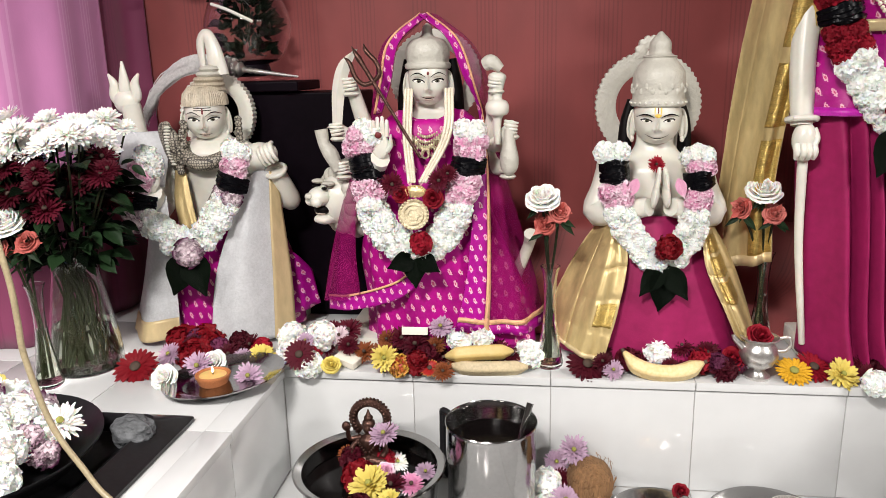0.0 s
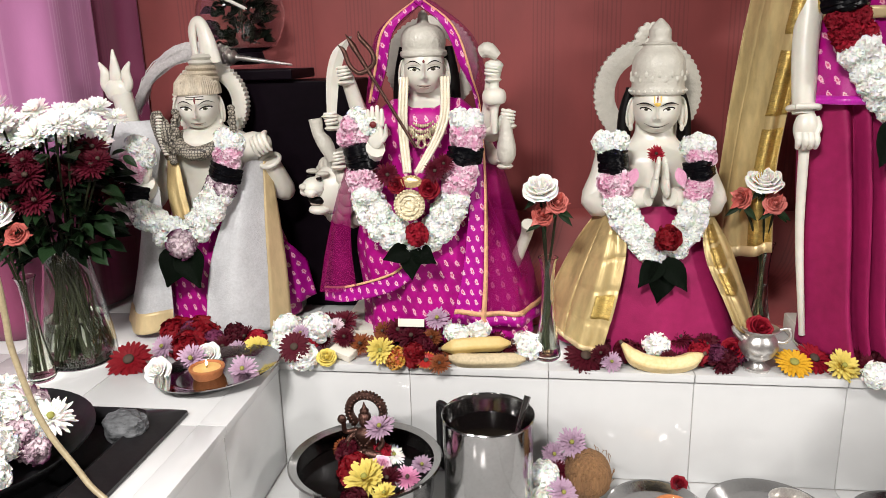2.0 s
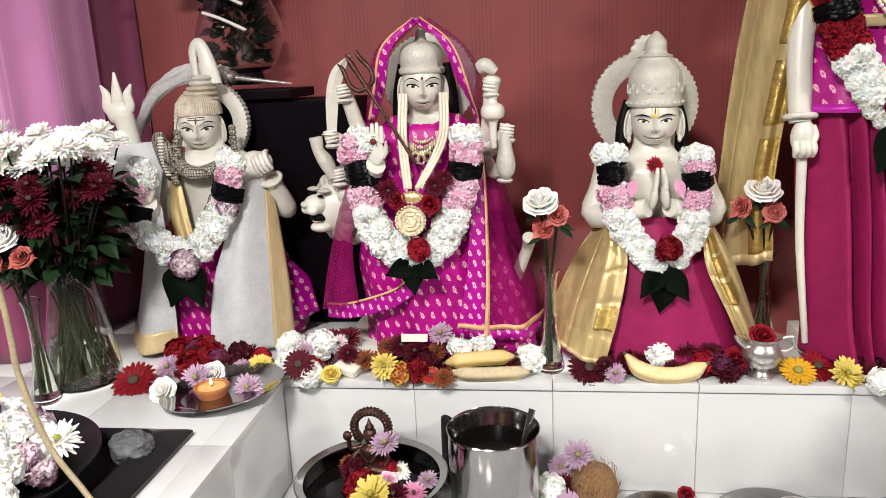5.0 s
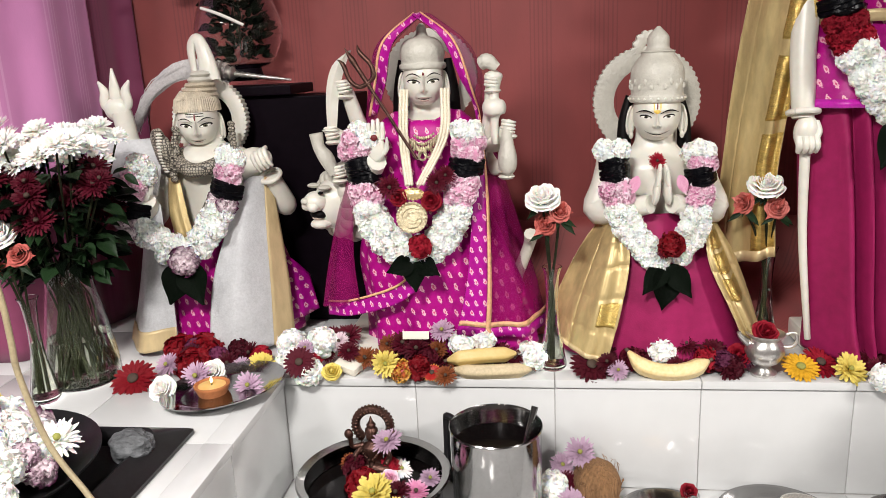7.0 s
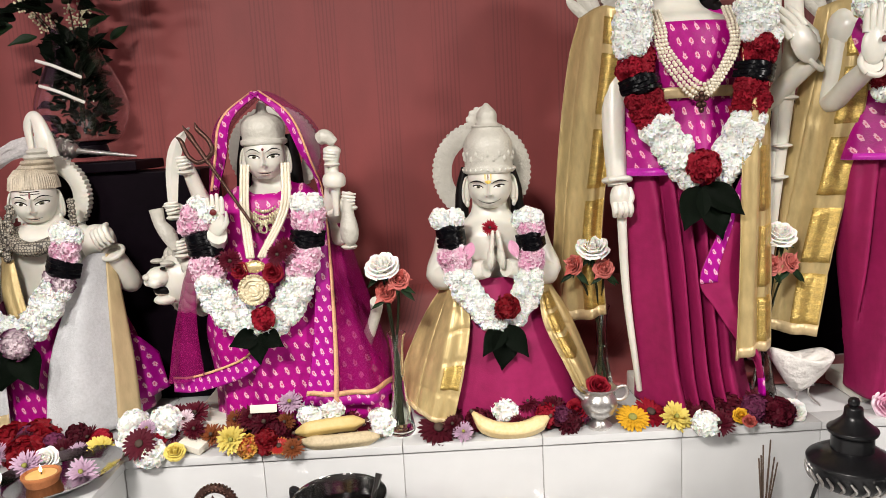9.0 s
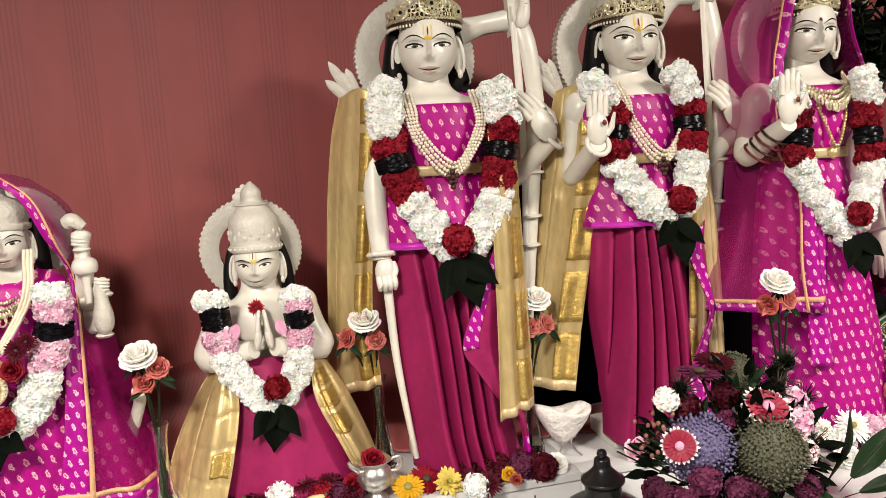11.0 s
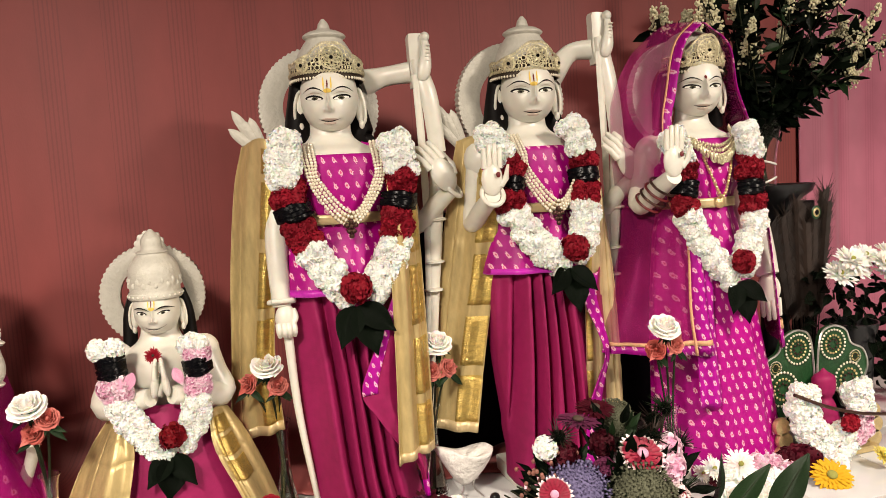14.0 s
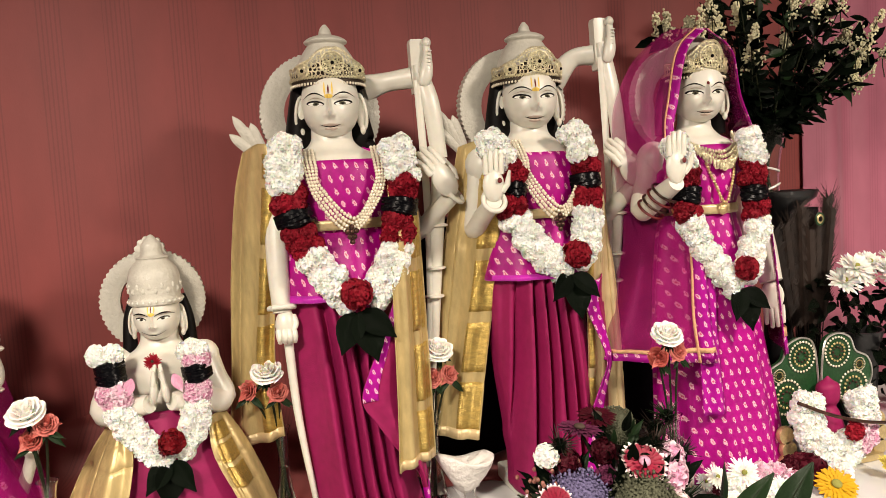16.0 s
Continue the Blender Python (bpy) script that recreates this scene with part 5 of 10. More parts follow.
def flower_mesh(kind, mat, mat2):
    key = (kind, mat.name, mat2.name)
    if key in FLOWER_MESH:
        return FLOWER_MESH[key]
    bm = bmesh.new()
    rnd = random.Random(len(kind) * 7)
    Z = V((0, 0, 1))
    if kind.startswith("carnation"):
        rnd = random.Random(int(kind[-1]) if kind[-1].isdigit() else 5)
        n = 66
        for i in range(n):
            z = 1 - 1.3 * (i + 0.5) / n
            a = i * 2.39996 + rnd.uniform(-0.35, 0.35)
            s = math.sqrt(max(0, 1 - z * z))
            d = V((s * math.cos(a), s * math.sin(a), z * 0.78)).normalized()
            t = d.cross(V((rnd.uniform(-1, 1), rnd.uniform(-1, 1), rnd.uniform(-1, 1)))).normalized()
            b = d.cross(t)
            R, ph, lean = rnd.uniform(0.88, 1.05) * (0.87 + 0.13 * s), rnd.uniform(0, 6), rnd.uniform(-0.16, 0.16)
            rows = []
            fold = rnd.choice((-1, 1)) * rnd.uniform(0.12, 0.26)
            for f, w, bend in ((0.62, 0.12, 0.0), (0.90, 0.32, 0.03), (1.0, 0.37, 1.0)):
                rows.append([d * (R * f - 0.09 * u * u * f) + t * w * u + b * (lean * f + fold * bend + 0.12 * (f - 0.45) * 2 * math.sin(5.6 * u + ph)) + d * (0.045 * math.sin(17 * u + ph) if f == 1 else 0) for u in (-1, -0.67, -0.33, 0, 0.33, 0.67, 1)])
            add_grid(bm, np.array([[tuple(v) for v in q] for q in rows]))
        ellipsoid(bm, (0, 0, 0), (0.87, 0.87, 0.74), 0, 14, 9)
    elif kind == "gerbera":
        for n, r, lift, w in ((24, 1.0, 0.06, 0.10), (22, 0.86, 0.14, 0.095), (16, 0.55, 0.20, 0.07)):
            for i in range(n):
                a = 2 * math.pi * (i + rnd.uniform(-0.2, 0.2)) / n
                petal(bm, V((math.cos(a), math.sin(a), 0)), Z, 0.14, r * rnd.uniform(0.9, 1.03), w, lift + rnd.uniform(-0.04, 0.04), -0.08)
        ellipsoid(bm, (0, 0, 0.10), (0.24, 0.24, 0.12), 1, 14, 8)
    elif kind in ("daisy", "mum"):
        lay = ((26, 1.0, 0.06, 0.075), (24, 0.86, 0.22, 0.075), (18, 0.64, 0.36, 0.07), (12, 0.40, 0.42, 0.06)) if kind == "daisy" else ((20, 1.0, 0.05, 0.10), (20, 0.9, 0.22, 0.10), (18, 0.76, 0.38, 0.10), (14, 0.55, 0.5, 0.09), (8, 0.32, 0.55, 0.08))
        for n, r, lift, w in lay:
            for i in range(n):
                a = 2 * math.pi * (i + rnd.uniform(-0.3, 0.3)) / n
                petal(bm, V((math.cos(a), math.sin(a), 0)), Z, 0.08, r * rnd.uniform(0.82, 1.05), w, lift + rnd.uniform(-0.08, 0.08), rnd.uniform(-0.1, 0.08))
        ellipsoid(bm, (0, 0, 0.20), (0.15, 0.15, 0.14), 1, 10, 6)
    elif kind == "rose":
        for n, r, h, w, tilt in ((6, 1.0, 0.02, 0.56, 1.0), (6, 0.90, 0.24, 0.54, 0.8), (5, 0.74, 0.42, 0.55, 0.6), (5, 0.56, 0.55, 0.5, 0.4), (4, 0.40, 0.64, 0.45, 0.25), (4, 0.26, 0.68, 0.4, 0.12), (3, 0.13, 0.70, 0.3, 0.05)):
            off = rnd.uniform(0, 6)
            for i in range(n):
                a, ph, g = off + 2 * math.pi * i / n, rnd.uniform(0, 6), rnd.uniform(0.92, 1.06)
                rows = []
                for f in (0, 0.3, 0.6, 0.82, 0.95, 1.0):
                    row = []
                    for u in (-1, -0.75, -0.5, -0.25, 0, 0.25, 0.5, 0.75, 1):
                        b = a + u * w * 1.25 * (0.6 + 0.4 * math.sin(math.pi * min(1, f + 0.25) * 0.55))
                        wave = 0.05 * math.sin(4 * u + ph) * f * f
                        rad = g * (0.12 + (r - 0.12) * (f ** 0.75)) * (1 - 0.05 * u * u) + (0.10 * tilt if f == 1 else 0) + wave
                        row.append((rad * math.cos(b), rad * math.sin(b), -0.35 + (h + 0.35) * f ** (1 + 0.5 * tilt) - 0.14 * u ** 4 * f + wave - (0.10 * tilt if f == 1 else 0)))
                    rows.append(row)
                add_grid(bm, np.array(rows))
        ellipsoid(bm, (0, 0, 0.1), (0.25, 0.25, 0.45), 0, 8, 6)
    elif kind == "thistle":
        for i in range(620):
            z = 1 - 1.7 * (i + 0.5) / 620
            a = i * 2.39996
            s = math.sqrt(max(0, 1 - z * z))
            d = V((s * math.cos(a), s * math.sin(a), z)).normalized()
            t = d.orthogonal().normalized()
            t2 = d.cross(t)
            R = rnd.uniform(0.88, 1.06)
            vs = [bm.verts.new(v) for v in (d * 0.84, d * R + t * 0.05, d * (R - 0.05) - t * 0.03 + t2 * 0.05, d * (R - 0.03) - t * 0.03 - t2 * 0.05)]
            for f in ((0, 1, 2), (0, 2, 3), (0, 3, 1), (1, 2, 3)):
                bm.faces.new([vs[k] for k in f])
        ellipsoid(bm, (0, 0, 0), (0.82, 0.82, 0.82), 0, 16, 10)
    elif kind == "leaf":
        n, rows = 9, []
        for k in range(n):
            f = k / (n - 1)
            w = 0.25 * math.sin(math.pi * min(1, f * 1.02 + 0.02) ** 0.8) + 0.010
            dz = -0.16 * f * f
            e = 0.02 * math.sin(11 * f)
            rows.append([(-w, f, dz + 0.34 * w + e), (-w * 0.5, f, dz + 0.22 * w), (0, f, dz - 0.05 * w), (w * 0.5, f, dz + 0.22 * w), (w, f, dz + 0.34 * w - e)])
        add_grid(bm, np.array(rows))
    elif kind == "broadleaf":
        n, rows = 15, []
        for k in range(n):
            f = k / (n - 1)
            w = 0.24 * math.sin(math.pi * (0.03 + 0.95 * f) ** 0.85) + 0.006
            dz = -0.22 * f * f
            rows.append([(u * w, f, dz + 0.30 * abs(u) * w + 0.012 * math.sin(9 * f + 3 * u) * abs(u)) for u in (-1, -0.75, -0.5, -0.25, 0, 0.25, 0.5, 0.75, 1)])
        add_grid(bm, np.array(rows))
        tube(bm, [(0, -0.25, 0.02), (0, 0, 0.004), (0, 0.5, -0.05), (0, 0.97, -0.205)], [0.012, 0.011, 0.008, 0.002], 6, 1, 14)
    elif kind == "berry":
        ellipsoid(bm, (0, 0, 0), (1, 1, 1.1), 0, 8, 6)
    me = mesh_from(bm, [mat, mat2], kind, "all")
    FLOWER_MESH[key] = me
    return me


def bloom(parent, kind, mat, at, r, face, mat2=None, name=None, spin=None, rnd=random):
    """A flower or leaf of radius r at a place, facing a way, as a part of a thing (or as a thing, with parent None)."""
    ob = new(name or ("carnation" if kind.startswith("carnation") else kind), flower_mesh(kind, mat, mat2 or CENTRE))
    q = V(face).normalized().to_track_quat("Z", "Y").to_matrix().to_4x4()
    m = Matrix.Translation(V(at) - (origin[parent] if parent else V((0, 0, 0)))) @ q @ pose(0, 0, 0, 0, 0, rnd.uniform(0, 360) if spin is None else spin) @ Matrix.Diagonal((r, r, r, 1))
    ob.parent = parent
    ob.matrix_basis = m
    return ob


def leaf_on(parent, mat, base, tip, width=1.0, up=(0, -1, 0.3), name="leaf", kind="leaf", mat2=None):
    """A leaf from its stalk to its tip."""
    ob = new(name, flower_mesh(kind, mat, mat2 or mat))
    d = V(tip) - V(base)
    yv = d.normalized()
    zv = (V(up) - yv * V(up).dot(yv)).normalized()
    xv = yv.cross(zv)
    ln = d.length
    m = Matrix((xv, yv, zv)).transposed().to_4x4() @ Matrix.Diagonal((ln * width, ln, ln, 1))
    ob.parent = parent
    ob.matrix_basis = Matrix.Translation(V(base) - origin[parent]) @ m
    return ob


CARN = ("carnation1", "carnation2", "carnation3")
COLOURS = {"W": WHITE_P, "P": PINK_P, "U": PURPLE_P, "R": RED_P}


def garland(label, y, left, right, code_l, code_r, r=0.026, bulge=0.03, width=0.024, seed=0, extras=(), leaves=(), lean=0.0):
    """A flower garland in a loop. The codes name what each stretch is: W, P, U, R flowers, B a bundle of black ribbon."""
    rnd = random.Random(seed)
    r, width = r * 0.86, width * 0.84
    bx, bz = left[-1]
    t = thing("flower_garland", (bx, y, bz), label, "garland", "garlands")
    for pts, codes in ((left, code_l), (right, code_r)):
        line = spline([(x, z, i) for i, (x, z) in enumerate(pts)], 240)
        ln = np.r_[0, np.cumsum(np.linalg.norm(np.diff(line[:, :2], axis=0), axis=1))]
        s, k, tot = 0.004, 0, ln[-1]
        ribbons = {}
        while s < tot:
            i = int(np.searchsorted(ln, s))
            i = min(max(i, 1), 238)
            x, z, q = line[i]
            d = line[i + 1, :2] - line[i - 1, :2]
            d = d / (np.linalg.norm(d) + 1e-9)
            side = np.array((-d[1], d[0]))
            code = codes[min(int(round(q)), len(codes) - 1)]
            code = rnd.choice("WWP") if code == "M" else code
            yy = y - bulge * math.sin(min(1, s / tot) * math.pi * 0.5) * 0.6 + lean * (s / tot)
            if code == "B":
                ribbons.setdefault(int(round(q)), []).append((x, yy, z, d, side))
            else:
                for off in (-1, 1) if k % 2 else (-0.35, 0.8, -1.2):
                    o = off * width + rnd.uniform(-0.004, 0.004)
                    p = (x + side[0] * o + rnd.uniform(-0.004, 0.004), yy - rnd.uniform(0, 0.012) + abs(off) * 0.006, z + side[1] * o + rnd.uniform(-0.004, 0.004))
                    bloom(t, rnd.choice(CARN), COLOURS[code], p, r * rnd.uniform(0.9, 1.12), (side[0] * off * 0.7 + rnd.uniform(-.3, .3), -1, side[1] * off * 0.7 + rnd.uniform(-.3, .35)), rnd=rnd)
            s += r * 0.92
            k += 1
        for seg in ribbons.values():
            bm = bmesh.new()
            c = np.mean([a[:3] for a in seg], axis=0)
            d, side = seg[len(seg) // 2][3], seg[len(seg) // 2][4]
            L = max(0.014, np.linalg.norm(np.array(seg[-1][:3]) - np.array(seg[0][:3])) * 0.5 + (width - 0.012) * 0.7)
            for j in range(13):
                f = -1 + 2 * j / 12
                tilt = rnd.uniform(-0.35, 0.35)
                a = []
                for u in (-1.15, -0.6, 0, 0.6, 1.15):
                    px = c[0] + d[0] * (f * L + tilt * u * 0.012) + side[0] * u * (width + 0.004) * 1.65
                    pz = c[2] + d[1] * (f * L + tilt * u * 0.012) + side[1] * u * (width + 0.004) * 1.65
                    a.append((px, c[1] - 0.028 * (1 - 0.75 * u * u) + 0.012 + rnd.uniform(-0.004, 0.004), pz))
                tube(bm, a, [0.003, 0.007, 0.008, 0.007, 0.003], 7, 0, 12)
            ellipsoid(bm, (c[0], c[1] + 0.004, c[2]), (width * 1.4, 0.018, L))
            part("ribbon_winding", bm, ribbon_black, t, "wound glossy black ribbon")
    for kind, mat, x, z, rr in extras:
        bloom(t, kind, mat, (x, y - bulge - 0.018, z), rr, (rnd.uniform(-.2, .2), -1, 0.15), rnd=rnd)
    for dx, dz, w in leaves:
        leaf_on(t, LEAF_BLACK, (bx + dx * 0.12, y - 0.022, bz - 0.012), (bx + dx * 1.3, y - 0.062, bz + dz * 1.25), w * 1.15, (rnd.uniform(-.3, .3), -1, 0.3))
    return t


LV = ((-0.035, -0.075, 1.1), (0.03, -0.095, 1.1), (0.06, -0.055, 1.0))
garland("white carnation garland with crimson and black ribbon bands", 1.545, [(0.789, 1.807), (0.781, 1.739), (0.784, 1.690), (0.793, 1.646), (0.808, 1.601), (0.835, 1.542), (0.875, 1.481), (0.915, 1.437)],
        [(1.032, 1.797), (1.045, 1.739), (1.039, 1.687), (1.033, 1.649), (1.024, 1.604), (1.016, 1.546), (0.986, 1.490), (0.943, 1.442)], "WWRBRWWW", "WWRBRWWW", 0.027, 0.018, 0.021, 41,
        [("carnation2", RED_P, 0.914, 1.468, 0.036)], LV)
garland("white carnation garland with crimson and black ribbon bands", 1.505, [(1.248, 1.805), (1.263, 1.763), (1.286, 1.725), (1.294, 1.685), (1.291, 1.643), (1.303, 1.599), (1.344, 1.549), (1.385, 1.502), (1.425, 1.480)],
        [(1.453, 1.818), (1.480, 1.770), (1.486, 1.722), (1.488, 1.688), (1.490, 1.654), (1.484, 1.600), (1.477, 1.539), (1.440, 1.487)], "WWRBRWWWW", "WWRBRWWW", 0.026, 0.018, 0.020, 42,
        [("carnation1", RED_P, 1.437, 1.518, 0.034)], ((-0.045, -0.05, 1.0), (0.01, -0.09, 1.1), (0.045, -0.05, 1.0)))
garland("white carnation garland with crimson and black ribbon bands", 1.42, [(1.680, 1.769), (1.694, 1.722), (1.708, 1.688), (1.711, 1.640), (1.705, 1.596), (1.719, 1.558), (1.757, 1.501), (1.803, 1.442), (1.835, 1.414)],
        [(1.879, 1.782), (1.902, 1.726), (1.901, 1.685), (1.900, 1.636), (1.898, 1.597), (1.900, 1.552), (1.887, 1.497), (1.855, 1.430)], "WWRBRWWWW", "WWRBRWWW", 0.025, 0.018, 0.018, 43,
        [("carnation3", RED_P, 1.842, 1.456, 0.030)], ((-0.03, -0.06, 1.0), (0.008, -0.085, 1.1), (0.045, -0.045, 1.0)))
garland("pink and white carnation garland with black ribbon bundles", 1.59, [(0.381, 1.383), (0.386, 1.336), (0.387, 1.293), (0.403, 1.244), (0.428, 1.200), (0.460, 1.163), (0.496, 1.146)],
        [(0.558, 1.376), (0.561, 1.323), (0.565, 1.281), (0.554, 1.232), (0.538, 1.189), (0.510, 1.152)], "MBPWWWW", "MBPWWW", 0.026, 0.018, 0.014, 44,
        [("carnation2", BRIGHT_RED_P, 0.500, 1.181, 0.028), ("daisy", MAROON_P, 0.486, 1.168, 0.018)], ((-0.042, -0.050, 1.0), (-0.008, -0.080, 1.2), (0.032, -0.058, 1.0)))
garland("pink and white carnation garland with crimson blooms", 1.56, [(-0.136, 1.435), (-0.157, 1.396), (-0.147, 1.353), (-0.147, 1.299), (-0.132, 1.255), (-0.108, 1.217), (-0.078, 1.185), (-0.040, 1.167)],
        [(0.084, 1.432), (0.080, 1.390), (0.074, 1.352), (0.064, 1.305), (0.053, 1.262), (0.037, 1.224), (0.011, 1.192), (-0.025, 1.170)], "WPBPWWWW", "WPBPWWWW", 0.026, 0.018, 0.018, 45,
        [("daisy", MAROON_P, -0.085, 1.322, 0.028), ("daisy", MAROON_P, 0.016, 1.330, 0.026), ("rose", RED_P, -0.068, 1.300, 0.019), ("rose", RED_P, 0.002, 1.292, 0.022), ("carnation3", RED_P, -0.026, 1.192, 0.026), ("daisy", MAROON_P, 0.035, 1.345, 0.022)],
        ((-0.042, -0.018, 1.2), (0.0, -0.052, 1.3), (0.040, -0.022, 1.2)))
garland("white and plum-edged carnation garland with black ribbon", 1.63, [(-0.683, 1.375), (-0.728, 1.315), (-0.724, 1.267), (-0.732, 1.228), (-0.682, 1.198), (-0.648, 1.177), (-0.601, 1.155)],
        [(-0.470, 1.387), (-0.480, 1.354), (-0.491, 1.312), (-0.501, 1.281), (-0.520, 1.240), (-0.552, 1.205), (-0.578, 1.163)], "WPBUWWW", "WPBUWWW", 0.027, 0.018, 0.019, 46,
        [("carnation1", PURPLE_P, -0.598, 1.148, 0.036)], ((-0.03, -0.085, 1.2), (0.03, -0.085, 1.2)))

# ---- the seated marble figures ----
# folded palms
HX, HY = 0.482, 1.70
bm = bmesh.new()
z0 = LEDGE
box(bm, (HX - 0.17, HY - 0.06, z0), (HX + 0.17, HY + 0.14, z0 + 0.04), M_PLAIN, 0.008)
lathe(bm, [(0.10, 0.04), (0.10, 0.15), (0.085, 0.25), (0.090, 0.33), (0.105, 0.41), (0.09, 0.445), (0.055, 0.465), (0.042, 0.49), (0.042, 0.53)], (HX, HY, z0), 28, M_PLAIN, 1.0, 0.68, 40)
head(bm, (HX, HY - 0.02, 1.442), 0.056, 0.068, 0.060, -7, 0, "lines", True, True, True)
lathe(bm, [(0.055, 0.0), (0.059, 0.004), (0.059, 0.014), (0.055, 0.018), (0.056, 0.058), (0.050, 0.080), (0.034, 0.100), (0.036, 0.106), (0.024, 0.112), (0.022, 0.135), (0.008, 0.152), (0.003, 0.157)], (HX, HY - 0.018, 1.468), 28, M_CARVED, 1, 1.1, 54)
for k in range(26):
    a = 2 * math.pi * k / 26
    ellipsoid(bm, (HX + 0.059 * math.cos(a), HY - 0.018 + 0.065 * math.sin(a), 1.477), (0.003, 0.003, 0.003), M_PLAIN, 7, 5)
    ellipsoid(bm, (HX + 0.0555 * math.cos(a), HY - 0.018 + 0.061 * math.sin(a), 1.502 + 0.010 * (k % 2)), (0.0045, 0.0025, 0.007), M_CARVED, 7, 5)
arch(bm, (HX - 0.012, 1.467), 0.114, 0.072, HY + 0.05, HY + 0.078, -58, 238, 56, 0.005, 160, M_CARVED, 1.02)
arch(bm, (HX - 0.010, 1.576), 0.032, 0.012, HY + 0.048, HY + 0.074, -10, 190, 14, 0.004, 50, M_CARVED, 1.25)
for s in (-1, 1):
    tube(bm, [(HX + s * 0.052, HY + 0.02, 1.48), (HX + s * 0.064, HY + 0.015, 1.43), (HX + s * 0.066, HY + 0.01, 1.37), (HX + s * 0.076, HY, 1.345)], [0.010, 0.013, 0.016, 0.010], 10, M_BLACK, 14)
    sh, el, wr = V((HX + s * 0.092, HY, 1.335)), V((HX + s * 0.124, HY - 0.03, 1.235)), V((HX + s * 0.022, HY - 0.115, 1.262))
    ellipsoid(bm, sh, (0.036, 0.036, 0.036))
    tube(bm, [sh, sh.lerp(el, 0.5), el, el.lerp(wr, 0.5), wr], [0.034, 0.032, 0.033, 0.028, 0.020], 12, M_PLAIN, 18)
    hand(bm, wr + V((-s * 0.008, 0, 0.0)), (-s * 0.10, -0.12, 1), (-s, -0.1, 0), 0.085, M_PLAIN, 0.0, 0.0, 1 if s < 0 else -1)
solo("statue", bm, STONE, (HX, HY, LEDGE), "seated white marble figure with folded palms and halo", "statue", "marble statues")

t = thing("skirt", (HX, HY, LEDGE), "crimson pink cloth skirt spread over the base", "skirt", "statue garments")
P = patch(ring_rows([(1.235, HX, HY, 0.10, 0.085), (1.17, HX, HY, 0.135, 0.105), (1.08, HX + 0.005, HY - 0.005, 0.170, 0.125), (0.97, HX + 0.01, HY - 0.01, 0.20, 0.14), (0.912, HX + 0.01, HY - 0.012, 0.212, 0.148)]), 120, 34, 9, 0.006, closed=True, seed=9, grow=0.8)
bm = bmesh.new()
add_grid(bm, P, True)
part("cloth", bm, crimson_silk, t, thick=0.002)
y = HY
shawl(HX, HY, "wrap", [[(0.405, y - 0.095, 1.22), (0.385, y - 0.07, 1.215), (0.365, y - 0.01, 1.21)], [(0.418, y - 0.125, 1.15), (0.36, y - 0.11, 1.14), (0.315, y - 0.02, 1.14)],
                       [(0.398, y - 0.15, 1.04), (0.33, y - 0.135, 1.04), (0.265, y - 0.03, 1.04)], [(0.365, y - 0.165, 0.92), (0.305, y - 0.15, 0.94), (0.243, y - 0.03, 0.96)]],
      "gold brocade wrap with a woven square, open at the front", 51, 3, 0.007, ((0.04, 0.34),), cells=(3,))
shawl(HX, HY, "wrap", [[(0.615, y - 0.03, 1.20), (0.590, y - 0.07, 1.21), (0.575, y - 0.10, 1.205)], [(0.655, y - 0.03, 1.13), (0.612, y - 0.11, 1.13), (0.585, y - 0.125, 1.13)],
                       [(0.695, y - 0.03, 1.03), (0.655, y - 0.135, 1.03), (0.625, y - 0.15, 1.04)], [(0.725, y - 0.03, 0.935), (0.70, y - 0.15, 0.925), (0.675, y - 0.16, 0.925)]],
      "gold brocade wrap with a woven square, open at the front", 52, 3, 0.006, ((0.3, 0.8),), cells=(0, 1, 2))
ft = thing("red_flower", (0.472, HY - 0.105, 1.335), "small crimson blossom laid on the folded palms", "flower")
bloom(ft, "daisy", RED_P, (0.472, HY - 0.108, 1.352), 0.020, (0, -1, 0.5))
for s in (-1, 1):
    bloom(ft, "leaf", PINK_P, (0.472 + s * 0.042, HY - 0.13, 1.325), 0.045, (0, -1, 0.1), PINK_P, "petal", 180 + 20 * s)

# many-armed figure on a lion
DX, DY = -0.022, 1.685
bm = bmesh.new()
box(bm, (DX - 0.22, DY - 0.08, z0), (DX + 0.22, DY + 0.16, z0 + 0.04), M_PLAIN, 0.008)
lathe(bm, [(0.12, 0.04), (0.12, 0.2), (0.09, 0.33), (0.095, 0.42), (0.112, 0.51), (0.095, 0.545), (0.045, 0.565), (0.038, 0.59), (0.038, 0.63)], (DX, DY, z0), 28, M_PLAIN, 1.0, 0.62, 40)
head(bm, (DX, DY - 0.022, 1.535), 0.050, 0.066, 0.056, 8, 0, "dot")
lathe(bm, [(0.047, 0.0), (0.051, 0.004), (0.051, 0.012), (0.047, 0.016), (0.049, 0.035), (0.045, 0.052), (0.034, 0.064), (0.014, 0.072), (0.010, 0.09), (0.003, 0.098)], (DX, DY - 0.020, 1.558), 26, M_CARVED, 1, 1.17, 44)
arch(bm, (DX + 0.004, 1.54), 0.105, 0.068, DY + 0.06, DY + 0.085, -50, 230, 50, 0.004, 120, M_CARVED)
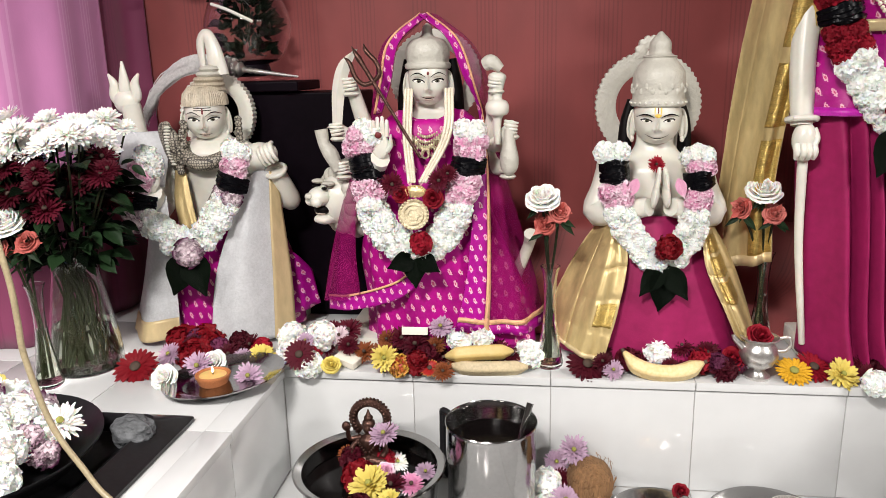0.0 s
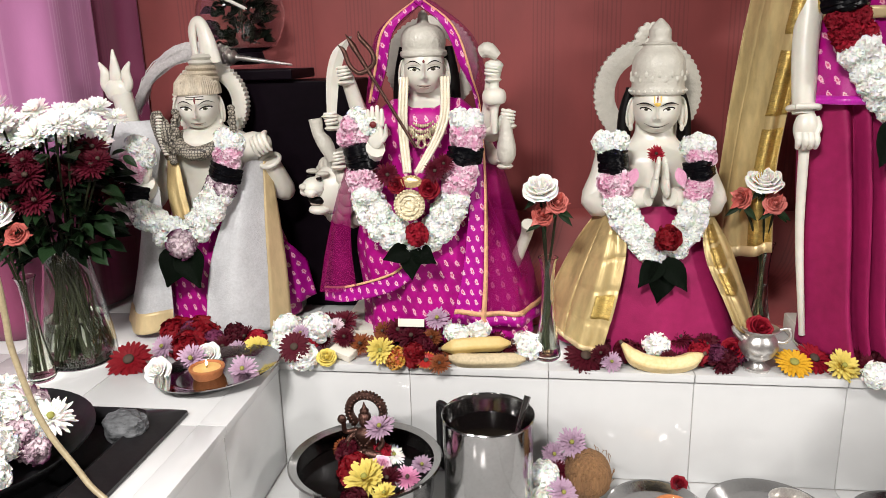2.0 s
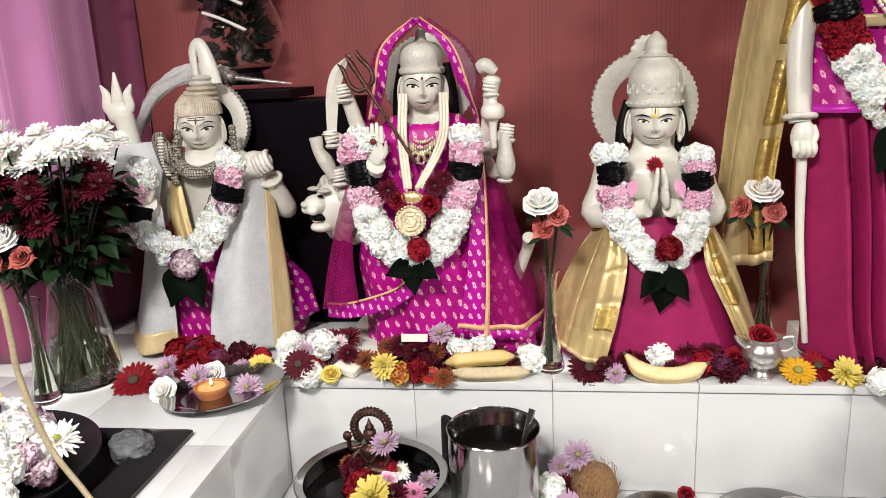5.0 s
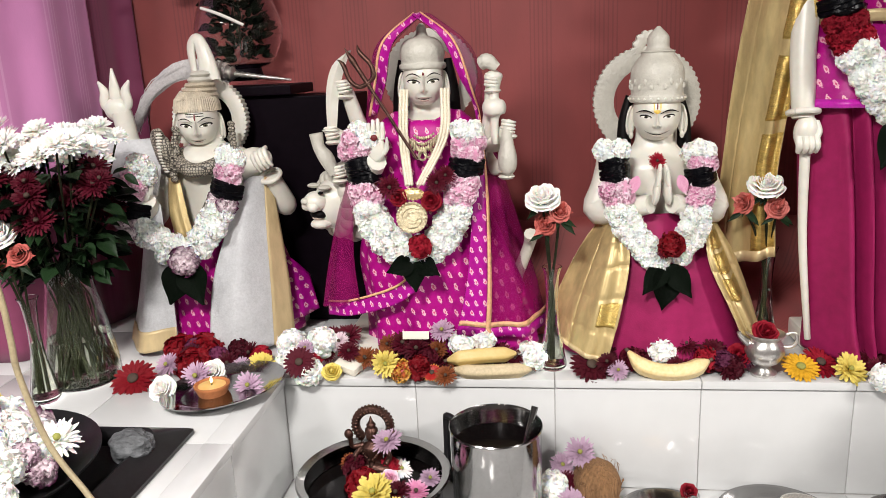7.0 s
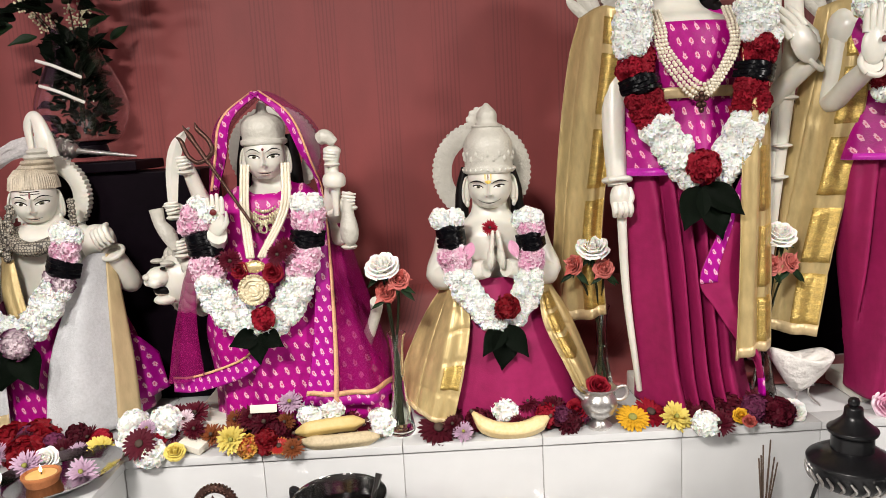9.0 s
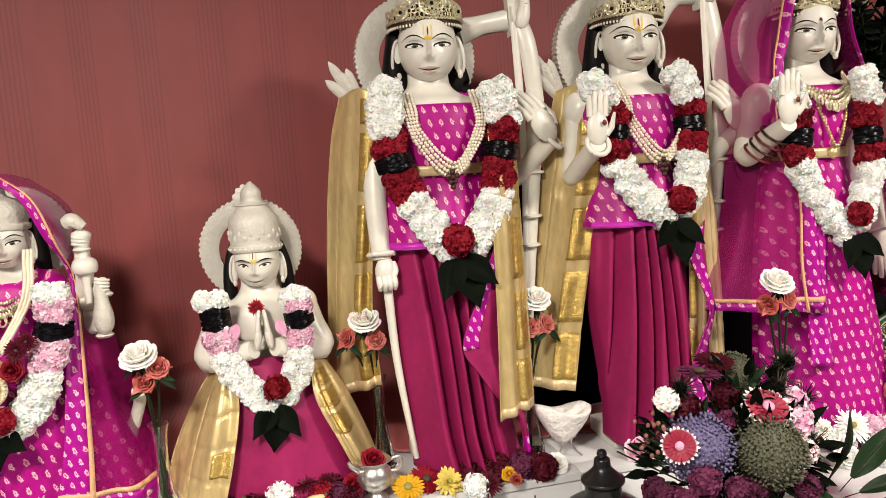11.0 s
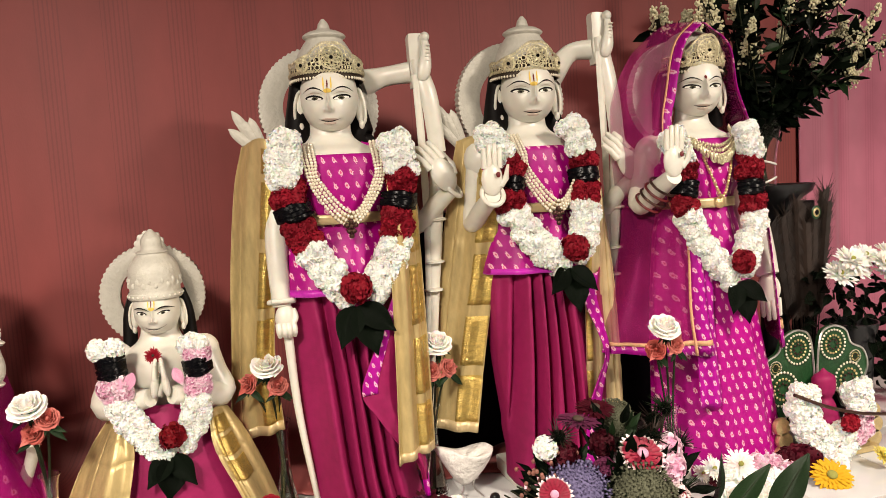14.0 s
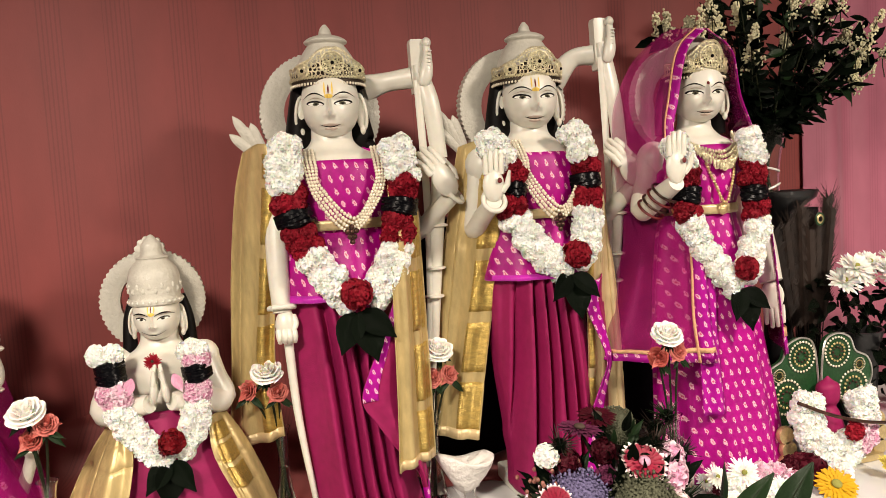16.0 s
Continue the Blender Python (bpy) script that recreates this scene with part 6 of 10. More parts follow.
for s in (-1, 1):
    tube(bm, [(DX + s * 0.048, DY + 0.01, 1.58), (DX + s * 0.055, DY + 0.01, 1.52), (DX + s * 0.062, DY + 0.005, 1.46)], [0.012, 0.018, 0.016], 10, M_BLACK, 12)
    for k, (ex, ez, wx, wz) in enumerate(((0.140, 1.42, 0.165, 1.53), (0.148, 1.39, 0.200, 1.432), (0.140, 1.345, 0.192, 1.345))):
        sh, el, wr = V((DX + s * 0.10, DY + 0.01, 1.42)), V((DX + s * ex, DY - 0.02, ez)), V((DX + s * wx * (1.02 if s < 0 else 0.93), DY - 0.06, wz))
        tube(bm, [sh, el, wr], [0.024, 0.020, 0.014], 10, M_PLAIN, 12)
        lathe(bm, [(0.014, -0.005), (0.019, 0), (0.014, 0.005)], wr - V((0, 0, 0.022)), 12, M_PLAIN)
        fist(bm, wr, (0.15 * s, 0, 1), (0, -1, 0), 0.047)
# held things on the sword side
sx = DX - 0.195
Q = spline([(sx - 0.008, 1.44, 0.011), (sx + 0.0, 1.52, 0.015), (sx + 0.018, 1.575, 0.015), (sx + 0.045, 1.605, 0.003)], 16)
rows = [[(a[0] - a[2], DY - 0.066, a[1]), (a[0], DY - 0.074, a[1]), (a[0] + a[2], DY - 0.066, a[1]), (a[0], DY - 0.058, a[1])] for a in Q]
add_grid(bm, np.array(rows), True, M_PLAIN, True)
lathe(bm, [(0.008, -0.006), (0.020, 0), (0.008, 0.006)], (sx - 0.012, DY - 0.066, 1.437), 12, M_PLAIN)
tube(bm, [(sx - 0.045, DY - 0.07, 1.432), (sx - 0.04, DY - 0.07, 1.40), (sx - 0.025, DY - 0.07, 1.375), (sx - 0.01, DY - 0.07, 1.34)], [0.016, 0.014, 0.018, 0.012], 10, M_CARVED, 14)
# on the other side: lotus, mace, bell and shell
wx = DX + 0.16
lathe(bm, [(0.008, -0.10), (0.010, -0.045), (0.023, -0.035), (0.026, -0.02), (0.021, -0.008), (0.010, 0.0), (0.016, 0.03), (0.02, 0.045), (0.008, 0.055)], (wx - 0.004, DY - 0.062, 1.495), 16, M_PLAIN, 1, 1, 26)
tube(bm, [(wx - 0.03, DY - 0.065, 1.565), (wx - 0.015, DY - 0.07, 1.57), (wx + 0.005, DY - 0.07, 1.555)], [0.014, 0.016, 0.010], 10, M_CARVED, 10)
lathe(bm, [(0.006, -0.06), (0.018, -0.045), (0.021, -0.02), (0.014, 0.015), (0.009, 0.06)], (wx + 0.022, DY - 0.07, 1.385), 14, M_CARVED, 1, 1, 20)
# blessing hand
sh, el, wr = V((DX - 0.10, DY - 0.01, 1.42)), V((DX - 0.125, DY - 0.08, 1.345)), V((DX - 0.092, DY - 0.135, 1.375))
tube(bm, [sh, el, wr], [0.034, 0.03, 0.022], 10, M_PLAIN, 14)
hand(bm, wr, (0.03, 0, 1), (0, -1, 0.05), 0.088, M_PLAIN, 0.03, 0.03, 1)
ellipsoid(bm, wr + V((0.0, -0.014, 0.05)), (0.008, 0.004, 0.007), M_RED, 8, 6)
# the lion's head beside the skirt
lx, lz, ly = -0.262, 1.262, 1.665
f = V((-0.72, -0.69, 0))
g2 = V((0.69, -0.72, 0))
L0 = V((lx, ly, lz))
ellipsoid(bm, L0 - f * 0.025, (0.055, 0.055, 0.062), M_PLAIN, 18, 12)
for k in range(16):
    a = 2 * math.pi * k / 16
    for rr, back in ((0.062, 0.02), (0.078, 0.06)):
        ellipsoid(bm, L0 - f * back + g2 * rr * math.cos(a + back * 9) + V((0, 0, rr * math.sin(a + back * 9))), (0.019, 0.019, 0.022), M_CARVED, 9, 7)
ellipsoid(bm, L0 + f * 0.030 + V((0, 0, 0.012)), (0.030, 0.030, 0.024), M_PLAIN, 14, 10)
ellipsoid(bm, L0 + f * 0.058 + V((0, 0, 0.016)), (0.011, 0.011, 0.008), M_CARVED, 10, 6)
ellipsoid(bm, L0 + f * 0.022 + V((0, 0, -0.018)), (0.024, 0.024, 0.013), M_BLACK, 12, 8)
ellipsoid(bm, L0 + f * 0.026 + V((0, 0, -0.026)), (0.017, 0.017, 0.006), M_LIP, 12, 6)
ellipsoid(bm, L0 + f * 0.020 + V((0, 0, -0.042)), (0.027, 0.027, 0.013), M_PLAIN, 14, 8)
for s in (-1, 1):
    ellipsoid(bm, L0 + f * 0.046 + g2 * s * 0.014 + V((0, 0, 0.002)), (0.015, 0.015, 0.012), M_PLAIN, 10, 8)
    ellipsoid(bm, L0 + f * 0.030 + g2 * s * 0.024 + V((0, 0, 0.034)), (0.007, 0.007, 0.0035), M_BLACK, 8, 6)
    ellipsoid(bm, L0 + f * 0.020 + g2 * s * 0.026 + V((0, 0, 0.045)), (0.016, 0.014, 0.006), M_CARVED, 10, 6)
    ellipsoid(bm, L0 - f * 0.02 + g2 * s * 0.046 + V((0, 0, 0.052)), (0.012, 0.010, 0.014), M_CARVED, 8, 6)
tube(bm, [(0.16, DY, 1.05), (0.20, DY - 0.02, 1.15), (0.208, DY - 0.05, 1.19)], [0.016, 0.013, 0.016], 10, M_CARVED, 12)
solo("statue", bm, STONE, (DX, DY, LEDGE), "white marble many-armed goddess seated on a lion", "statue", "marble statues")

t = thing("sari", (DX, DY, LEDGE), "magenta silk sari with woven pink specks", "sari", "statue garments")
P = scoop(patch(ring_rows([(1.478, DX, DY - 0.01, 0.048, 0.046), (1.462, DX, DY - 0.01, 0.085, 0.058), (1.42, DX, DY - 0.01, 0.118, 0.075), (1.34, DX, DY - 0.008, 0.112, 0.085), (1.27, DX, DY - 0.01, 0.125, 0.095), (1.15, DX + 0.004, DY - 0.01, 0.172, 0.105),
                     (1.03, DX + 0.032, DY - 0.008, 0.192, 0.112), (0.925, DX + 0.040, DY - 0.005, 0.202, 0.116)]), 120, 50, 11, 0.006, closed=True, seed=17, grow=0.9), DY, 0.03)
bm = bmesh.new()
add_grid(bm, P, True)
part("cloth", bm, magenta, t, thick=0.002)
y = DY
# the crossing edge over the lap
Q = patch([[(-0.268, y - 0.065, 1.040), (-0.20, y - 0.105, 1.055), (-0.10, y - 0.128, 1.09), (-0.055, y - 0.125, 1.12)], [(-0.268, y - 0.07, 1.008), (-0.20, y - 0.112, 1.02), (-0.10, y - 0.132, 1.05), (-0.05, y - 0.13, 1.08)]], 40, 8)
bm = bmesh.new()
add_grid(bm, Q)
part("border", bm, magenta_border, t, "crossing magenta border", thick=0.0015)
bm = bmesh.new()
add_grid(bm, Q[:2] + np.array((0, -0.003, 0.003)))
part("trim", bm, peach_trim, t, "narrow gold braid", thick=0.002)

vt = thing("veil", (DX, DY, 1.0), "sheer magenta net veil over crown and shoulders", "veil", "statue veils")
veil_side([[(DX + 0.012, y - 0.078, 1.668), (DX - 0.02, y - 0.03, 1.675), (DX - 0.03, y + 0.09, 1.665)],
           [(DX - 0.052, y - 0.075, 1.615), (DX - 0.095, y - 0.045, 1.615), (DX - 0.10, y + 0.10, 1.60)],
           [(DX - 0.076, y - 0.065, 1.53), (DX - 0.12, y - 0.04, 1.525), (DX - 0.13, y + 0.10, 1.50)],
           [(DX - 0.115, y - 0.05, 1.43), (DX - 0.145, y - 0.02, 1.42), (DX - 0.17, y + 0.09, 1.40)],
           [(DX - 0.155, y - 0.085, 1.31), (DX - 0.19, y - 0.06, 1.30), (DX - 0.21, y + 0.06, 1.28)],
           [(DX - 0.165, y - 0.105, 1.17), (DX - 0.23, y - 0.07, 1.15), (DX - 0.25, y + 0.05, 1.14)],
           [(DX - 0.155, y - 0.120, 1.055), (DX - 0.25, y - 0.08, 1.03), (DX - 0.28, y + 0.05, 1.02)]], 30, 60, 3, 0.005, 61, veil_net, "left", 8, vt, False, upto=0.46)
veil_side([[(DX + 0.03, y + 0.09, 1.665), (DX + 0.02, y - 0.03, 1.675), (DX - 0.010, y - 0.080, 1.670)],
           [(DX + 0.10, y + 0.10, 1.60), (DX + 0.092, y - 0.045, 1.615), (DX + 0.050, y - 0.075, 1.62)],
           [(DX + 0.13, y + 0.10, 1.50), (DX + 0.122, y - 0.04, 1.525), (DX + 0.083, y - 0.065, 1.54)],
           [(DX + 0.14, y + 0.09, 1.40), (DX + 0.125, y - 0.0, 1.43), (DX + 0.115, y - 0.03, 1.45)],
           [(DX + 0.185, y + 0.06, 1.25), (DX + 0.165, y - 0.05, 1.27), (DX + 0.105, y - 0.105, 1.28)],
           [(DX + 0.235, y + 0.05, 1.08), (DX + 0.19, y - 0.09, 1.09), (DX + 0.088, y - 0.135, 1.10)],
           [(DX + 0.265, y + 0.05, 0.95), (DX + 0.205, y - 0.10, 0.965), (DX + 0.062, y - 0.142, 0.985)]], 30, 60, 3, 0.005, 62, veil_net, "right", 7, vt, True)
tr = thing("trident", (-0.035, 1.56, 1.40), "dark copper trident resting against the shoulder", "trident")
bm = bmesh.new()
a, b = V((-0.028, DY - 0.13, 1.375)), V((-0.128, DY - 0.11, 1.535))
tube(bm, [a, b], 0.0035, 8)
d = (b - a).normalized()
side = V((0.85, 0, 0.53))
part("shaft", bm, copper, tr)
for s in (-1, 0, 1):
    bm = bmesh.new()
    if s:
        tube(bm, [b, b + side * s * 0.02 + d * 0.006, b + side * s * 0.028 + d * 0.03, b + side * s * 0.022 + d * 0.062, b + side * s * 0.026 + d * 0.078], [0.005, 0.005, 0.005, 0.005, 0.001], 8, 0, 16)
    else:
        tube(bm, [b - d * 0.01, b + d * 0.04, b + d * 0.06, b + d * 0.088], [0.005, 0.005, 0.007, 0.001], 8)
    part("prong", bm, copper, tr)
# long seed-pearl ropes with a medallion
nt_ = thing("medallion_necklace", (-0.04, DY - 0.13, 1.25), "cream bead rope necklace with a round gilt medallion", "necklace")
for s, x0, x1 in ((-1, -0.068, -0.052), (1, 0.036, -0.015)):
    bm = bmesh.new()
    for st in range(3):
        line = spline([(x0 + st * 0.007 * -s, DY - 0.060, 1.515), (x0 + st * 0.007 * -s + s * -0.002, DY - 0.105, 1.42), (x1 + st * 0.006 * -s, DY - 0.145, 1.325)], 60)
        for p in line:
            ellipsoid(bm, p, (0.0040, 0.0040, 0.0040), 0, 6, 4)
    part("bead_rope", bm, pearl, nt_)
bm = bmesh.new()
lathe(bm, [(0.0, -0.006), (0.026, -0.006), (0.033, -0.002), (0.033, 0.003), (0.028, 0.002), (0.0, 0.005)], (0, 0, 0), 32)
for i in range(26):
    q = 2 * math.pi * i / 26
    ellipsoid(bm, (0.031 * math.cos(q), 0.031 * math.sin(q), 0.004), (0.0035, 0.0035, 0.003), 0, 6, 4)
for rr in (0.012, 0.021):
    tube(bm, [(rr * math.cos(2 * math.pi * i / 20), rr * math.sin(2 * math.pi * i / 20), 0.006) for i in range(21)], 0.0016, 5)
bm.transform(Matrix.Translation((-0.040, DY - 0.165, 1.257)) @ pose(0, 0, 0, 80))
part("medallion", bm, pale_gilt, nt_, "chased round gilt medallion")
bm = bmesh.new()
lathe(bm, [(0.0, -0.004), (0.020, -0.004), (0.024, 0), (0.018, 0.004), (0.0, 0.005)], (0, 0, 0), 24, 0, 1.0, 0.55)
for i in range(16):
    q = 2 * math.pi * i / 16
    ellipsoid(bm, (0.021 * math.cos(q), 0.0115 * math.sin(q), 0.004), (0.003, 0.003, 0.003), 0, 6, 4)
bm.transform(Matrix.Translation((-0.036, DY - 0.158, 1.306)) @ pose(0, 0, 0, 80))
part("clasp_plate", bm, gold_leaf, nt_, "oval gilt plate")


def collar(x, y, z, w, label, rows=3, r=0.0045, drop=0.05):
    """A gilt collar of linked drops."""
    t = thing("gold_collar", (x, y, z), label, "necklace", "gold collars")
    for k in range(rows):
        line = spline([(x - w, y + 0.035, z), (x - w * 0.75, y - 0.005 * k, z - drop * 0.55 - 0.006 * k), (x, y - 0.020 - 0.006 * k, z - drop - 0.012 * k), (x + w * 0.75, y - 0.005 * k, z - drop * 0.55 - 0.006 * k), (x + w, y + 0.035, z)], 34)
        bm = bmesh.new()
        for i, p in enumerate(line):
            ellipsoid(bm, p, (r * 0.8, r * 0.8, r * (1.2 if k < rows - 1 else 2.2)), 0, 7, 5)
        part("linked_strand", bm, antique_gold, t)
    for i in range(7):
        a = -1 + i / 3
        c = V((x + a * w * 0.72, y - 0.036 + 0.03 * a * a, z - drop - 0.035 + 0.045 * a * a))
        bm = bmesh.new()
        tube(bm, [c + V((0.008 * math.cos(q), -0.001, 0.010 * math.sin(q))) for q in [2 * math.pi * j / 12 for j in range(13)]], 0.0024, 6)
        part("drop", bm, antique_gold, t)
    return t


collar(DX + 0.002, DY - 0.070, 1.455, 0.052, "gilt collar with seed drops", 3, 0.0036, 0.04)
collar(SX + 0.004, SY - 0.075, 1.785, 0.078, "broad gilt collar with looped drops", 4, 0.0046, 0.046)
necklace("chain_necklace", [(SX - 0.035, SY - 0.088, 1.72), (SX - 0.02, SY - 0.10, 1.67), (SX + 0.008, SY - 0.105, 1.615), (SX + 0.035, SY - 0.10, 1.67), (SX + 0.05, SY - 0.088, 1.72)], 1, 0.0042, "gilt bead chain with a clasp", [gold_leaf], pendant=False, group="gold collars")
bt = thing("bangles", (SX - 0.15, SY - 0.10, 1.65), "stack of thin dark red bangles on the wrist", "bangles")
for k in range(4):
    bm = bmesh.new()
    c, dd = V((SX - 0.156, SY - 0.098, 1.648)) + V((-0.006, 0.012, -0.013)) * k, V((0.3, -0.6, 0.75)).normalized()
    u = dd.orthogonal().normalized()
    w2 = dd.cross(u)
    tube(bm, [c + (u * math.cos(q) + w2 * math.sin(q)) * 0.034 for q in [2 * math.pi * j / 20 for j in range(21)]], 0.0032, 6)
    part("bangle", bm, red_paint if k % 2 else copper, bt)

# ash-white seated figure with a serpent
GX, GY = -0.575, 1.77
bm = bmesh.new()
box(bm, (GX - 0.19, GY - 0.08, z0), (GX + 0.17, GY + 0.16, z0 + 0.04), M_PLAIN, 0.008)
lathe(bm, [(0.11, 0.04), (0.11, 0.2), (0.095, 0.32), (0.09, 0.38), (0.112, 0.455), (0.095, 0.485), (0.045, 0.505), (0.038, 0.53), (0.038, 0.57)], (GX - 0.012, GY, z0), 28, M_PLAIN, 1.0, 0.64, 40)
head(bm, (GX - 0.020, GY - 0.022, 1.458), 0.054, 0.068, 0.058, 18, 5, "bars")
lathe(bm, [(0.0535, 0.0), (0.0535, 0.010), (0.050, 0.026), (0.040, 0.042), (0.02, 0.05)], (GX - 0.020, GY - 0.016, 1.484), 26, M_HAIR, 1, 1.2, 20)
for k in range(33):
    a = radians(180 + 5.6 * k)
    tube(bm, [(GX - 0.020 + 0.054 * math.cos(a), GY - 0.016 + 0.065 * math.sin(a), 1.484), (GX - 0.020 + 0.050 * math.cos(a), GY - 0.016 + 0.060 * math.sin(a), 1.512), (GX - 0.020 + 0.036 * math.cos(a), GY - 0.016 + 0.043 * math.sin(a), 1.53)], 0.0018, 5, M_HAIR)
for k in range(5):
    lathe(bm, [(0.010, -0.009), (0.043 - 0.005 * k, -0.006), (0.047 - 0.005 * k, 0), (0.043 - 0.005 * k, 0.006), (0.010, 0.009)], (GX - 0.016 + 0.003 * k, GY - 0.008, 1.520 + 0.0125 * k), 22, M_HAIR if k < 3 else M_CARVED, 1, 1.05)
tube(bm, [(GX + 0.016, GY, 1.555), (GX + 0.010, GY, 1.60), (GX - 0.003, GY + 0.005, 1.642), (GX - 0.018, GY + 0.01, 1.652), (GX - 0.03, GY + 0.01, 1.63), (GX - 0.026, GY + 0.005, 1.575)], [0.026, 0.022, 0.016, 0.015, 0.014, 0.010], 12, M_PLAIN, 26, 0.6)
arch(bm, (GX - 0.022, 1.458), 0.094, 0.060, GY + 0.045, GY + 0.070, -48, 228, 56, 0.005, 220, M_PLAIN, 1.05)
# serpent: hood and coil
tube(bm, [(GX - 0.098, GY - 0.04, 1.33), (GX - 0.085, GY - 0.07, 1.355), (GX - 0.092, GY - 0.075, 1.40), (GX - 0.098, GY - 0.078, 1.43), (GX - 0.085, GY - 0.092, 1.447)], [0.016, 0.022, 0.026, 0.022, 0.006], 12, M_GREY, 24, 0.6)
for k in range(13):
    ellipsoid(bm, (GX - 0.088 - 0.006 * math.sin(k * 0.28), GY - 0.093 + 0.0012 * k, 1.436 - 0.0075 * k), (0.0085, 0.007, 0.0036), M_PLAIN, 8, 6)
tube(bm, [(GX - 0.07, GY - 0.03, 1.385), (GX - 0.055, GY - 0.075, 1.365), (GX - 0.01, GY - 0.09, 1.348), (GX + 0.035, GY - 0.075, 1.36), (GX + 0.055, GY - 0.03, 1.385)], [0.015, 0.017, 0.018, 0.017, 0.014], 12, M_GREY, 26)
for k in range(12):
    ellipsoid(bm, (GX - 0.062 + 0.004 * math.sin(k * 1.7), GY - 0.062 - 0.003 * k, 1.445 - 0.0105 * k), (0.010, 0.009, 0.008), M_GREY, 8, 6)
for k in range(8):
    ellipsoid(bm, (GX + 0.062, GY - 0.02, 1.45 - 0.012 * k), (0.010, 0.009, 0.008), M_GREY, 8, 6)
tube(bm, [(GX + 0.03, GY - 0.085, 1.31), (GX - 0.01, GY - 0.095, 1.24), (GX - 0.05, GY - 0.095, 1.17)], 0.004, 6, M_GREY, 10)
for s in (-1, 1):
    sh = V((GX - 0.012 + s * 0.115, GY, 1.345))
    ellipsoid(bm, sh, (0.045, 0.042, 0.045))
    if s < 0:
        el, wr = V((GX - 0.16, GY - 0.04, 1.235)), V((GX - 0.125, GY - 0.13, 1.285))
        tube(bm, [sh, el, wr], [0.038, 0.036, 0.024], 12, M_PLAIN, 16)
        hand(bm, wr, (-0.10, 0, 1), (0, -1, 0.05), 0.092, M_PLAIN, 0.05, 0.05, 1)
    else:
        el, wr = V((GX + 0.172, GY + 0.0, 1.245)), V((GX + 0.160, GY - 0.05, 1.325))
        tube(bm, [sh, el, wr], [0.032, 0.028, 0.021], 12, M_PLAIN, 16)
        bracelet(bm, wr, wr - el, 0.024)
        fist(bm, wr + V((-0.008, -0.01, 0.042)), (0.9, 0, 0.4), (0, -1, 0), 0.075)
# trident head in marble
tx, tz = -0.795, 1.49
tube(bm, [(tx + 0.03, GY - 0.02, 1.30), (tx + 0.01, GY - 0.03, tz)], 0.024, 12, M_PLAIN)
ellipsoid(bm, (tx, GY - 0.03, tz + 0.006), (0.033, 0.018, 0.030), M_PLAIN)
for s in (-1, 0, 1):
    tube(bm, [(tx, GY - 0.03, tz), (tx + s * 0.028, GY - 0.03, tz + 0.018), (tx + s * 0.027, GY - 0.03, tz + 0.048), (tx + s * 0.040, GY - 0.03, tz + (0.074 if s else 0.104))], [0.018, 0.014, 0.012 if s else 0.015, 0.003], 10, M_PLAIN, 16, 0.7)
solo("statue", bm, STONE, (GX, GY, LEDGE), "seated white marble ascetic figure with a grey serpent", "statue", "marble statues")

t = thing("robe", (GX, GY, LEDGE), "magenta specked cloth wrapped round the lap", "robe", "statue garments")
P = patch(ring_rows([(1.20, GX, GY, 0.12, 0.10), (1.1, GX, GY, 0.16, 0.118), (0.99, GX, GY, 0.176, 0.128), (0.912, GX, GY, 0.182, 0.130)]), 90, 26, 8, 0.006, closed=True, seed=23)
bm = bmesh.new()
add_grid(bm, P, True)
part("cloth", bm, magenta, t, thick=0.002)
for s in (-1, 1):
    Q = patch([[(GX + s * 0.15, GY - 0.02, 1.13), (GX + s * 0.18, GY, 1.10), (GX + s * 0.205, GY + 0.04, 1.05)], [(GX + s * 0.165, GY - 0.03, 0.95), (GX + s * 0.195, GY, 0.95), (GX + s * 0.225, GY + 0.04, 0.96)]], 14, 10, 2, 0.006, seed=s + 3)
    bm = bmesh.new()
    add_grid(bm, Q)
    part("side_fold", bm, magenta_border, t, thick=0.002)
y = GY
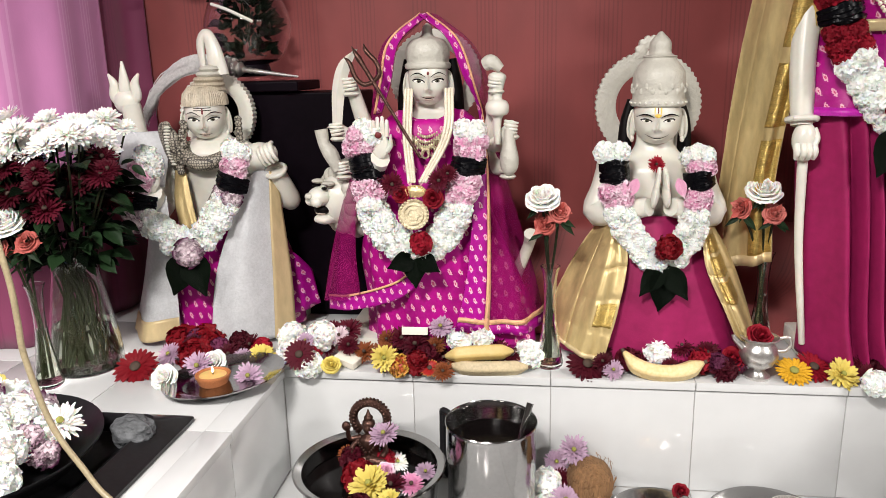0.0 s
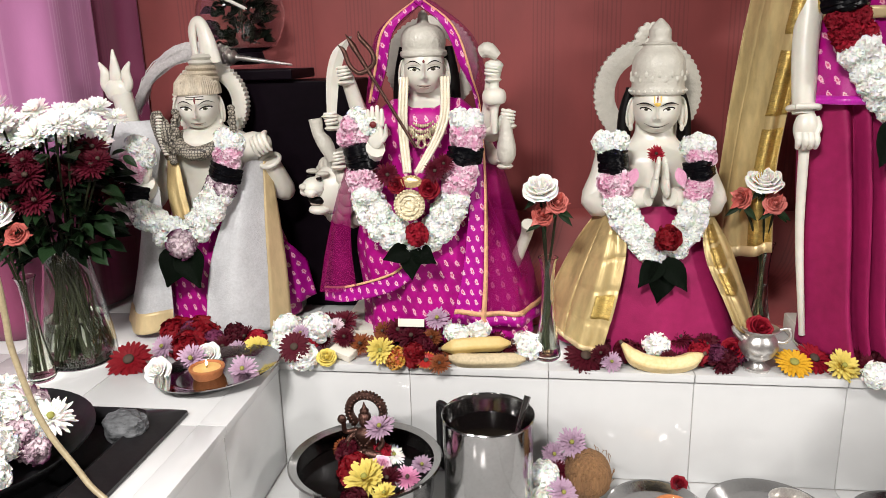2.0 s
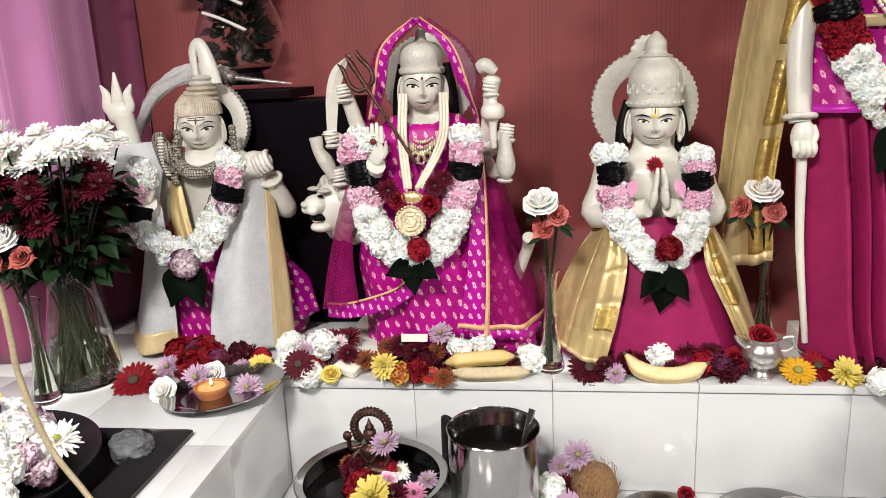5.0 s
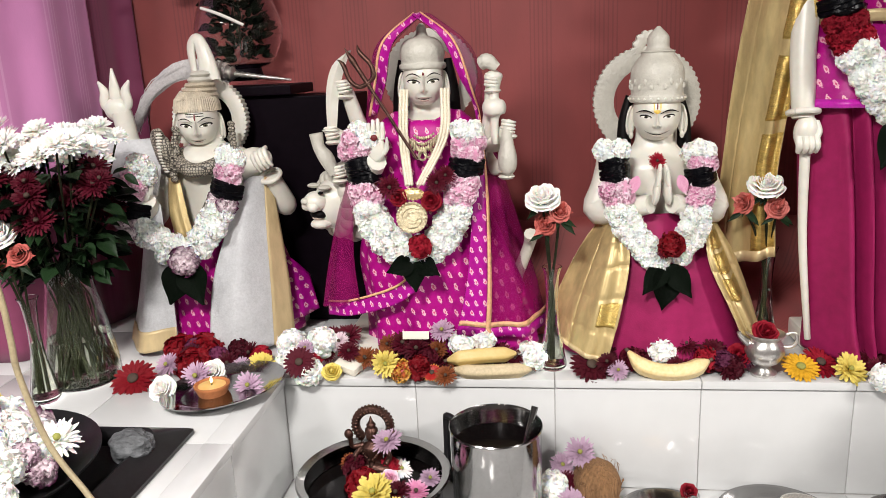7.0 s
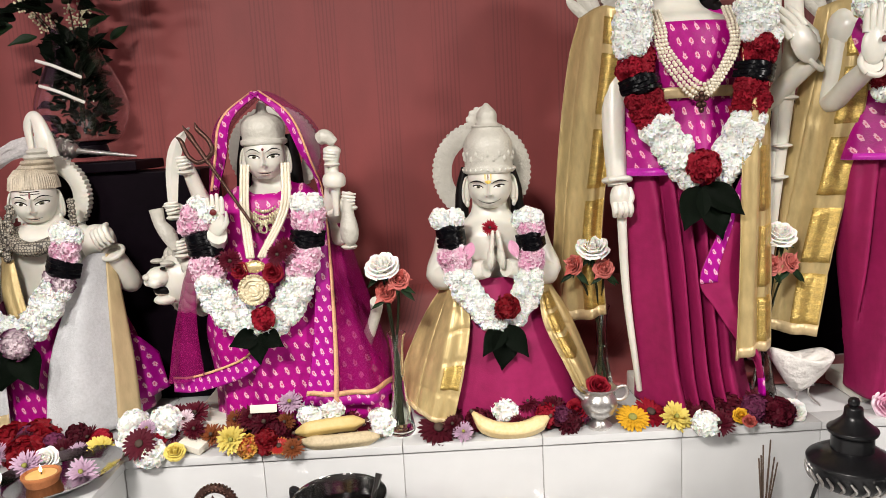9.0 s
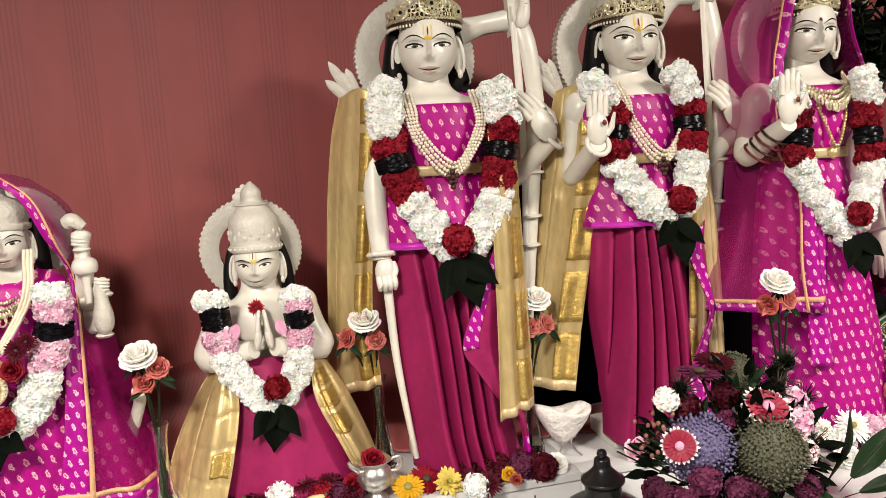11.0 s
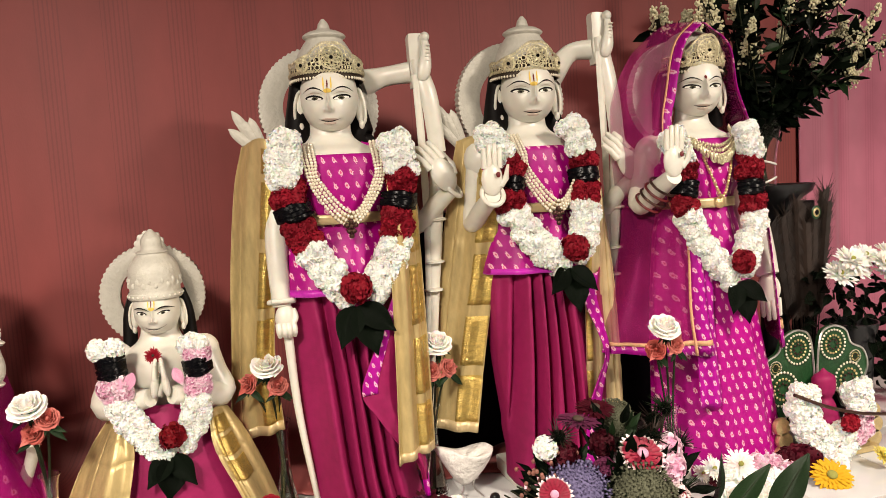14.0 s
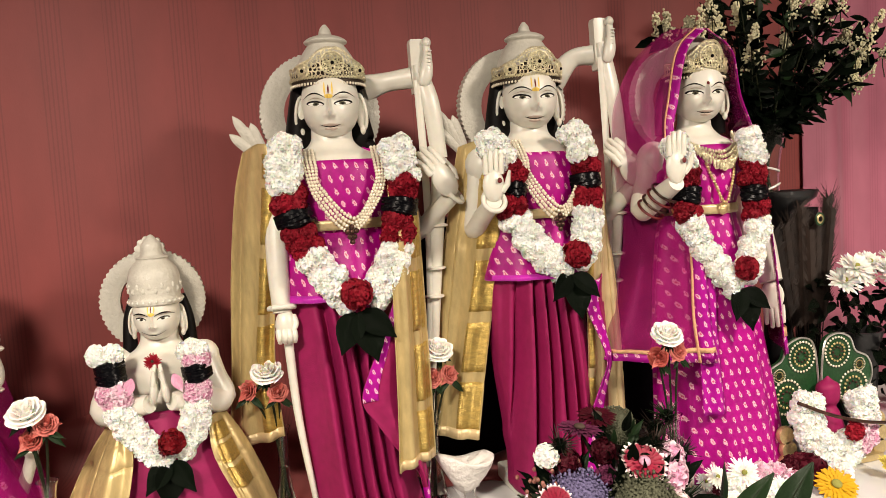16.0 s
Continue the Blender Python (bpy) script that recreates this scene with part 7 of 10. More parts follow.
for rows, nm in (([[(-0.680, y - 0.10, 1.27), (-0.72, y - 0.09, 1.28), (-0.755, y - 0.03, 1.27)], [(-0.665, y - 0.125, 1.17), (-0.72, y - 0.12, 1.16), (-0.775, y - 0.04, 1.15)],
                   [(-0.660, y - 0.135, 1.05), (-0.73, y - 0.14, 1.04), (-0.80, y - 0.05, 1.03)], [(-0.655, y - 0.15, 0.925), (-0.74, y - 0.165, 0.912), (-0.825, y - 0.07, 0.912)]], "a"),
                 ([[(-0.475, y - 0.09, 1.31), (-0.45, y - 0.085, 1.33), (-0.420, y - 0.04, 1.32)], [(-0.515, y - 0.12, 1.20), (-0.47, y - 0.125, 1.20), (-0.405, y - 0.05, 1.20)],
                   [(-0.555, y - 0.135, 1.08), (-0.49, y - 0.145, 1.06), (-0.392, y - 0.06, 1.05)], [(-0.575, y - 0.15, 0.925), (-0.50, y - 0.165, 0.912), (-0.388, y - 0.07, 0.912)]], "b")):
    P = patch(rows, 34, 46, 1.6, 0.004, seed=71, grow=0.5)
    c = P[-1].mean(axis=0)
    t = thing("white_shawl", tuple(c), "frosted white shawl end hanging to the ledge", "shawl", "statue garments")
    bm = bmesh.new()
    add_grid(bm, P)
    part("cloth", bm, white_cloth, t, thick=0.002)
    side_k = "right"
    bm = bmesh.new()
    if nm == "b":
        add_grid(bm, hem(P, "right", 7, 0.003))
    else:
        add_grid(bm, hem(P, "foot", 7, 0.003))
    part("gold_edge", bm, gold_plain, t, "cream gold woven edge", thick=0.0015)
Q = patch([[(-0.665, y - 0.07, 1.33), (-0.645, y - 0.085, 1.33), (-0.63, y - 0.085, 1.325)], [(-0.66, y - 0.10, 1.26), (-0.635, y - 0.105, 1.25), (-0.615, y - 0.10, 1.25)], [(-0.65, y - 0.11, 1.20), (-0.62, y - 0.115, 1.19), (-0.60, y - 0.11, 1.19)]], 12, 16, 2, 0.003)
bm = bmesh.new()
add_grid(bm, Q)
solo("chest_cloth", bm, gold_silk, (-0.63, y - 0.1, 1.2), "folded gold silk sash across the chest", "sash", "statue garments", thick=0.003)

Q = patch([[(-0.815, y - 0.05, 1.435), (-0.76, y - 0.07, 1.425), (-0.695, y - 0.04, 1.425)], [(-0.825, y - 0.06, 1.385), (-0.76, y - 0.09, 1.37), (-0.68, y - 0.065, 1.37)], [(-0.82, y - 0.06, 1.32), (-0.76, y - 0.10, 1.30), (-0.69, y - 0.085, 1.29)]], 24, 20, 2.5, 0.004, seed=5)
bm = bmesh.new()
add_grid(bm, Q)
solo("shoulder_cloth", bm, white_cloth, (-0.75, y - 0.06, 1.30), "frosted white cloth draped round the trident and shoulder", "shawl", "statue garments", thick=0.002)

# ---- loose flowers laid along the ledge; each is a thing ----
NAMES = {"gerbera": ("gerbera", "gerbera daisy"), "carnation": ("carnation", "carnation head"), "daisy": ("chrysanthemum", "spray chrysanthemum"), "mum": ("chrysanthemum", "full chrysanthemum"), "rose": ("rosebud", "small rosebud")}
WORDS = {"white_petal": "white", "pink_petal": "pale pink", "plum_edged_petal": "plum-edged", "crimson_petal": "crimson", "bright_red_petal": "bright red", "maroon_petal": "dark maroon",
         "yellow_petal": "pale yellow", "amber_petal": "amber yellow", "lilac_petal": "lilac", "coral_petal": "coral red", "flame_tulip_petal": "red and yellow", "orange_petal": "rusty orange", "mauve_petal": "deep mauve"}


def lay(rows, seed, place, tip=1.0):
    rnd = random.Random(seed)
    for kind, mat, x, y, z, r in rows:
        k = rnd.choice(CARN) if kind == "carnation" else kind
        nm, words = NAMES[kind]
        ob = bloom(None, k, mat, (x, y, z), r, (rnd.uniform(-.3, .3), -(0.45 if kind == "gerbera" else 0.75) * tip, 0.75 + rnd.uniform(-.2, .2)), CENTRE_Y if mat in (YELLOW_P, WHITE_P, LILAC_P, AMBER_P) else CENTRE, nm, rnd=rnd)
        origin[ob] = V((x, y, z))
        tagged(ob, WORDS[mat.name] + " " + words + " " + place, "flower", "loose flowers")


LEDGE_FLOWERS_A = [
    ("gerbera", BRIGHT_RED_P, -0.675, 1.437, 0.920, 0.052),
    ("carnation", BRIGHT_RED_P, -0.640, 1.597, 0.920, 0.044),
    ("carnation", BRIGHT_RED_P, -0.582, 1.600, 0.920, 0.047),
    ("carnation", BRIGHT_RED_P, -0.569, 1.512, 0.920, 0.042),
    ("daisy", LILAC_P, -0.634, 1.514, 0.920, 0.034),
    ("rose", WHITE_P, -0.582, 1.388, 0.920, 0.029),
    ("daisy", LILAC_P, -0.535, 1.454, 0.920, 0.038),
    ("rose", WHITE_P, -0.508, 1.482, 0.920, 0.027),
    ("daisy", MAROON_P, -0.492, 1.524, 0.920, 0.033),
    ("daisy", LILAC_P, -0.453, 1.513, 0.920, 0.025),
    ("mum", YELLOW_P, -0.409, 1.517, 0.920, 0.037),
    ("carnation", WHITE_P, -0.346, 1.560, 0.955, 0.036),
    ("carnation", WHITE_P, -0.272, 1.555, 0.962, 0.036),
    ("carnation", WHITE_P, -0.338, 1.525, 0.930, 0.033),
    ("carnation", WHITE_P, -0.288, 1.490, 0.917, 0.033),
    ("daisy", LILAC_P, -0.302, 1.520, 0.962, 0.022),
]
LEDGE_FLOWERS_B = [
    ("daisy", PURPLE_P, -0.232, 1.560, 0.962, 0.026),
    ("daisy", MAROON_P, -0.205, 1.535, 0.948, 0.027),
    ("daisy", MAROON_P, -0.220, 1.595, 0.962, 0.034),
    ("daisy", MAROON_P, -0.262, 1.605, 0.955, 0.032),
    ("rose", YELLOW_P, -0.235, 1.490, 0.918, 0.021),
    ("daisy", ORANGE_P, -0.120, 1.560, 0.955, 0.025),
    ("daisy", MAROON_P, -0.085, 1.560, 0.958, 0.034),
    ("daisy", MAROON_P, -0.052, 1.548, 0.950, 0.036),
    ("daisy", MAROON_P, -0.040, 1.570, 0.968, 0.030),
    ("carnation", FLAME_P, -0.078, 1.492, 0.918, 0.026),
    ("carnation", BRIGHT_RED_P, -0.040, 1.500, 0.924, 0.029),
    ("gerbera", FLAME_P, -0.010, 1.488, 0.918, 0.024),
    ("daisy", ORANGE_P, -0.004, 1.540, 0.950, 0.027),
    ("daisy", ORANGE_P, 0.020, 1.482, 0.914, 0.026),
    ("daisy", LILAC_P, 0.007, 1.555, 0.991, 0.031),
    ("carnation", WHITE_P, 0.048, 1.555, 0.962, 0.028),
]
LEDGE_UPRIGHT = [
    ("gerbera", MAROON_P, -0.303, 1.476, 0.946, 0.037),
    ("mum", YELLOW_P, -0.112, 1.490, 0.938, 0.034),
]
LEDGE_FLOWERS_C = [
    ("carnation", WHITE_P, 0.099, 1.555, 0.970, 0.029),
    ("carnation", WHITE_P, 0.205, 1.555, 0.929, 0.035),
    ("gerbera", MAROON_P, 0.335, 1.530, 0.920, 0.049),
    ("daisy", LILAC_P, 0.388, 1.503, 0.920, 0.025),
    ("daisy", MAROON_P, 0.367, 1.555, 0.938, 0.026),
    ("carnation", WHITE_P, 0.489, 1.555, 0.945, 0.034),
    ("daisy", MAROON_P, 0.536, 1.555, 0.960, 0.029),
    ("daisy", MAROON_P, 0.590, 1.555, 0.944, 0.034),
    ("daisy", MAROON_P, 0.620, 1.521, 0.920, 0.034),
    ("rose", RED_P, 0.647, 1.555, 0.933, 0.026),
    ("gerbera", AMBER_P, 0.765, 1.527, 0.920, 0.040),
    ("gerbera", RED_P, 0.812, 1.551, 0.920, 0.044),
    ("mum", YELLOW_P, 0.857, 1.516, 0.920, 0.038),
    ("daisy", MAROON_P, 0.916, 1.555, 0.922, 0.034),
    ("carnation", WHITE_P, 0.907, 1.473, 0.920, 0.029),
]
LEDGE_FLOWERS_D = [
    ("carnation", MAROON_P, 0.985, 1.543, 0.920, 0.037),
    ("daisy", MAROON_P, 1.057, 1.555, 0.929, 0.037),
    ("daisy", MAROON_P, 0.938, 1.472, 0.920, 0.032),
    ("carnation", MAROON_P, 1.072, 1.515, 0.920, 0.034),
    ("rose", WHITE_P, 1.119, 1.518, 0.920, 0.026),
    ("daisy", MAROON_P, 0.908, 1.511, 0.920, 0.030),
    ("rose", AMBER_P, 0.997, 1.506, 0.920, 0.017),
    ("rose", CORAL_P, 1.002, 1.473, 0.920, 0.014),
    ("rose", PINK_P, 1.328, 1.513, 0.920, 0.033),
]
LEDGE_FLOWERS_E = [
    ("daisy", WHITE_P, 1.740, 1.385, 0.952, 0.034),
    ("carnation", PINK_P, 1.905, 1.372, 0.934, 0.033),
    ("daisy", WHITE_P, 1.800, 1.362, 0.960, 0.044),
    ("carnation", WHITE_P, 1.775, 1.370, 0.928, 0.034),
    ("carnation", PINK_P, 1.856, 1.368, 0.948, 0.030),
    ("rose", PINK_P, 2.047, 1.525, 0.920, 0.038),
    ("gerbera", AMBER_P, 2.013, 1.296, 0.920, 0.052),
    ("carnation", MAROON_P, 2.013, 1.386, 0.920, 0.052),
]
lay(LEDGE_FLOWERS_A, 101, "laid on the white ledge")
lay(LEDGE_FLOWERS_B, 102, "laid on the white ledge")
lay(LEDGE_UPRIGHT, 106, "propped among others on the ledge", 2.6)
lay(LEDGE_FLOWERS_C, 103, "laid on the white ledge")
lay(LEDGE_FLOWERS_D, 104, "laid near the ledge edge")
lay(LEDGE_FLOWERS_E, 105, "laid on the tiled wing")
# a deep bed of dark blooms behind them
rnd = random.Random(77)
for x0, x1, yb, n in ((-0.30, 0.20, 1.565, 16), (0.33, 0.68, 1.545, 11), (0.86, 1.12, 1.53, 9), (-0.62, -0.42, 1.57, 7), (1.72, 2.05, 1.40, 12)):
    rows = []
    for i in range(n):
        m = rnd.choice((MAROON_P, MAROON_P, RED_P, ORANGE_P if x1 < 0.3 and x0 > -0.4 else MAROON_P, PINK_P if x0 > 1.5 else MAROON_P, WHITE_P if x0 > 1.5 else MAUVE_P))
        rows.append((rnd.choice(("daisy", "carnation", "daisy")), m, x0 + (x1 - x0) * (i + rnd.uniform(0, 0.9)) / n, yb + rnd.uniform(-0.03, 0.02), LEDGE + rnd.uniform(0.014, 0.034), rnd.uniform(0.022, 0.034)))
    lay(rows, 110 + n, "scattered at the statues' feet")


# ---- vases and cut flowers ----
def vase_glass(bm, c, prof, wall=0.0025, seg=36):
    """A turned glass wall with thickness and a thick foot."""
    outer = [tuple(p) for p in spline(prof, 26)]
    inner = [(max(r - wall, 0.001), z) for r, z in outer if z > prof[0][1] + 0.008]
    pr = [(0.0006, outer[0][1])] + outer + inner[::-1] + [(0.0006, inner[0][1])]
    lathe(bm, pr, c, seg)


def bud_vase(x, y, white, corals, label, h=0.235, seed=0, zb=None):
    """A slim trumpet vase with a white rose, two coral blooms, stems and leaves."""
    zb = zb or LEDGE
    rnd = random.Random(seed)
    t = thing("bud_vase", (x, y, zb), label, "vase", "bud vases")
    prof = [(0.026, 0.002), (0.031, 0.012), (0.026, 0.04), (0.016, 0.10), (0.013, 0.16), (0.016, h - 0.02), (0.022, h)]
    bm = bmesh.new()
    vase_glass(bm, (x, y, zb), prof)
    g = part("glass", bm, clear_glass, t)
    g.visible_shadow = False
    bm = bmesh.new()
    lathe(bm, [(0.0006, 0.010), (0.027, 0.013), (0.022, 0.045), (0.0125, 0.10), (0.010, 0.135), (0.0006, 0.135)], (x, y, zb), 24, 0, 1, 1)
    w = part("water", bm, water, t)
    w.visible_shadow = False
    ft = thing("rose_stems", (x, y, zb + 0.02), "white rose with two coral blooms standing in a bud vase", "flowers", "bud vase flowers")
    for (fx, fy, fz), kind, mat, r in [(white, "rose", WHITE_P, 0.036)] + [(c, "rose", CORAL_P, 0.023) for c in corals]:
        bm = bmesh.new()
        tube(bm, [(x + rnd.uniform(-.012, .012), y + rnd.uniform(-.012, .012), zb + 0.02), (x + rnd.uniform(-.006, .006), y, zb + 0.15), (x + (fx - x) * 0.5, y + (fy - y) * 0.5, zb + 0.27), (fx, fy, fz - r * 0.3)], 0.0028, 6, 0, 18)
        part("stem", bm, STEM, ft)
        d = (0.1 * rnd.uniform(-1, 1), -0.55, 0.85) if kind == "rose" and mat is WHITE_P else ((fx - x) * 12, -0.7, 0.35)
        bloom(ft, kind, mat, (fx, fy, fz), r, d, rnd=rnd)
        if mat is CORAL_P:
            for k in range(5):
                a = 2 * math.pi * k / 5
                leaf_on(ft, CORAL_P, (fx, fy, fz), (fx + 0.030 * math.cos(a), fy - 0.022 * (k % 2) + 0.006, fz + 0.028 * math.sin(a) - 0.004), 0.9, (0.6 * math.cos(a), -1, 0.6 * math.sin(a)), "petal")
        for k in range(3):
            a = rnd.uniform(0, 6.28)
            leaf_on(ft, LEAF, (fx, fy, fz - 0.012), (fx + 0.035 * math.cos(a), fy - 0.01, fz - 0.03 - 0.02 * rnd.random()), 0.6)
    return t


bud_vase(0.252, 1.56, (0.234, 1.525, 1.292), ((0.268, 1.525, 1.262), (0.240, 1.53, 1.235)), "slim clear glass bud vase beside the skirt", seed=1)
bud_vase(0.738, 1.70, (0.712, 1.66, 1.283), ((0.668, 1.66, 1.245), (0.735, 1.65, 1.235)), "slim clear glass bud vase beside the archer", seed=2)
bud_vase(1.105, 1.64, (1.118, 1.60, 1.300), ((1.100, 1.60, 1.232), (1.143, 1.60, 1.236)), "slim clear glass bud vase between the archers", seed=3)
bud_vase(1.612, 1.365, (1.602, 1.36, 1.325), ((1.576, 1.36, 1.275), (1.627, 1.36, 1.281)), "slim clear glass bud vase before the veiled figure", seed=4)
bud_vase(-0.838, 1.365, (-0.862, 1.345, 1.272), ((-0.822, 1.345, 1.232), (-0.882, 1.345, 1.212)), "slim clear glass bud vase on the tiled wing", seed=5)

# big vase of chrysanthemums on the wing
VX, VY = -0.815, 1.475
t = thing("glass_vase", (VX, VY, LEDGE), "wide clear glass vase half full of water", "vase")
bm = bmesh.new()
vase_glass(bm, (VX, VY, LEDGE), [(0.074, 0.002), (0.080, 0.012), (0.077, 0.06), (0.064, 0.15), (0.050, 0.235), (0.052, 0.275)], 0.003, 44)
part("glass", bm, clear_glass, t).visible_shadow = False
bm = bmesh.new()
lathe(bm, [(0.0006, 0.011), (0.074, 0.013), (0.072, 0.06), (0.066, 0.11), (0.0006, 0.11)], (VX, VY, LEDGE), 40)
part("water", bm, water, t).visible_shadow = False
ft = thing("chrysanthemum_bunch", (VX, VY, LEDGE + 0.02), "bunch of white and maroon chrysanthemums with dark leaves", "flowers")
rnd = random.Random(5)
heads = []
for i in range(52):
    a = rnd.uniform(0, 6.28)
    heads.append((VX - 0.035 + 0.165 * (-1 + 2 * (i + rnd.random()) / 52), VY - 0.02 + 0.09 * math.sin(a), 1.44 + rnd.uniform(-0.04, 0.035), WHITE_P, rnd.uniform(0.028, 0.038)))
for i in range(44):
    a = rnd.uniform(0, 6.28)
    heads.append((VX - 0.015 + 0.165 * rnd.uniform(-1, 1), VY - 0.05 + 0.07 * math.sin(a), 1.355 + rnd.uniform(-0.06, 0.05), MAROON_P, rnd.uniform(0.030, 0.042)))
for i in range(6):
    heads.append((VX - 0.17 + 0.03 * rnd.uniform(-1, 1), VY - 0.04, 1.40 + rnd.uniform(-0.06, 0.10), MAROON_P, 0.036))
for hx, hy, hz, m, r in heads:
    bloom(ft, "mum" if m is WHITE_P else "daisy", m, (hx, hy, hz), r, ((hx - VX) * 3, -0.6 + (hy - VY) * 2, 0.75), WHITE_P if m is WHITE_P else CENTRE, "chrysanthemum", rnd=rnd)
for hx, hy, hz, m, r in heads[::2]:
    bm = bmesh.new()
    tube(bm, [(VX + rnd.uniform(-.05, .05), VY + rnd.uniform(-.05, .05), LEDGE + 0.02), (VX + rnd.uniform(-.03, .03), VY + rnd.uniform(-.03, .03), LEDGE + 0.20), (VX + (hx - VX) * 0.4, VY + (hy - VY) * 0.4, LEDGE + 0.30), (hx, hy, hz - r * 0.4)], 0.0025, 6, 0, 16)
    part("stem", bm, STEM, ft)
for i in range(360):
    a, zz = rnd.uniform(0, 6.28), rnd.uniform(1.16, 1.40)
    q = 0.03 + 0.13 * rnd.random() * (0.6 + (zz - 1.16) * 2.5)
    b = V((VX + q * math.cos(a), VY - 0.02 + q * 0.7 * math.sin(a), zz))
    ln = rnd.uniform(0.035, 0.065)
    d = V((math.cos(a) * 0.8, math.sin(a) * 0.6 - 0.35, rnd.uniform(-0.5, 0.35))).normalized()
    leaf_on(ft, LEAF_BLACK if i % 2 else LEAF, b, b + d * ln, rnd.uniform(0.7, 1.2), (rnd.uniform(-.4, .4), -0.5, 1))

# ---- on the left wing: tray, pan, stone, cane ----
t = thing("oval_tray", (-0.452, 1.405, LEDGE), "polished steel plate with a rolled rim", "plate", "steel plates")
bm = bmesh.new()
lathe(bm, [(0.0006, 0.004), (0.078, 0.004), (0.086, 0.006), (0.112, 0.016), (0.117, 0.018), (0.117, 0.015), (0.112, 0.0125), (0.086, 0.002), (0.0006, 0.001)], (0, 0, 0), 48, 0, 1.12, 0.95)
bm.transform(Matrix.Translation((-0.448, 1.402, LEDGE + 0.009)) @ pose(0, 0, 0, 0, -4.5, 24))
part("dish", bm, steel, t)


def diya(x, y, z, r, label):
    t = thing("clay_lamp", (x, y, z), label, "oil lamp", "clay lamps")
    bm = bmesh.new()
    lathe(bm, [(0.0006, 0.0), (0.62, 0.0), (0.85, 0.25), (0.98, 0.62), (1.04, 0.70), (1.04, 0.82), (0.94, 0.84), (0.90, 0.74), (0.0006, 0.70)], (0, 0, 0), 30)
    bm.transform(Matrix.Translation((x, y, z)) @ Matrix.Diagonal((r, r, r, 1)))
    part("bowl", bm, terracotta, t)
    bm = bmesh.new()
    lathe(bm, [(0.0006, 0.745 * r), (0.88 * r, 0.735 * r), (0.89 * r, 0.72 * r), (0.0006, 0.715 * r)], (x, y, z), 26)
    part("wax", bm, wax, t)
    bm = bmesh.new()
    tube(bm, [(x, y, z + 0.72 * r), (x + 0.001, y, z + 0.72 * r + 0.007)], 0.0012, 6)
    part("wick", bm, black_paint, t)
    bm = bmesh.new()
    lathe(bm, [(0.0004, 0.0), (0.0030, 0.004), (0.0026, 0.008), (0.0004, 0.016)], (x, y, z + 0.72 * r + 0.005), 10)
    part("flame", bm, flame_mat, t)


flame_mat = bpy.data.materials.new("flame")
_nt, _N, _L, _b = nodes_of(flame_mat)
_b.inputs["Emission Color"].default_value, _b.inputs["Emission Strength"].default_value = (1, 0.72, 0.35, 1), 9
diya(-0.468, 1.388, LEDGE + 0.004, 0.036, "terracotta clay lamp with a lit wick on the steel plate")
lay([("daisy", LILAC_P, -0.395, 1.405, LEDGE + 0.022, 0.034)], 120, "lying on the steel plate")

# shallow black metal tray with sloping sides
bm = bmesh.new()
x0, x1, y0, y1 = -1.05, -0.44, 0.70, 1.24


def frame_ring(x0, x1, y0, y1, z, r=0.02):
    out = []
    for cx, cy, a0 in ((x1 - r, y1 - r, 0), (x0 + r, y1 - r, 90), (x0 + r, y0 + r, 180), (x1 - r, y0 + r, 270)):
        for k in range(5):
            a = radians(a0 + 22.5 * k)
            out.append((cx + r * math.cos(a), cy + r * math.sin(a), z))
    return out


rings = [frame_ring(x0, x1, y0, y1, LEDGE + 0.001, 0.006), frame_ring(x0, x1, y0, y1, LEDGE + 0.008, 0.006), frame_ring(x0 + 0.004, x1 - 0.004, y0 + 0.004, y1 - 0.004, LEDGE + 0.011, 0.006),
         frame_ring(x0 + 0.045, x1 - 0.045, y0 + 0.045, y1 - 0.035, LEDGE + 0.026, 0.03), frame_ring(x0 + 0.050, x1 - 0.050, y0 + 0.050, y1 - 0.040, LEDGE + 0.030, 0.03), frame_ring(x0 + 0.058, x1 - 0.058, y0 + 0.058, y1 - 0.048, LEDGE + 0.026, 0.03),
         frame_ring(x0 + 0.075, x1 - 0.075, y0 + 0.075, y1 - 0.065, LEDGE + 0.004, 0.03), frame_ring(x0 + 0.3, x1 - 0.3, y0 + 0.25, y1 - 0.25, LEDGE + 0.004, 0.004)]
add_grid(bm, np.array(rings), True, 0, True)
solo("black_tray", bm, black_metal, (-0.75, 0.97, LEDGE), "shallow black enamelled metal tray with a wide rim", "tray", smooth=35)
bm = bmesh.new()
rr = bmesh.ops.create_icosphere(bm, subdivisions=4, radius=1)
for v in bm.verts:
    n = noise.fractal(v.co * 1.6 + V((3, 1, 0)), 1.0, 2.0, 4)
    v.co = v.co * (1 + 0.22 * n)
    v.co = V((v.co.x * 0.040, v.co.y * 0.030, max(v.co.z, -0.8) * 0.030)) + V((-0.505, 1.13, LEDGE + 0.030))
solo("stone", bm, grey_rock, (-0.505, 1.13, LEDGE + 0.006), "rough grey banded stone lying in the tray", "stone", smooth=30)

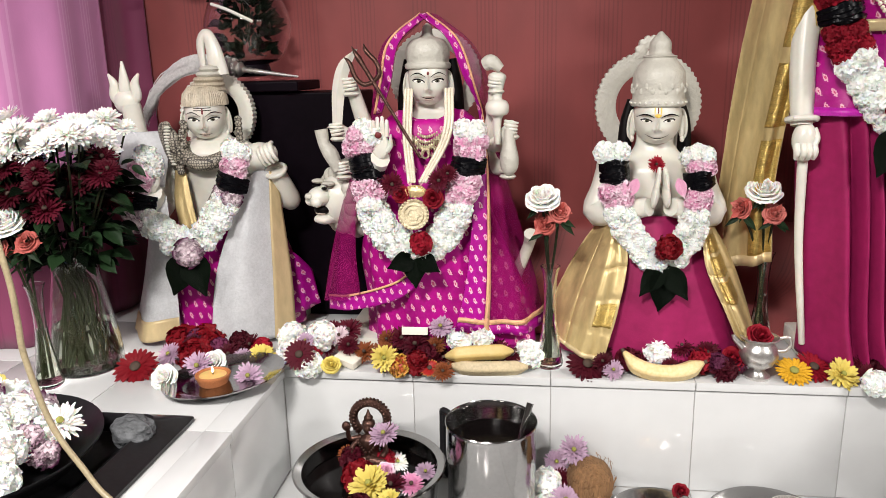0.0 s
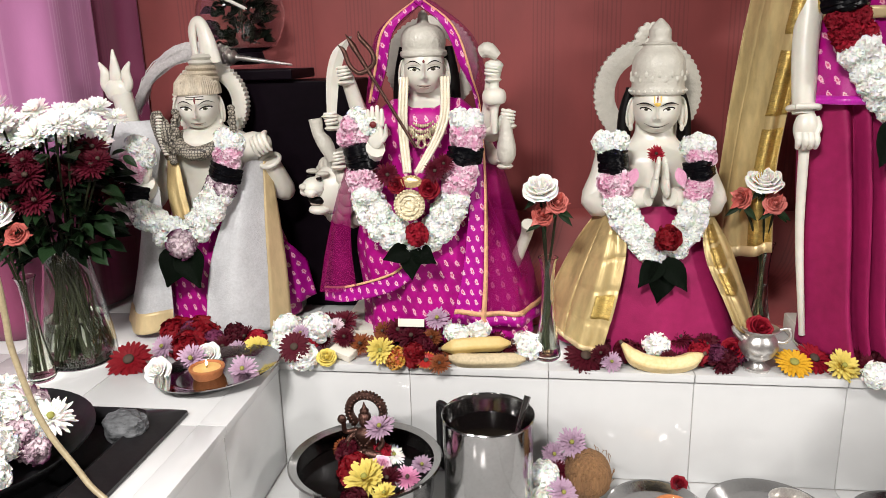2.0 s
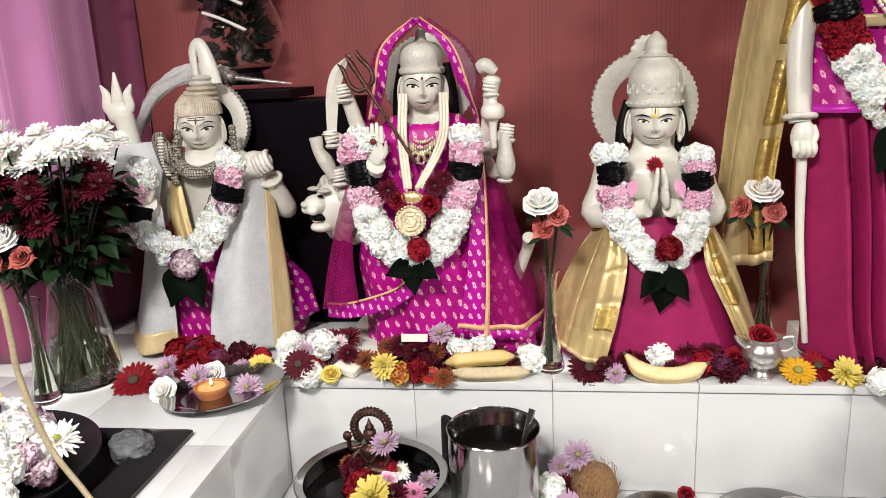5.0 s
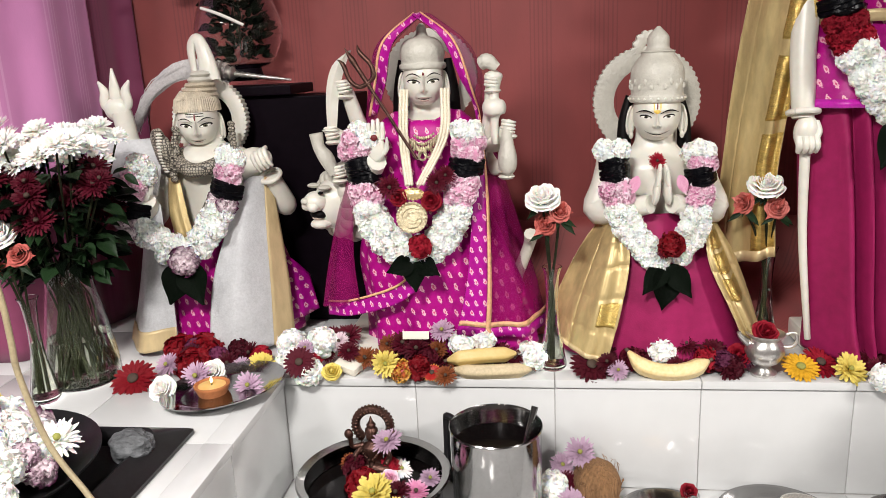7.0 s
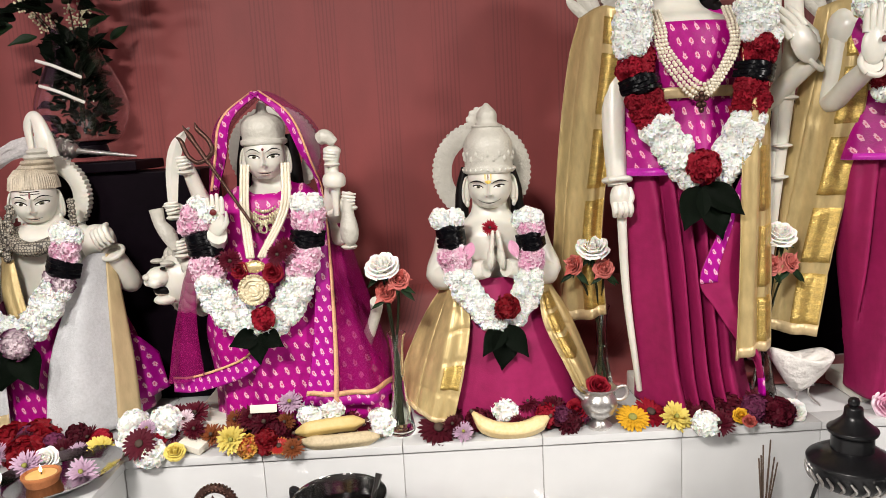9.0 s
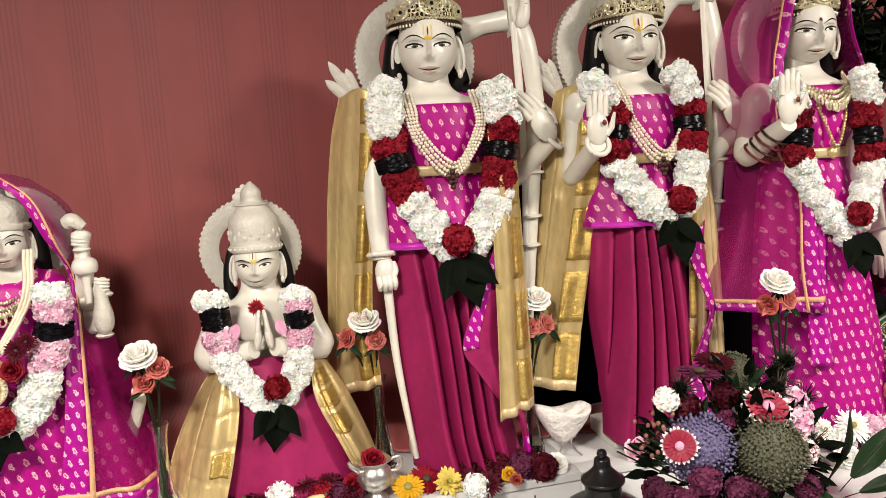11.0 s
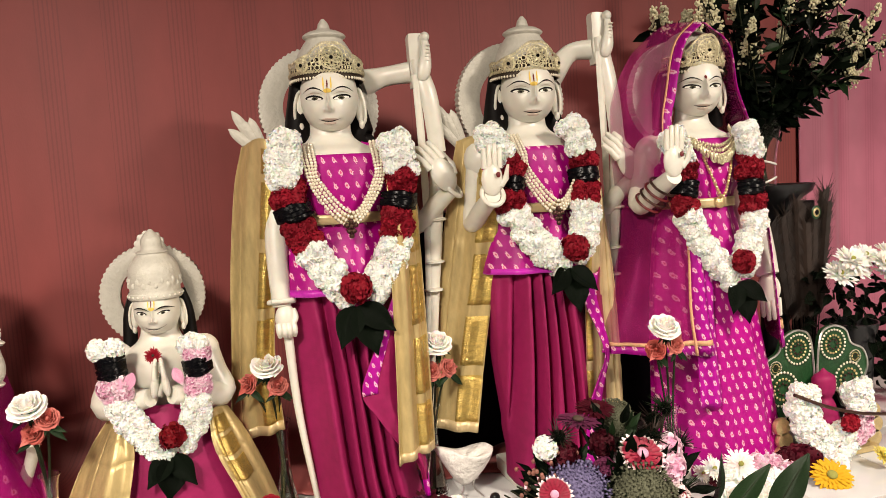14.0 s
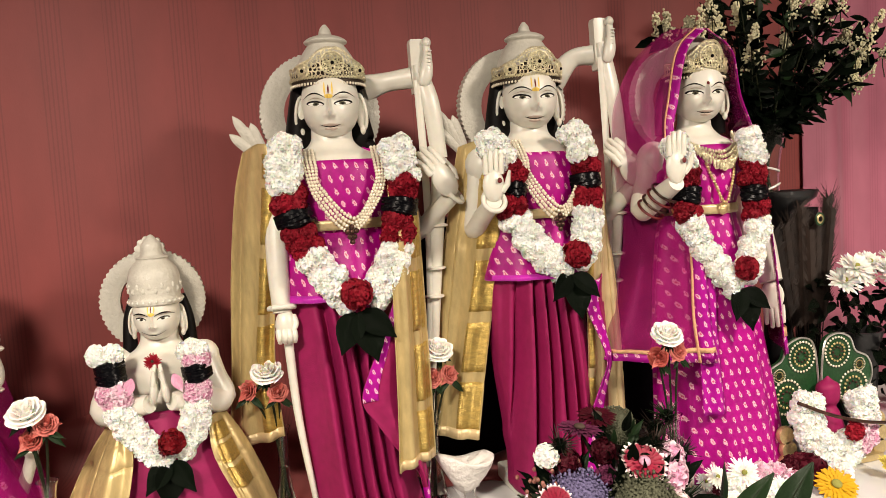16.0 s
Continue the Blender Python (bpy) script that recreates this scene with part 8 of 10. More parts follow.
BX, BY = -0.72, 0.995
t = thing("black_pan", (BX, BY, LEDGE + 0.01), "round black metal pan heaped with flower heads", "pan")
bm = bmesh.new()
lathe(bm, [(0.0006, 0.0), (0.12, 0.0), (0.172, 0.018), (0.204, 0.052), (0.210, 0.058), (0.210, 0.054), (0.202, 0.046), (0.168, 0.022), (0.11, 0.008), (0.0006, 0.008)], (BX, BY, LEDGE + 0.005), 52)
part("bowl", bm, black_metal, t)
gt = thing("flower_garland", (BX - 0.06, BY, LEDGE + 0.05), "coiled white and plum carnation garland lying in the pan", "garland", "garlands")
rnd = random.Random(9)
for i in range(96):
    a, q = rnd.uniform(0, 6.28), 0.165 * math.sqrt(rnd.random())
    x, y = BX - 0.025 + q * math.cos(a), BY + 0.0 + q * math.sin(a)
    z = LEDGE + 0.055 + 0.115 * (1 - (q / 0.16) ** 2) * rnd.uniform(0.6, 1.0) + 0.02 * (x < BX - 0.05)
    m = PURPLE_P if rnd.random() < 0.30 else WHITE_P
    bloom(gt, rnd.choice(CARN), m, (x, y, z), rnd.uniform(0.028, 0.036), (math.cos(a) * q * 5, math.sin(a) * q * 5 - 0.2, 1), rnd=rnd)
bloom(gt, "daisy", WHITE_P, (BX + 0.135, BY + 0.055, LEDGE + 0.085), 0.044, (0.3, -0.4, 1), CENTRE_Y, "chrysanthemum")
bloom(gt, "carnation1", PURPLE_P, (BX + 0.115, BY + 0.0, LEDGE + 0.085), 0.028, (0.3, -0.4, 1))
bloom(gt, "rose", YELLOW_P, (BX - 0.02, BY + 0.10, LEDGE + 0.13), 0.024, (0, -0.5, 1))
bm = bmesh.new()
tube(bm, [(-0.60, 0.96, 1.46), (-0.575, 0.955, 1.38), (-0.557, 0.95, 1.30), (-0.5515, 0.95, 1.2525), (-0.5505, 0.95, 1.20), (-0.549, 0.95, 1.1475), (-0.523, 0.95, 1.036), (-0.4785, 0.95, 0.9585), (-0.455, 0.945, 0.930), (-0.43, 0.94, 0.911)], 0.0048, 10, 0, 50)
solo("cane", bm, bamboo, (-0.6, 0.95, LEDGE + 0.02), "bent pale cane handle leaning over the pan", "cane")

# ---- on the lower shelf ----
PX, PY = -0.115, 1.325
t = thing("steel_basin", (PX, PY, LOW), "wide polished steel basin of dark liquid", "basin")
bm = bmesh.new()
lathe(bm, [(0.0006, 0.0), (0.105, 0.0), (0.128, 0.02), (0.138, 0.06), (0.142, 0.118), (0.155, 0.126), (0.158, 0.129), (0.155, 0.132), (0.140, 0.126), (0.134, 0.06), (0.124, 0.024), (0.10, 0.006), (0.0006, 0.006)], (PX, PY, LOW), 56)
part("bowl", bm, steel, t)
bm = bmesh.new()
lathe(bm, [(0.0006, 0.092), (0.135, 0.092), (0.135, 0.088), (0.0006, 0.086)], (PX, PY, LOW), 48)
part("liquid", bm, dark_water, t, "still dark liquid")
# little idol in the basin, plain shape
ix, iy, iz = -0.125, 1.375, LOW + 0.085
bm = bmesh.new()
lathe(bm, [(0.030, 0.0), (0.040, 0.006), (0.034, 0.012), (0.042, 0.020), (0.036, 0.028), (0.028, 0.034), (0.020, 0.05), (0.024, 0.068), (0.022, 0.080), (0.010, 0.088), (0.008, 0.094)], (ix, iy, iz), 20, 0, 1, 0.8, 40)
ellipsoid(bm, (ix, iy - 0.004, iz + 0.103), (0.012, 0.012, 0.014), 0, 14, 10)
lathe(bm, [(0.014, 0.0), (0.013, 0.006), (0.009, 0.010), (0.010, 0.016), (0.005, 0.022), (0.001, 0.034)], (ix, iy - 0.002, iz + 0.112), 14)
arch(bm, (ix, iz + 0.118), 0.042, 0.028, iy + 0.008, iy + 0.018, -55, 235, 34, 0.004, 120)
beads_ring(bm, (ix, iz + 0.118), 0.0345, 22, 0.004, iy + 0.005, -55, 235)
for s in (-1, 1):
    tube(bm, [(ix + s * 0.018, iy, iz + 0.078), (ix + s * 0.036, iy - 0.010, iz + 0.060), (ix + s * 0.030, iy - 0.026, iz + 0.050)], [0.007, 0.006, 0.006], 8, 0, 10)
    tube(bm, [(ix + s * 0.018, iy, iz + 0.080), (ix + s * 0.042, iy - 0.004, iz + 0.078), (ix + s * 0.044, iy - 0.010, iz + 0.102)], [0.007, 0.0055, 0.005], 8, 0, 10)
    ellipsoid(bm, (ix + s * 0.046, iy - 0.012, iz + 0.110), (0.010, 0.007, 0.011), 0, 9, 7)
    tube(bm, [(ix + s * 0.006, iy - 0.018, iz + 0.036), (ix + s * 0.036, iy - 0.026, iz + 0.034), (ix + s * 0.012, iy - 0.036, iz + 0.028)], [0.013, 0.011, 0.007], 9, 0, 12)
    for k in range(5):
        ellipsoid(bm, (ix + s * (0.004 + 0.004 * k), iy - 0.024 + 0.001 * k, iz + 0.058 + 0.0045 * k), (0.0034, 0.0034, 0.0034), 0, 7, 5)
for k in range(16):
    a = 2 * math.pi * k / 16
    ellipsoid(bm, (ix + 0.041 * math.cos(a), iy + 0.033 * math.sin(a), iz + 0.014), (0.008, 0.008, 0.009), 0, 7, 5)
solo("brass_idol", bm, copper, (ix, iy, iz), "small dark cast-metal figurine with a ring halo", "figurine")
lay([("daisy", LILAC_P, ix + 0.038, iy - 0.03, iz + 0.105, 0.034), ("mum", YELLOW_P, -0.105, 1.275, LOW + 0.115, 0.046), ("carnation", BRIGHT_RED_P, -0.135, 1.315, LOW + 0.105, 0.038), ("daisy", MAROON_P, -0.062, 1.285, LOW + 0.110, 0.032),
     ("daisy", WHITE_P, -0.065, 1.365, LOW + 0.115, 0.026), ("carnation", MAROON_P, -0.16, 1.36, LOW + 0.12, 0.030), ("daisy", ORANGE_P, -0.175, 1.37, LOW + 0.125, 0.024), ("rose", PINK_P, -0.085, 1.325, LOW + 0.115, 0.022), ("daisy", PINK_P, -0.025, 1.30, LOW + 0.105, 0.030),
     ("daisy", LILAC_P, -0.005, 1.36, LOW + 0.098, 0.026), ("mum", YELLOW_P, -0.06, 1.245, LOW + 0.103, 0.026), ("carnation", MAROON_P, -0.115, 1.225, LOW + 0.10, 0.026), ("carnation", RED_P, -0.09, 1.365, LOW + 0.115, 0.026)], 131, "floating in the basin", 0.5)

JX, JY = 0.135, 1.345
t = thing("steel_jug", (JX, JY, LOW), "tall polished stainless steel jug with a square handle", "jug")
bm = bmesh.new()
lathe(bm, [(0.0006, 0.0), (0.086, 0.0), (0.090, 0.004), (0.090, 0.222), (0.092, 0.228), (0.0935, 0.230), (0.092, 0.232), (0.0885, 0.226), (0.087, 0.02), (0.0006, 0.012)], (JX, JY, LOW), 52)
part("body", bm, steel, t)
# near-black disc set high in the jug stands in for its shaded inside
bm = bmesh.new()
lathe(bm, [(0.0006, 0.190), (0.0873, 0.190), (0.0873, 0.187), (0.0006, 0.185)], (JX, JY, LOW), 40)
part("liquid", bm, dark_water, t)
bm = bmesh.new()
tube(bm, [(JX - 0.078, JY + 0.046, LOW + 0.208), (JX - 0.104, JY + 0.064, LOW + 0.216), (JX - 0.108, JY + 0.068, LOW + 0.196), (JX - 0.106, JY + 0.068, LOW + 0.08), (JX - 0.078, JY + 0.050, LOW + 0.065)], 0.0075, 8, 0, 24)
part("handle", bm, black_metal, t, "black handle")
bm = bmesh.new()
tube(bm, [(JX + 0.035, JY - 0.03, LOW + 0.10), (JX + 0.060, JY + 0.0, LOW + 0.20), (JX + 0.078, JY + 0.02, LOW + 0.262)], [0.004, 0.005, 0.007], 8, 0, 12, 0.4)
solo("steel_spoon", bm, steel, (JX + 0.05, JY, LOW + 0.15), "long steel spoon standing in the jug", "spoon")
CX_, CY_ = 0.338, 1.425
bm = bmesh.new()
rr = bmesh.ops.create_icosphere(bm, subdivisions=4, radius=1)
for v in bm.verts:
    v.co = v.co * (1 + 0.03 * noise.noise(v.co * 3))
    v.co = V((v.co.x * 0.051, v.co.y * 0.051, v.co.z * 0.055)) + V((CX_, CY_, LOW + 0.056))
for i in range(60):
    a, zz = rnd.uniform(0, 6.28), rnd.uniform(-0.8, 0.9)
    q = math.sqrt(1 - zz * zz)
    p = V((CX_ + 0.051 * q * math.cos(a), CY_ + 0.051 * q * math.sin(a), LOW + 0.056 + 0.055 * zz))
    tube(bm, [p, p + V((0.012 * math.cos(a + 1), 0.012 * math.sin(a + 1), 0.012)), p + V((0.02 * math.cos(a + 1.4), 0.02 * math.sin(a + 1.4), 0.02)) * rnd.uniform(0.4, 0.9)], [0.0008, 0.0007, 0.0003], 4)
solo("coconut", bm, coconut_husk, (CX_, CY_, LOW), "brown fibrous husked coconut", "coconut")
lay([("daisy", LILAC_P, 0.305, 1.44, LOW + 0.120, 0.036), ("daisy", LILAC_P, 0.268, 1.44, LOW + 0.09, 0.030), ("carnation", WHITE_P, 0.248, 1.40, LOW + 0.065, 0.032), ("daisy", MAROON_P, 0.272, 1.42, LOW + 0.06, 0.036), ("daisy", LILAC_P, 0.286, 1.37, LOW + 0.045, 0.034), ("rose", WHITE_P, 0.25, 1.37, LOW + 0.03, 0.028), ("rose", RED_P, 0.535, 1.46, LOW + 0.022, 0.018)], 133, "resting on the lower shelf by the coconut")


def thali(x, y, r, label):
    t = thing("steel_plate", (x, y, LOW), label, "plate", "steel plates")
    bm = bmesh.new()
    lathe(bm, [(0.0006, 0.003), (r * 0.70, 0.003), (r * 0.78, 0.006), (r * 0.95, 0.017), (r, 0.019), (r, 0.016), (r * 0.95, 0.0135), (r * 0.78, 0.002), (0.0006, 0.0005)], (x, y, LOW + 0.002), 48)
    part("dish", bm, steel, t)
    return t


thali(0.475, 1.375, 0.098, "round steel plate holding a clay lamp")
thali(0.695, 1.375, 0.122, "large round steel plate holding a small pot")
thali(0.955, 1.375, 0.10, "round steel plate beside the incense")
diya(0.505, 1.36, LOW + 0.006, 0.036, "terracotta clay lamp with a lit wick on a shelf plate")
t = thing("silver_cup", (0.735, 1.375, LOW + 0.006), "small tarnished silver cup with two ears", "cup")
bm = bmesh.new()
lathe(bm, [(0.0006, 0.0), (0.022, 0.0), (0.018, 0.008), (0.034, 0.02), (0.041, 0.035), (0.043, 0.046), (0.040, 0.046), (0.036, 0.03), (0.0006, 0.016)], (0.735, 1.375, LOW + 0.006), 28)
part("bowl", bm, silver, t)
for s in (-1, 1):
    bm = bmesh.new()
    tube(bm, [(0.735 + s * 0.040, 1.375, LOW + 0.044), (0.735 + s * 0.058, 1.373, LOW + 0.048), (0.735 + s * 0.060, 1.372, LOW + 0.036), (0.735 + s * 0.042, 1.374, LOW + 0.03)], 0.003, 6, 0, 14)
    part("ear", bm, silver, t)
t = thing("incense_cup", (1.015, 1.43, LOW), "small brass cup holding incense sticks", "incense holder")
bm = bmesh.new()
lathe(bm, [(0.0006, 0.0), (0.024, 0.0), (0.012, 0.015), (0.012, 0.045), (0.026, 0.065), (0.028, 0.07), (0.024, 0.068), (0.0006, 0.055)], (1.015, 1.43, LOW), 24)
part("cup", bm, copper, t)
for i in range(9):
    s = thing("incense_stick", (1.015, 1.43, LOW + 0.06), "thin brown incense stick standing in a cup", "incense stick", "incense sticks")
    bm = bmesh.new()
    dx, dy = rnd.uniform(-0.04, 0.05), rnd.uniform(-0.03, 0.02)
    tube(bm, [(1.015 + dx * 0.15, 1.43 + dy * 0.2, LOW + 0.058), (1.015 + dx, 1.43 + dy, LOW + rnd.uniform(0.19, 0.25))], 0.0018, 6)
    part("stick", bm, smoke_brown, s)

# black lidded burner on legs
QX, QY = 1.163, 1.365
t = thing("incense_burner", (QX, QY, LOW), "black pierced metal burner with a domed lid", "burner")
bm = bmesh.new()
lathe(bm, [(0.0006, 0.175), (0.050, 0.178), (0.074, 0.20), (0.082, 0.225), (0.084, 0.232), (0.082, 0.238), (0.060, 0.252), (0.042, 0.258), (0.0006, 0.26)], (QX, QY, LOW), 40, 0, 1, 1, 34)
part("body", bm, black_metal, t)
bm = bmesh.new()
lathe(bm, [(0.040, 0.255), (0.040, 0.285), (0.046, 0.293), (0.047, 0.30), (0.040, 0.305), (0.020, 0.325), (0.016, 0.345), (0.0006, 0.346)], (QX, QY, LOW), 32, 0, 1, 1, 30)
part("lid", bm, black_metal, t)
bm = bmesh.new()
lathe(bm, [(0.0006, 0.342), (0.006, 0.345), (0.011, 0.353), (0.009, 0.362), (0.0006, 0.366)], (QX, QY, LOW), 18, 0, 1, 1, 16)
part("knob", bm, black_metal, t)
for i in range(24):
    a = 2 * math.pi * i / 24
    bm = bmesh.new()
    c, s = math.cos(a), math.sin(a)
    c2, s2 = math.cos(a + 0.12), math.sin(a + 0.12)
    tube(bm, [(QX + 0.070 * c, QY + 0.070 * s, LOW + 0.187), (QX + 0.081 * c2, QY + 0.081 * s2, LOW + 0.203), (QX + 0.085 * c, QY + 0.085 * s, LOW + 0.219)], [0.002, 0.0035, 0.002], 6, 0, 8)
    part("slot", bm, silver, t, "pale slanted piercing")
for i in range(3):
    a = 2 * math.pi * i / 3 + 0.5
    bm = bmesh.new()
    tube(bm, [(QX + 0.055 * math.cos(a), QY + 0.055 * math.sin(a), LOW + 0.19), (QX + 0.075 * math.cos(a), QY + 0.075 * math.sin(a), LOW + 0.10), (QX + 0.07 * math.cos(a), QY + 0.07 * math.sin(a), LOW + 0.002)], 0.004, 8, 0, 14)
    part("leg", bm, black_metal, t)

# ---- things on the ledge ----
t = thing("silver_pot", (0.693, 1.535, LEDGE), "round silver pot on a foot with a ring handle", "pot")
c = (0.693, 1.535, LEDGE)
bm = bmesh.new()
lathe(bm, [(0.0006, 0.0), (0.026, 0.0), (0.027, 0.006), (0.016, 0.014), (0.015, 0.022), (0.030, 0.032), (0.040, 0.052), (0.036, 0.070), (0.028, 0.080), (0.033, 0.088), (0.040, 0.092), (0.038, 0.094), (0.026, 0.084), (0.0006, 0.080)], c, 36, 0, 1, 1)
part("body", bm, silver, t)
bm = bmesh.new()
tube(bm, [(c[0] + 0.036, c[1], LEDGE + 0.088), (c[0] + 0.056, c[1] - 0.004, LEDGE + 0.094), (c[0] + 0.062, c[1] - 0.005, LEDGE + 0.078), (c[0] + 0.052, c[1] - 0.004, LEDGE + 0.064), (c[0] + 0.038, c[1], LEDGE + 0.062)], 0.0035, 8, 0, 20)
part("handle", bm, silver, t)
bm = bmesh.new()
tube(bm, [(c[0] - 0.034, c[1], LEDGE + 0.07), (c[0] - 0.05, c[1] - 0.004, LEDGE + 0.086), (c[0] - 0.056, c[1] - 0.004, LEDGE + 0.097)], [0.009, 0.006, 0.004], 8, 0, 12)
part("spout", bm, silver, t)
lay([("rose", RED_P, 0.693, 1.535, LEDGE + 0.094, 0.026)], 140, "set in the mouth of the silver pot")


def banana(pts, r, mat, label):
    bm = bmesh.new()
    q = spline(pts, 26)
    rad = [r * min(1, 0.28 + 3.2 * f, 0.30 + 5.5 * (1 - f)) if 0.03 < f < 0.97 else r * 0.25 for f in np.linspace(0, 1, 26)]
    rows = []
    for i in range(26):
        d = V(q[min(i + 1, 25)] - q[max(i - 1, 0)]).normalized()
        side = d.cross(V((0, 0, 1))).normalized()
        up = side.cross(d)
        rows.append([tuple(V(q[i]) + (side * math.cos(a) + up * math.sin(a)) * rad[i] * (1 + 0.11 * math.cos(5 * a))) for a in [2 * math.pi * k / 20 for k in range(20)]])
    add_grid(bm, np.array(rows), True, 0, True)
    for e in (0, -1):
        k = 3 if e == 0 else -4
        d = V(q[e] - q[k]).normalized()
        tube(bm, [V(q[e]), V(q[e]) + d * 0.008], [r * 0.25, r * 0.22], 8, 1)
    c = np.mean(q, axis=0)
    return solo("banana", bm, [mat, smoke_brown], (c[0], c[1], LEDGE), label, "banana", "bananas", smooth="all")


banana([(0.412, 1.530, LEDGE + 0.052), (0.440, 1.512, LEDGE + 0.027), (0.485, 1.503, LEDGE + 0.018), (0.535, 1.508, LEDGE + 0.020), (0.578, 1.52, LEDGE + 0.036)], 0.0175, banana_skin, "pale yellow banana lying on the ledge")
banana([(0.020, 1.528, LEDGE + 0.030), (0.06, 1.522, LEDGE + 0.040), (0.11, 1.528, LEDGE + 0.043), (0.172, 1.54, LEDGE + 0.042)], 0.017, banana_ripe, "overripe banana with brown streaks")
banana([(0.030, 1.510, LEDGE + 0.016), (0.08, 1.500, LEDGE + 0.016), (0.14, 1.503, LEDGE + 0.017), (0.205, 1.515, LEDGE + 0.016)], 0.0155, banana_pale, "pale dull banana lying on the ledge")
bm = bmesh.new()
box(bm, (-0.03, -0.02, 0), (0.03, 0.02, 0.018), 0, 0.004)
bm.transform(Matrix.Translation((-0.205, 1.53, LEDGE + 0.008)) @ pose(0, 0, 0, 12, 8, -25))
solo("wrapped_sweet", bm, paper, (-0.205, 1.53, LEDGE), "small cream paper-wrapped packet", "packet")
bm = bmesh.new()
box(bm, (-0.03, -0.0015, 0), (0.03, 0.0015, 0.018), 0, 0.001)
bm.transform(Matrix.Translation((-0.052, 1.548, LEDGE + 0.072)) @ pose(0, 0, 0, -15, 0, 0))
solo("card", bm, paper, (-0.052, 1.548, LEDGE + 0.07), "small cream card propped among the flowers", "card")
# white shell
bm = bmesh.new()
Q = []
for f, rr2 in ((0.0, 0.012), (0.15, 0.026), (0.4, 0.038), (0.65, 0.046), (0.85, 0.052), (0.96, 0.055), (1.0, 0.050), (0.95, 0.036), (0.86, 0.018), (0.82, 0.004)):
    row = []
    for k in range(48):
        a = 2 * math.pi * k / 48
        w = 1 + 0.10 * math.sin(2 * a + 3 * f) + 0.05 * math.sin(3 * a + 5 * f) + 0.02 * math.sin(9 * a + 3 * f) * f + 0.30 * f * max(0, math.cos(a - 2.9)) ** 6
        row.append((1.176 + 0.010 * (f - 0.5) + rr2 * w * 1.15 * math.cos(a), 1.60 + rr2 * w * 0.75 * math.sin(a), LEDGE + 0.035 + 0.086 * f + 0.014 * f * max(0, math.cos(a - 2.9)) ** 4 + 0.007 * f * math.sin(2 * a + 1)))
    Q.append(row)
add_grid(bm, np.array(Q), True, 0, True)
solo("conch_shell", bm, shell_white, (1.175, 1.60, LEDGE + 0.045), "white conch shell set on a small metal stand", "shell", smooth="all")
t = thing("shell_stand", (1.175, 1.60, LEDGE), "thin metal stand under the shell", "stand")
for s in (-1, 1):
    bm = bmesh.new()
    tube(bm, [(1.175 + s * 0.035, 1.58, LEDGE + 0.002), (1.175 + s * 0.012, 1.59, LEDGE + 0.03), (1.175 + s * 0.028, 1.60, LEDGE + 0.06)], 0.0025, 6, 0, 12)
    part("wire_leg", bm, silver, t)
bm = bmesh.new()
tube(bm, [(1.145, 1.60, LEDGE + 0.045), (1.205, 1.60, LEDGE + 0.045)], 0.003, 6)
part("cross_bar", bm, silver, t)

# ---- black cabinet with a flask and a hair whisk ----
t = thing("black_cabinet", (-0.52, 1.96, LEDGE), "tall glossy black cabinet behind the statues", "cabinet")
bm = bmesh.new()
box(bm, (-0.66, 1.88, LEDGE), (-0.24, 2.06, 1.505), 0, 0.004)
part("body", bm, black_wood, t, smooth=False)
bm = bmesh.new()
box(bm, (-0.67, 1.86, 1.510), (-0.392, 2.06, 1.535), 0, 0.004)
part("top_board", bm, black_wood, t, smooth=False)
t = thing("black_cabinet", (1.6, 1.97, LEDGE), "long black lacquered cabinet behind the standing statues", "cabinet")
bm = bmesh.new()
box(bm, (1.11, 1.90, LEDGE), (2.10, 2.06, 1.58), 0, 0.004)
part("body", bm, black_wood, t, smooth=False)
bm = bmesh.new()
box(bm, (1.10, 1.885, 1.585), (2.11, 2.06, 1.605), 0, 0.004)
part("top_board", bm, black_wood, t, smooth=False)
fx, fy, fz = -0.545, 1.945, 1.548
t = thing("round_flask", (fx, fy, fz), "round clear glass flask filled with greenery", "vase")
bm = bmesh.new()
vase_glass(bm, (fx, fy, fz + 0.03), [(0.045, 0.0), (0.085, 0.02), (0.112, 0.085), (0.108, 0.13), (0.080, 0.20), (0.055, 0.25), (0.062, 0.30)], 0.003, 40)
part("glass", bm, clear_glass, t).visible_shadow = False
bm = bmesh.new()
lathe(bm, [(0.030, 0.0), (0.055, 0.004), (0.048, 0.03), (0.040, 0.032), (0.0006, 0.03)], (fx, fy, fz), 28)
part("foot", bm, black_wood, t)
ft = thing("flask_greenery", (fx, fy, fz + 0.06), "dark green leaves with white sprigs inside a flask", "foliage")
rnd = random.Random(15)


def sprig(parent, pts, n, size, rnd, mat=STRAW):
    """A stem with a plume of small cream florets."""
    q = spline(pts, 30)
    bm = bmesh.new()
    tube(bm, [V(a) for a in q[::3]], 0.0016, 5)
    part("stem", bm, STEM, parent)
    bm = bmesh.new()
    for i in range(n):
        f = 0.45 + 0.55 * i / n
        p = V(q[min(29, int(f * 29))])
        d = V((rnd.uniform(-1, 1), rnd.uniform(-1, 1), rnd.uniform(-1, 1))).normalized()
        p = p + d * size * (1.35 - f) * rnd.uniform(0.5, 1.1)
        ellipsoid(bm, p, (size * 0.17, size * 0.13, size * 0.16), 0, 5, 3)
    tagged(part("floret_plume", bm, mat, parent, "plume of tiny cream florets"), kind="stuff")


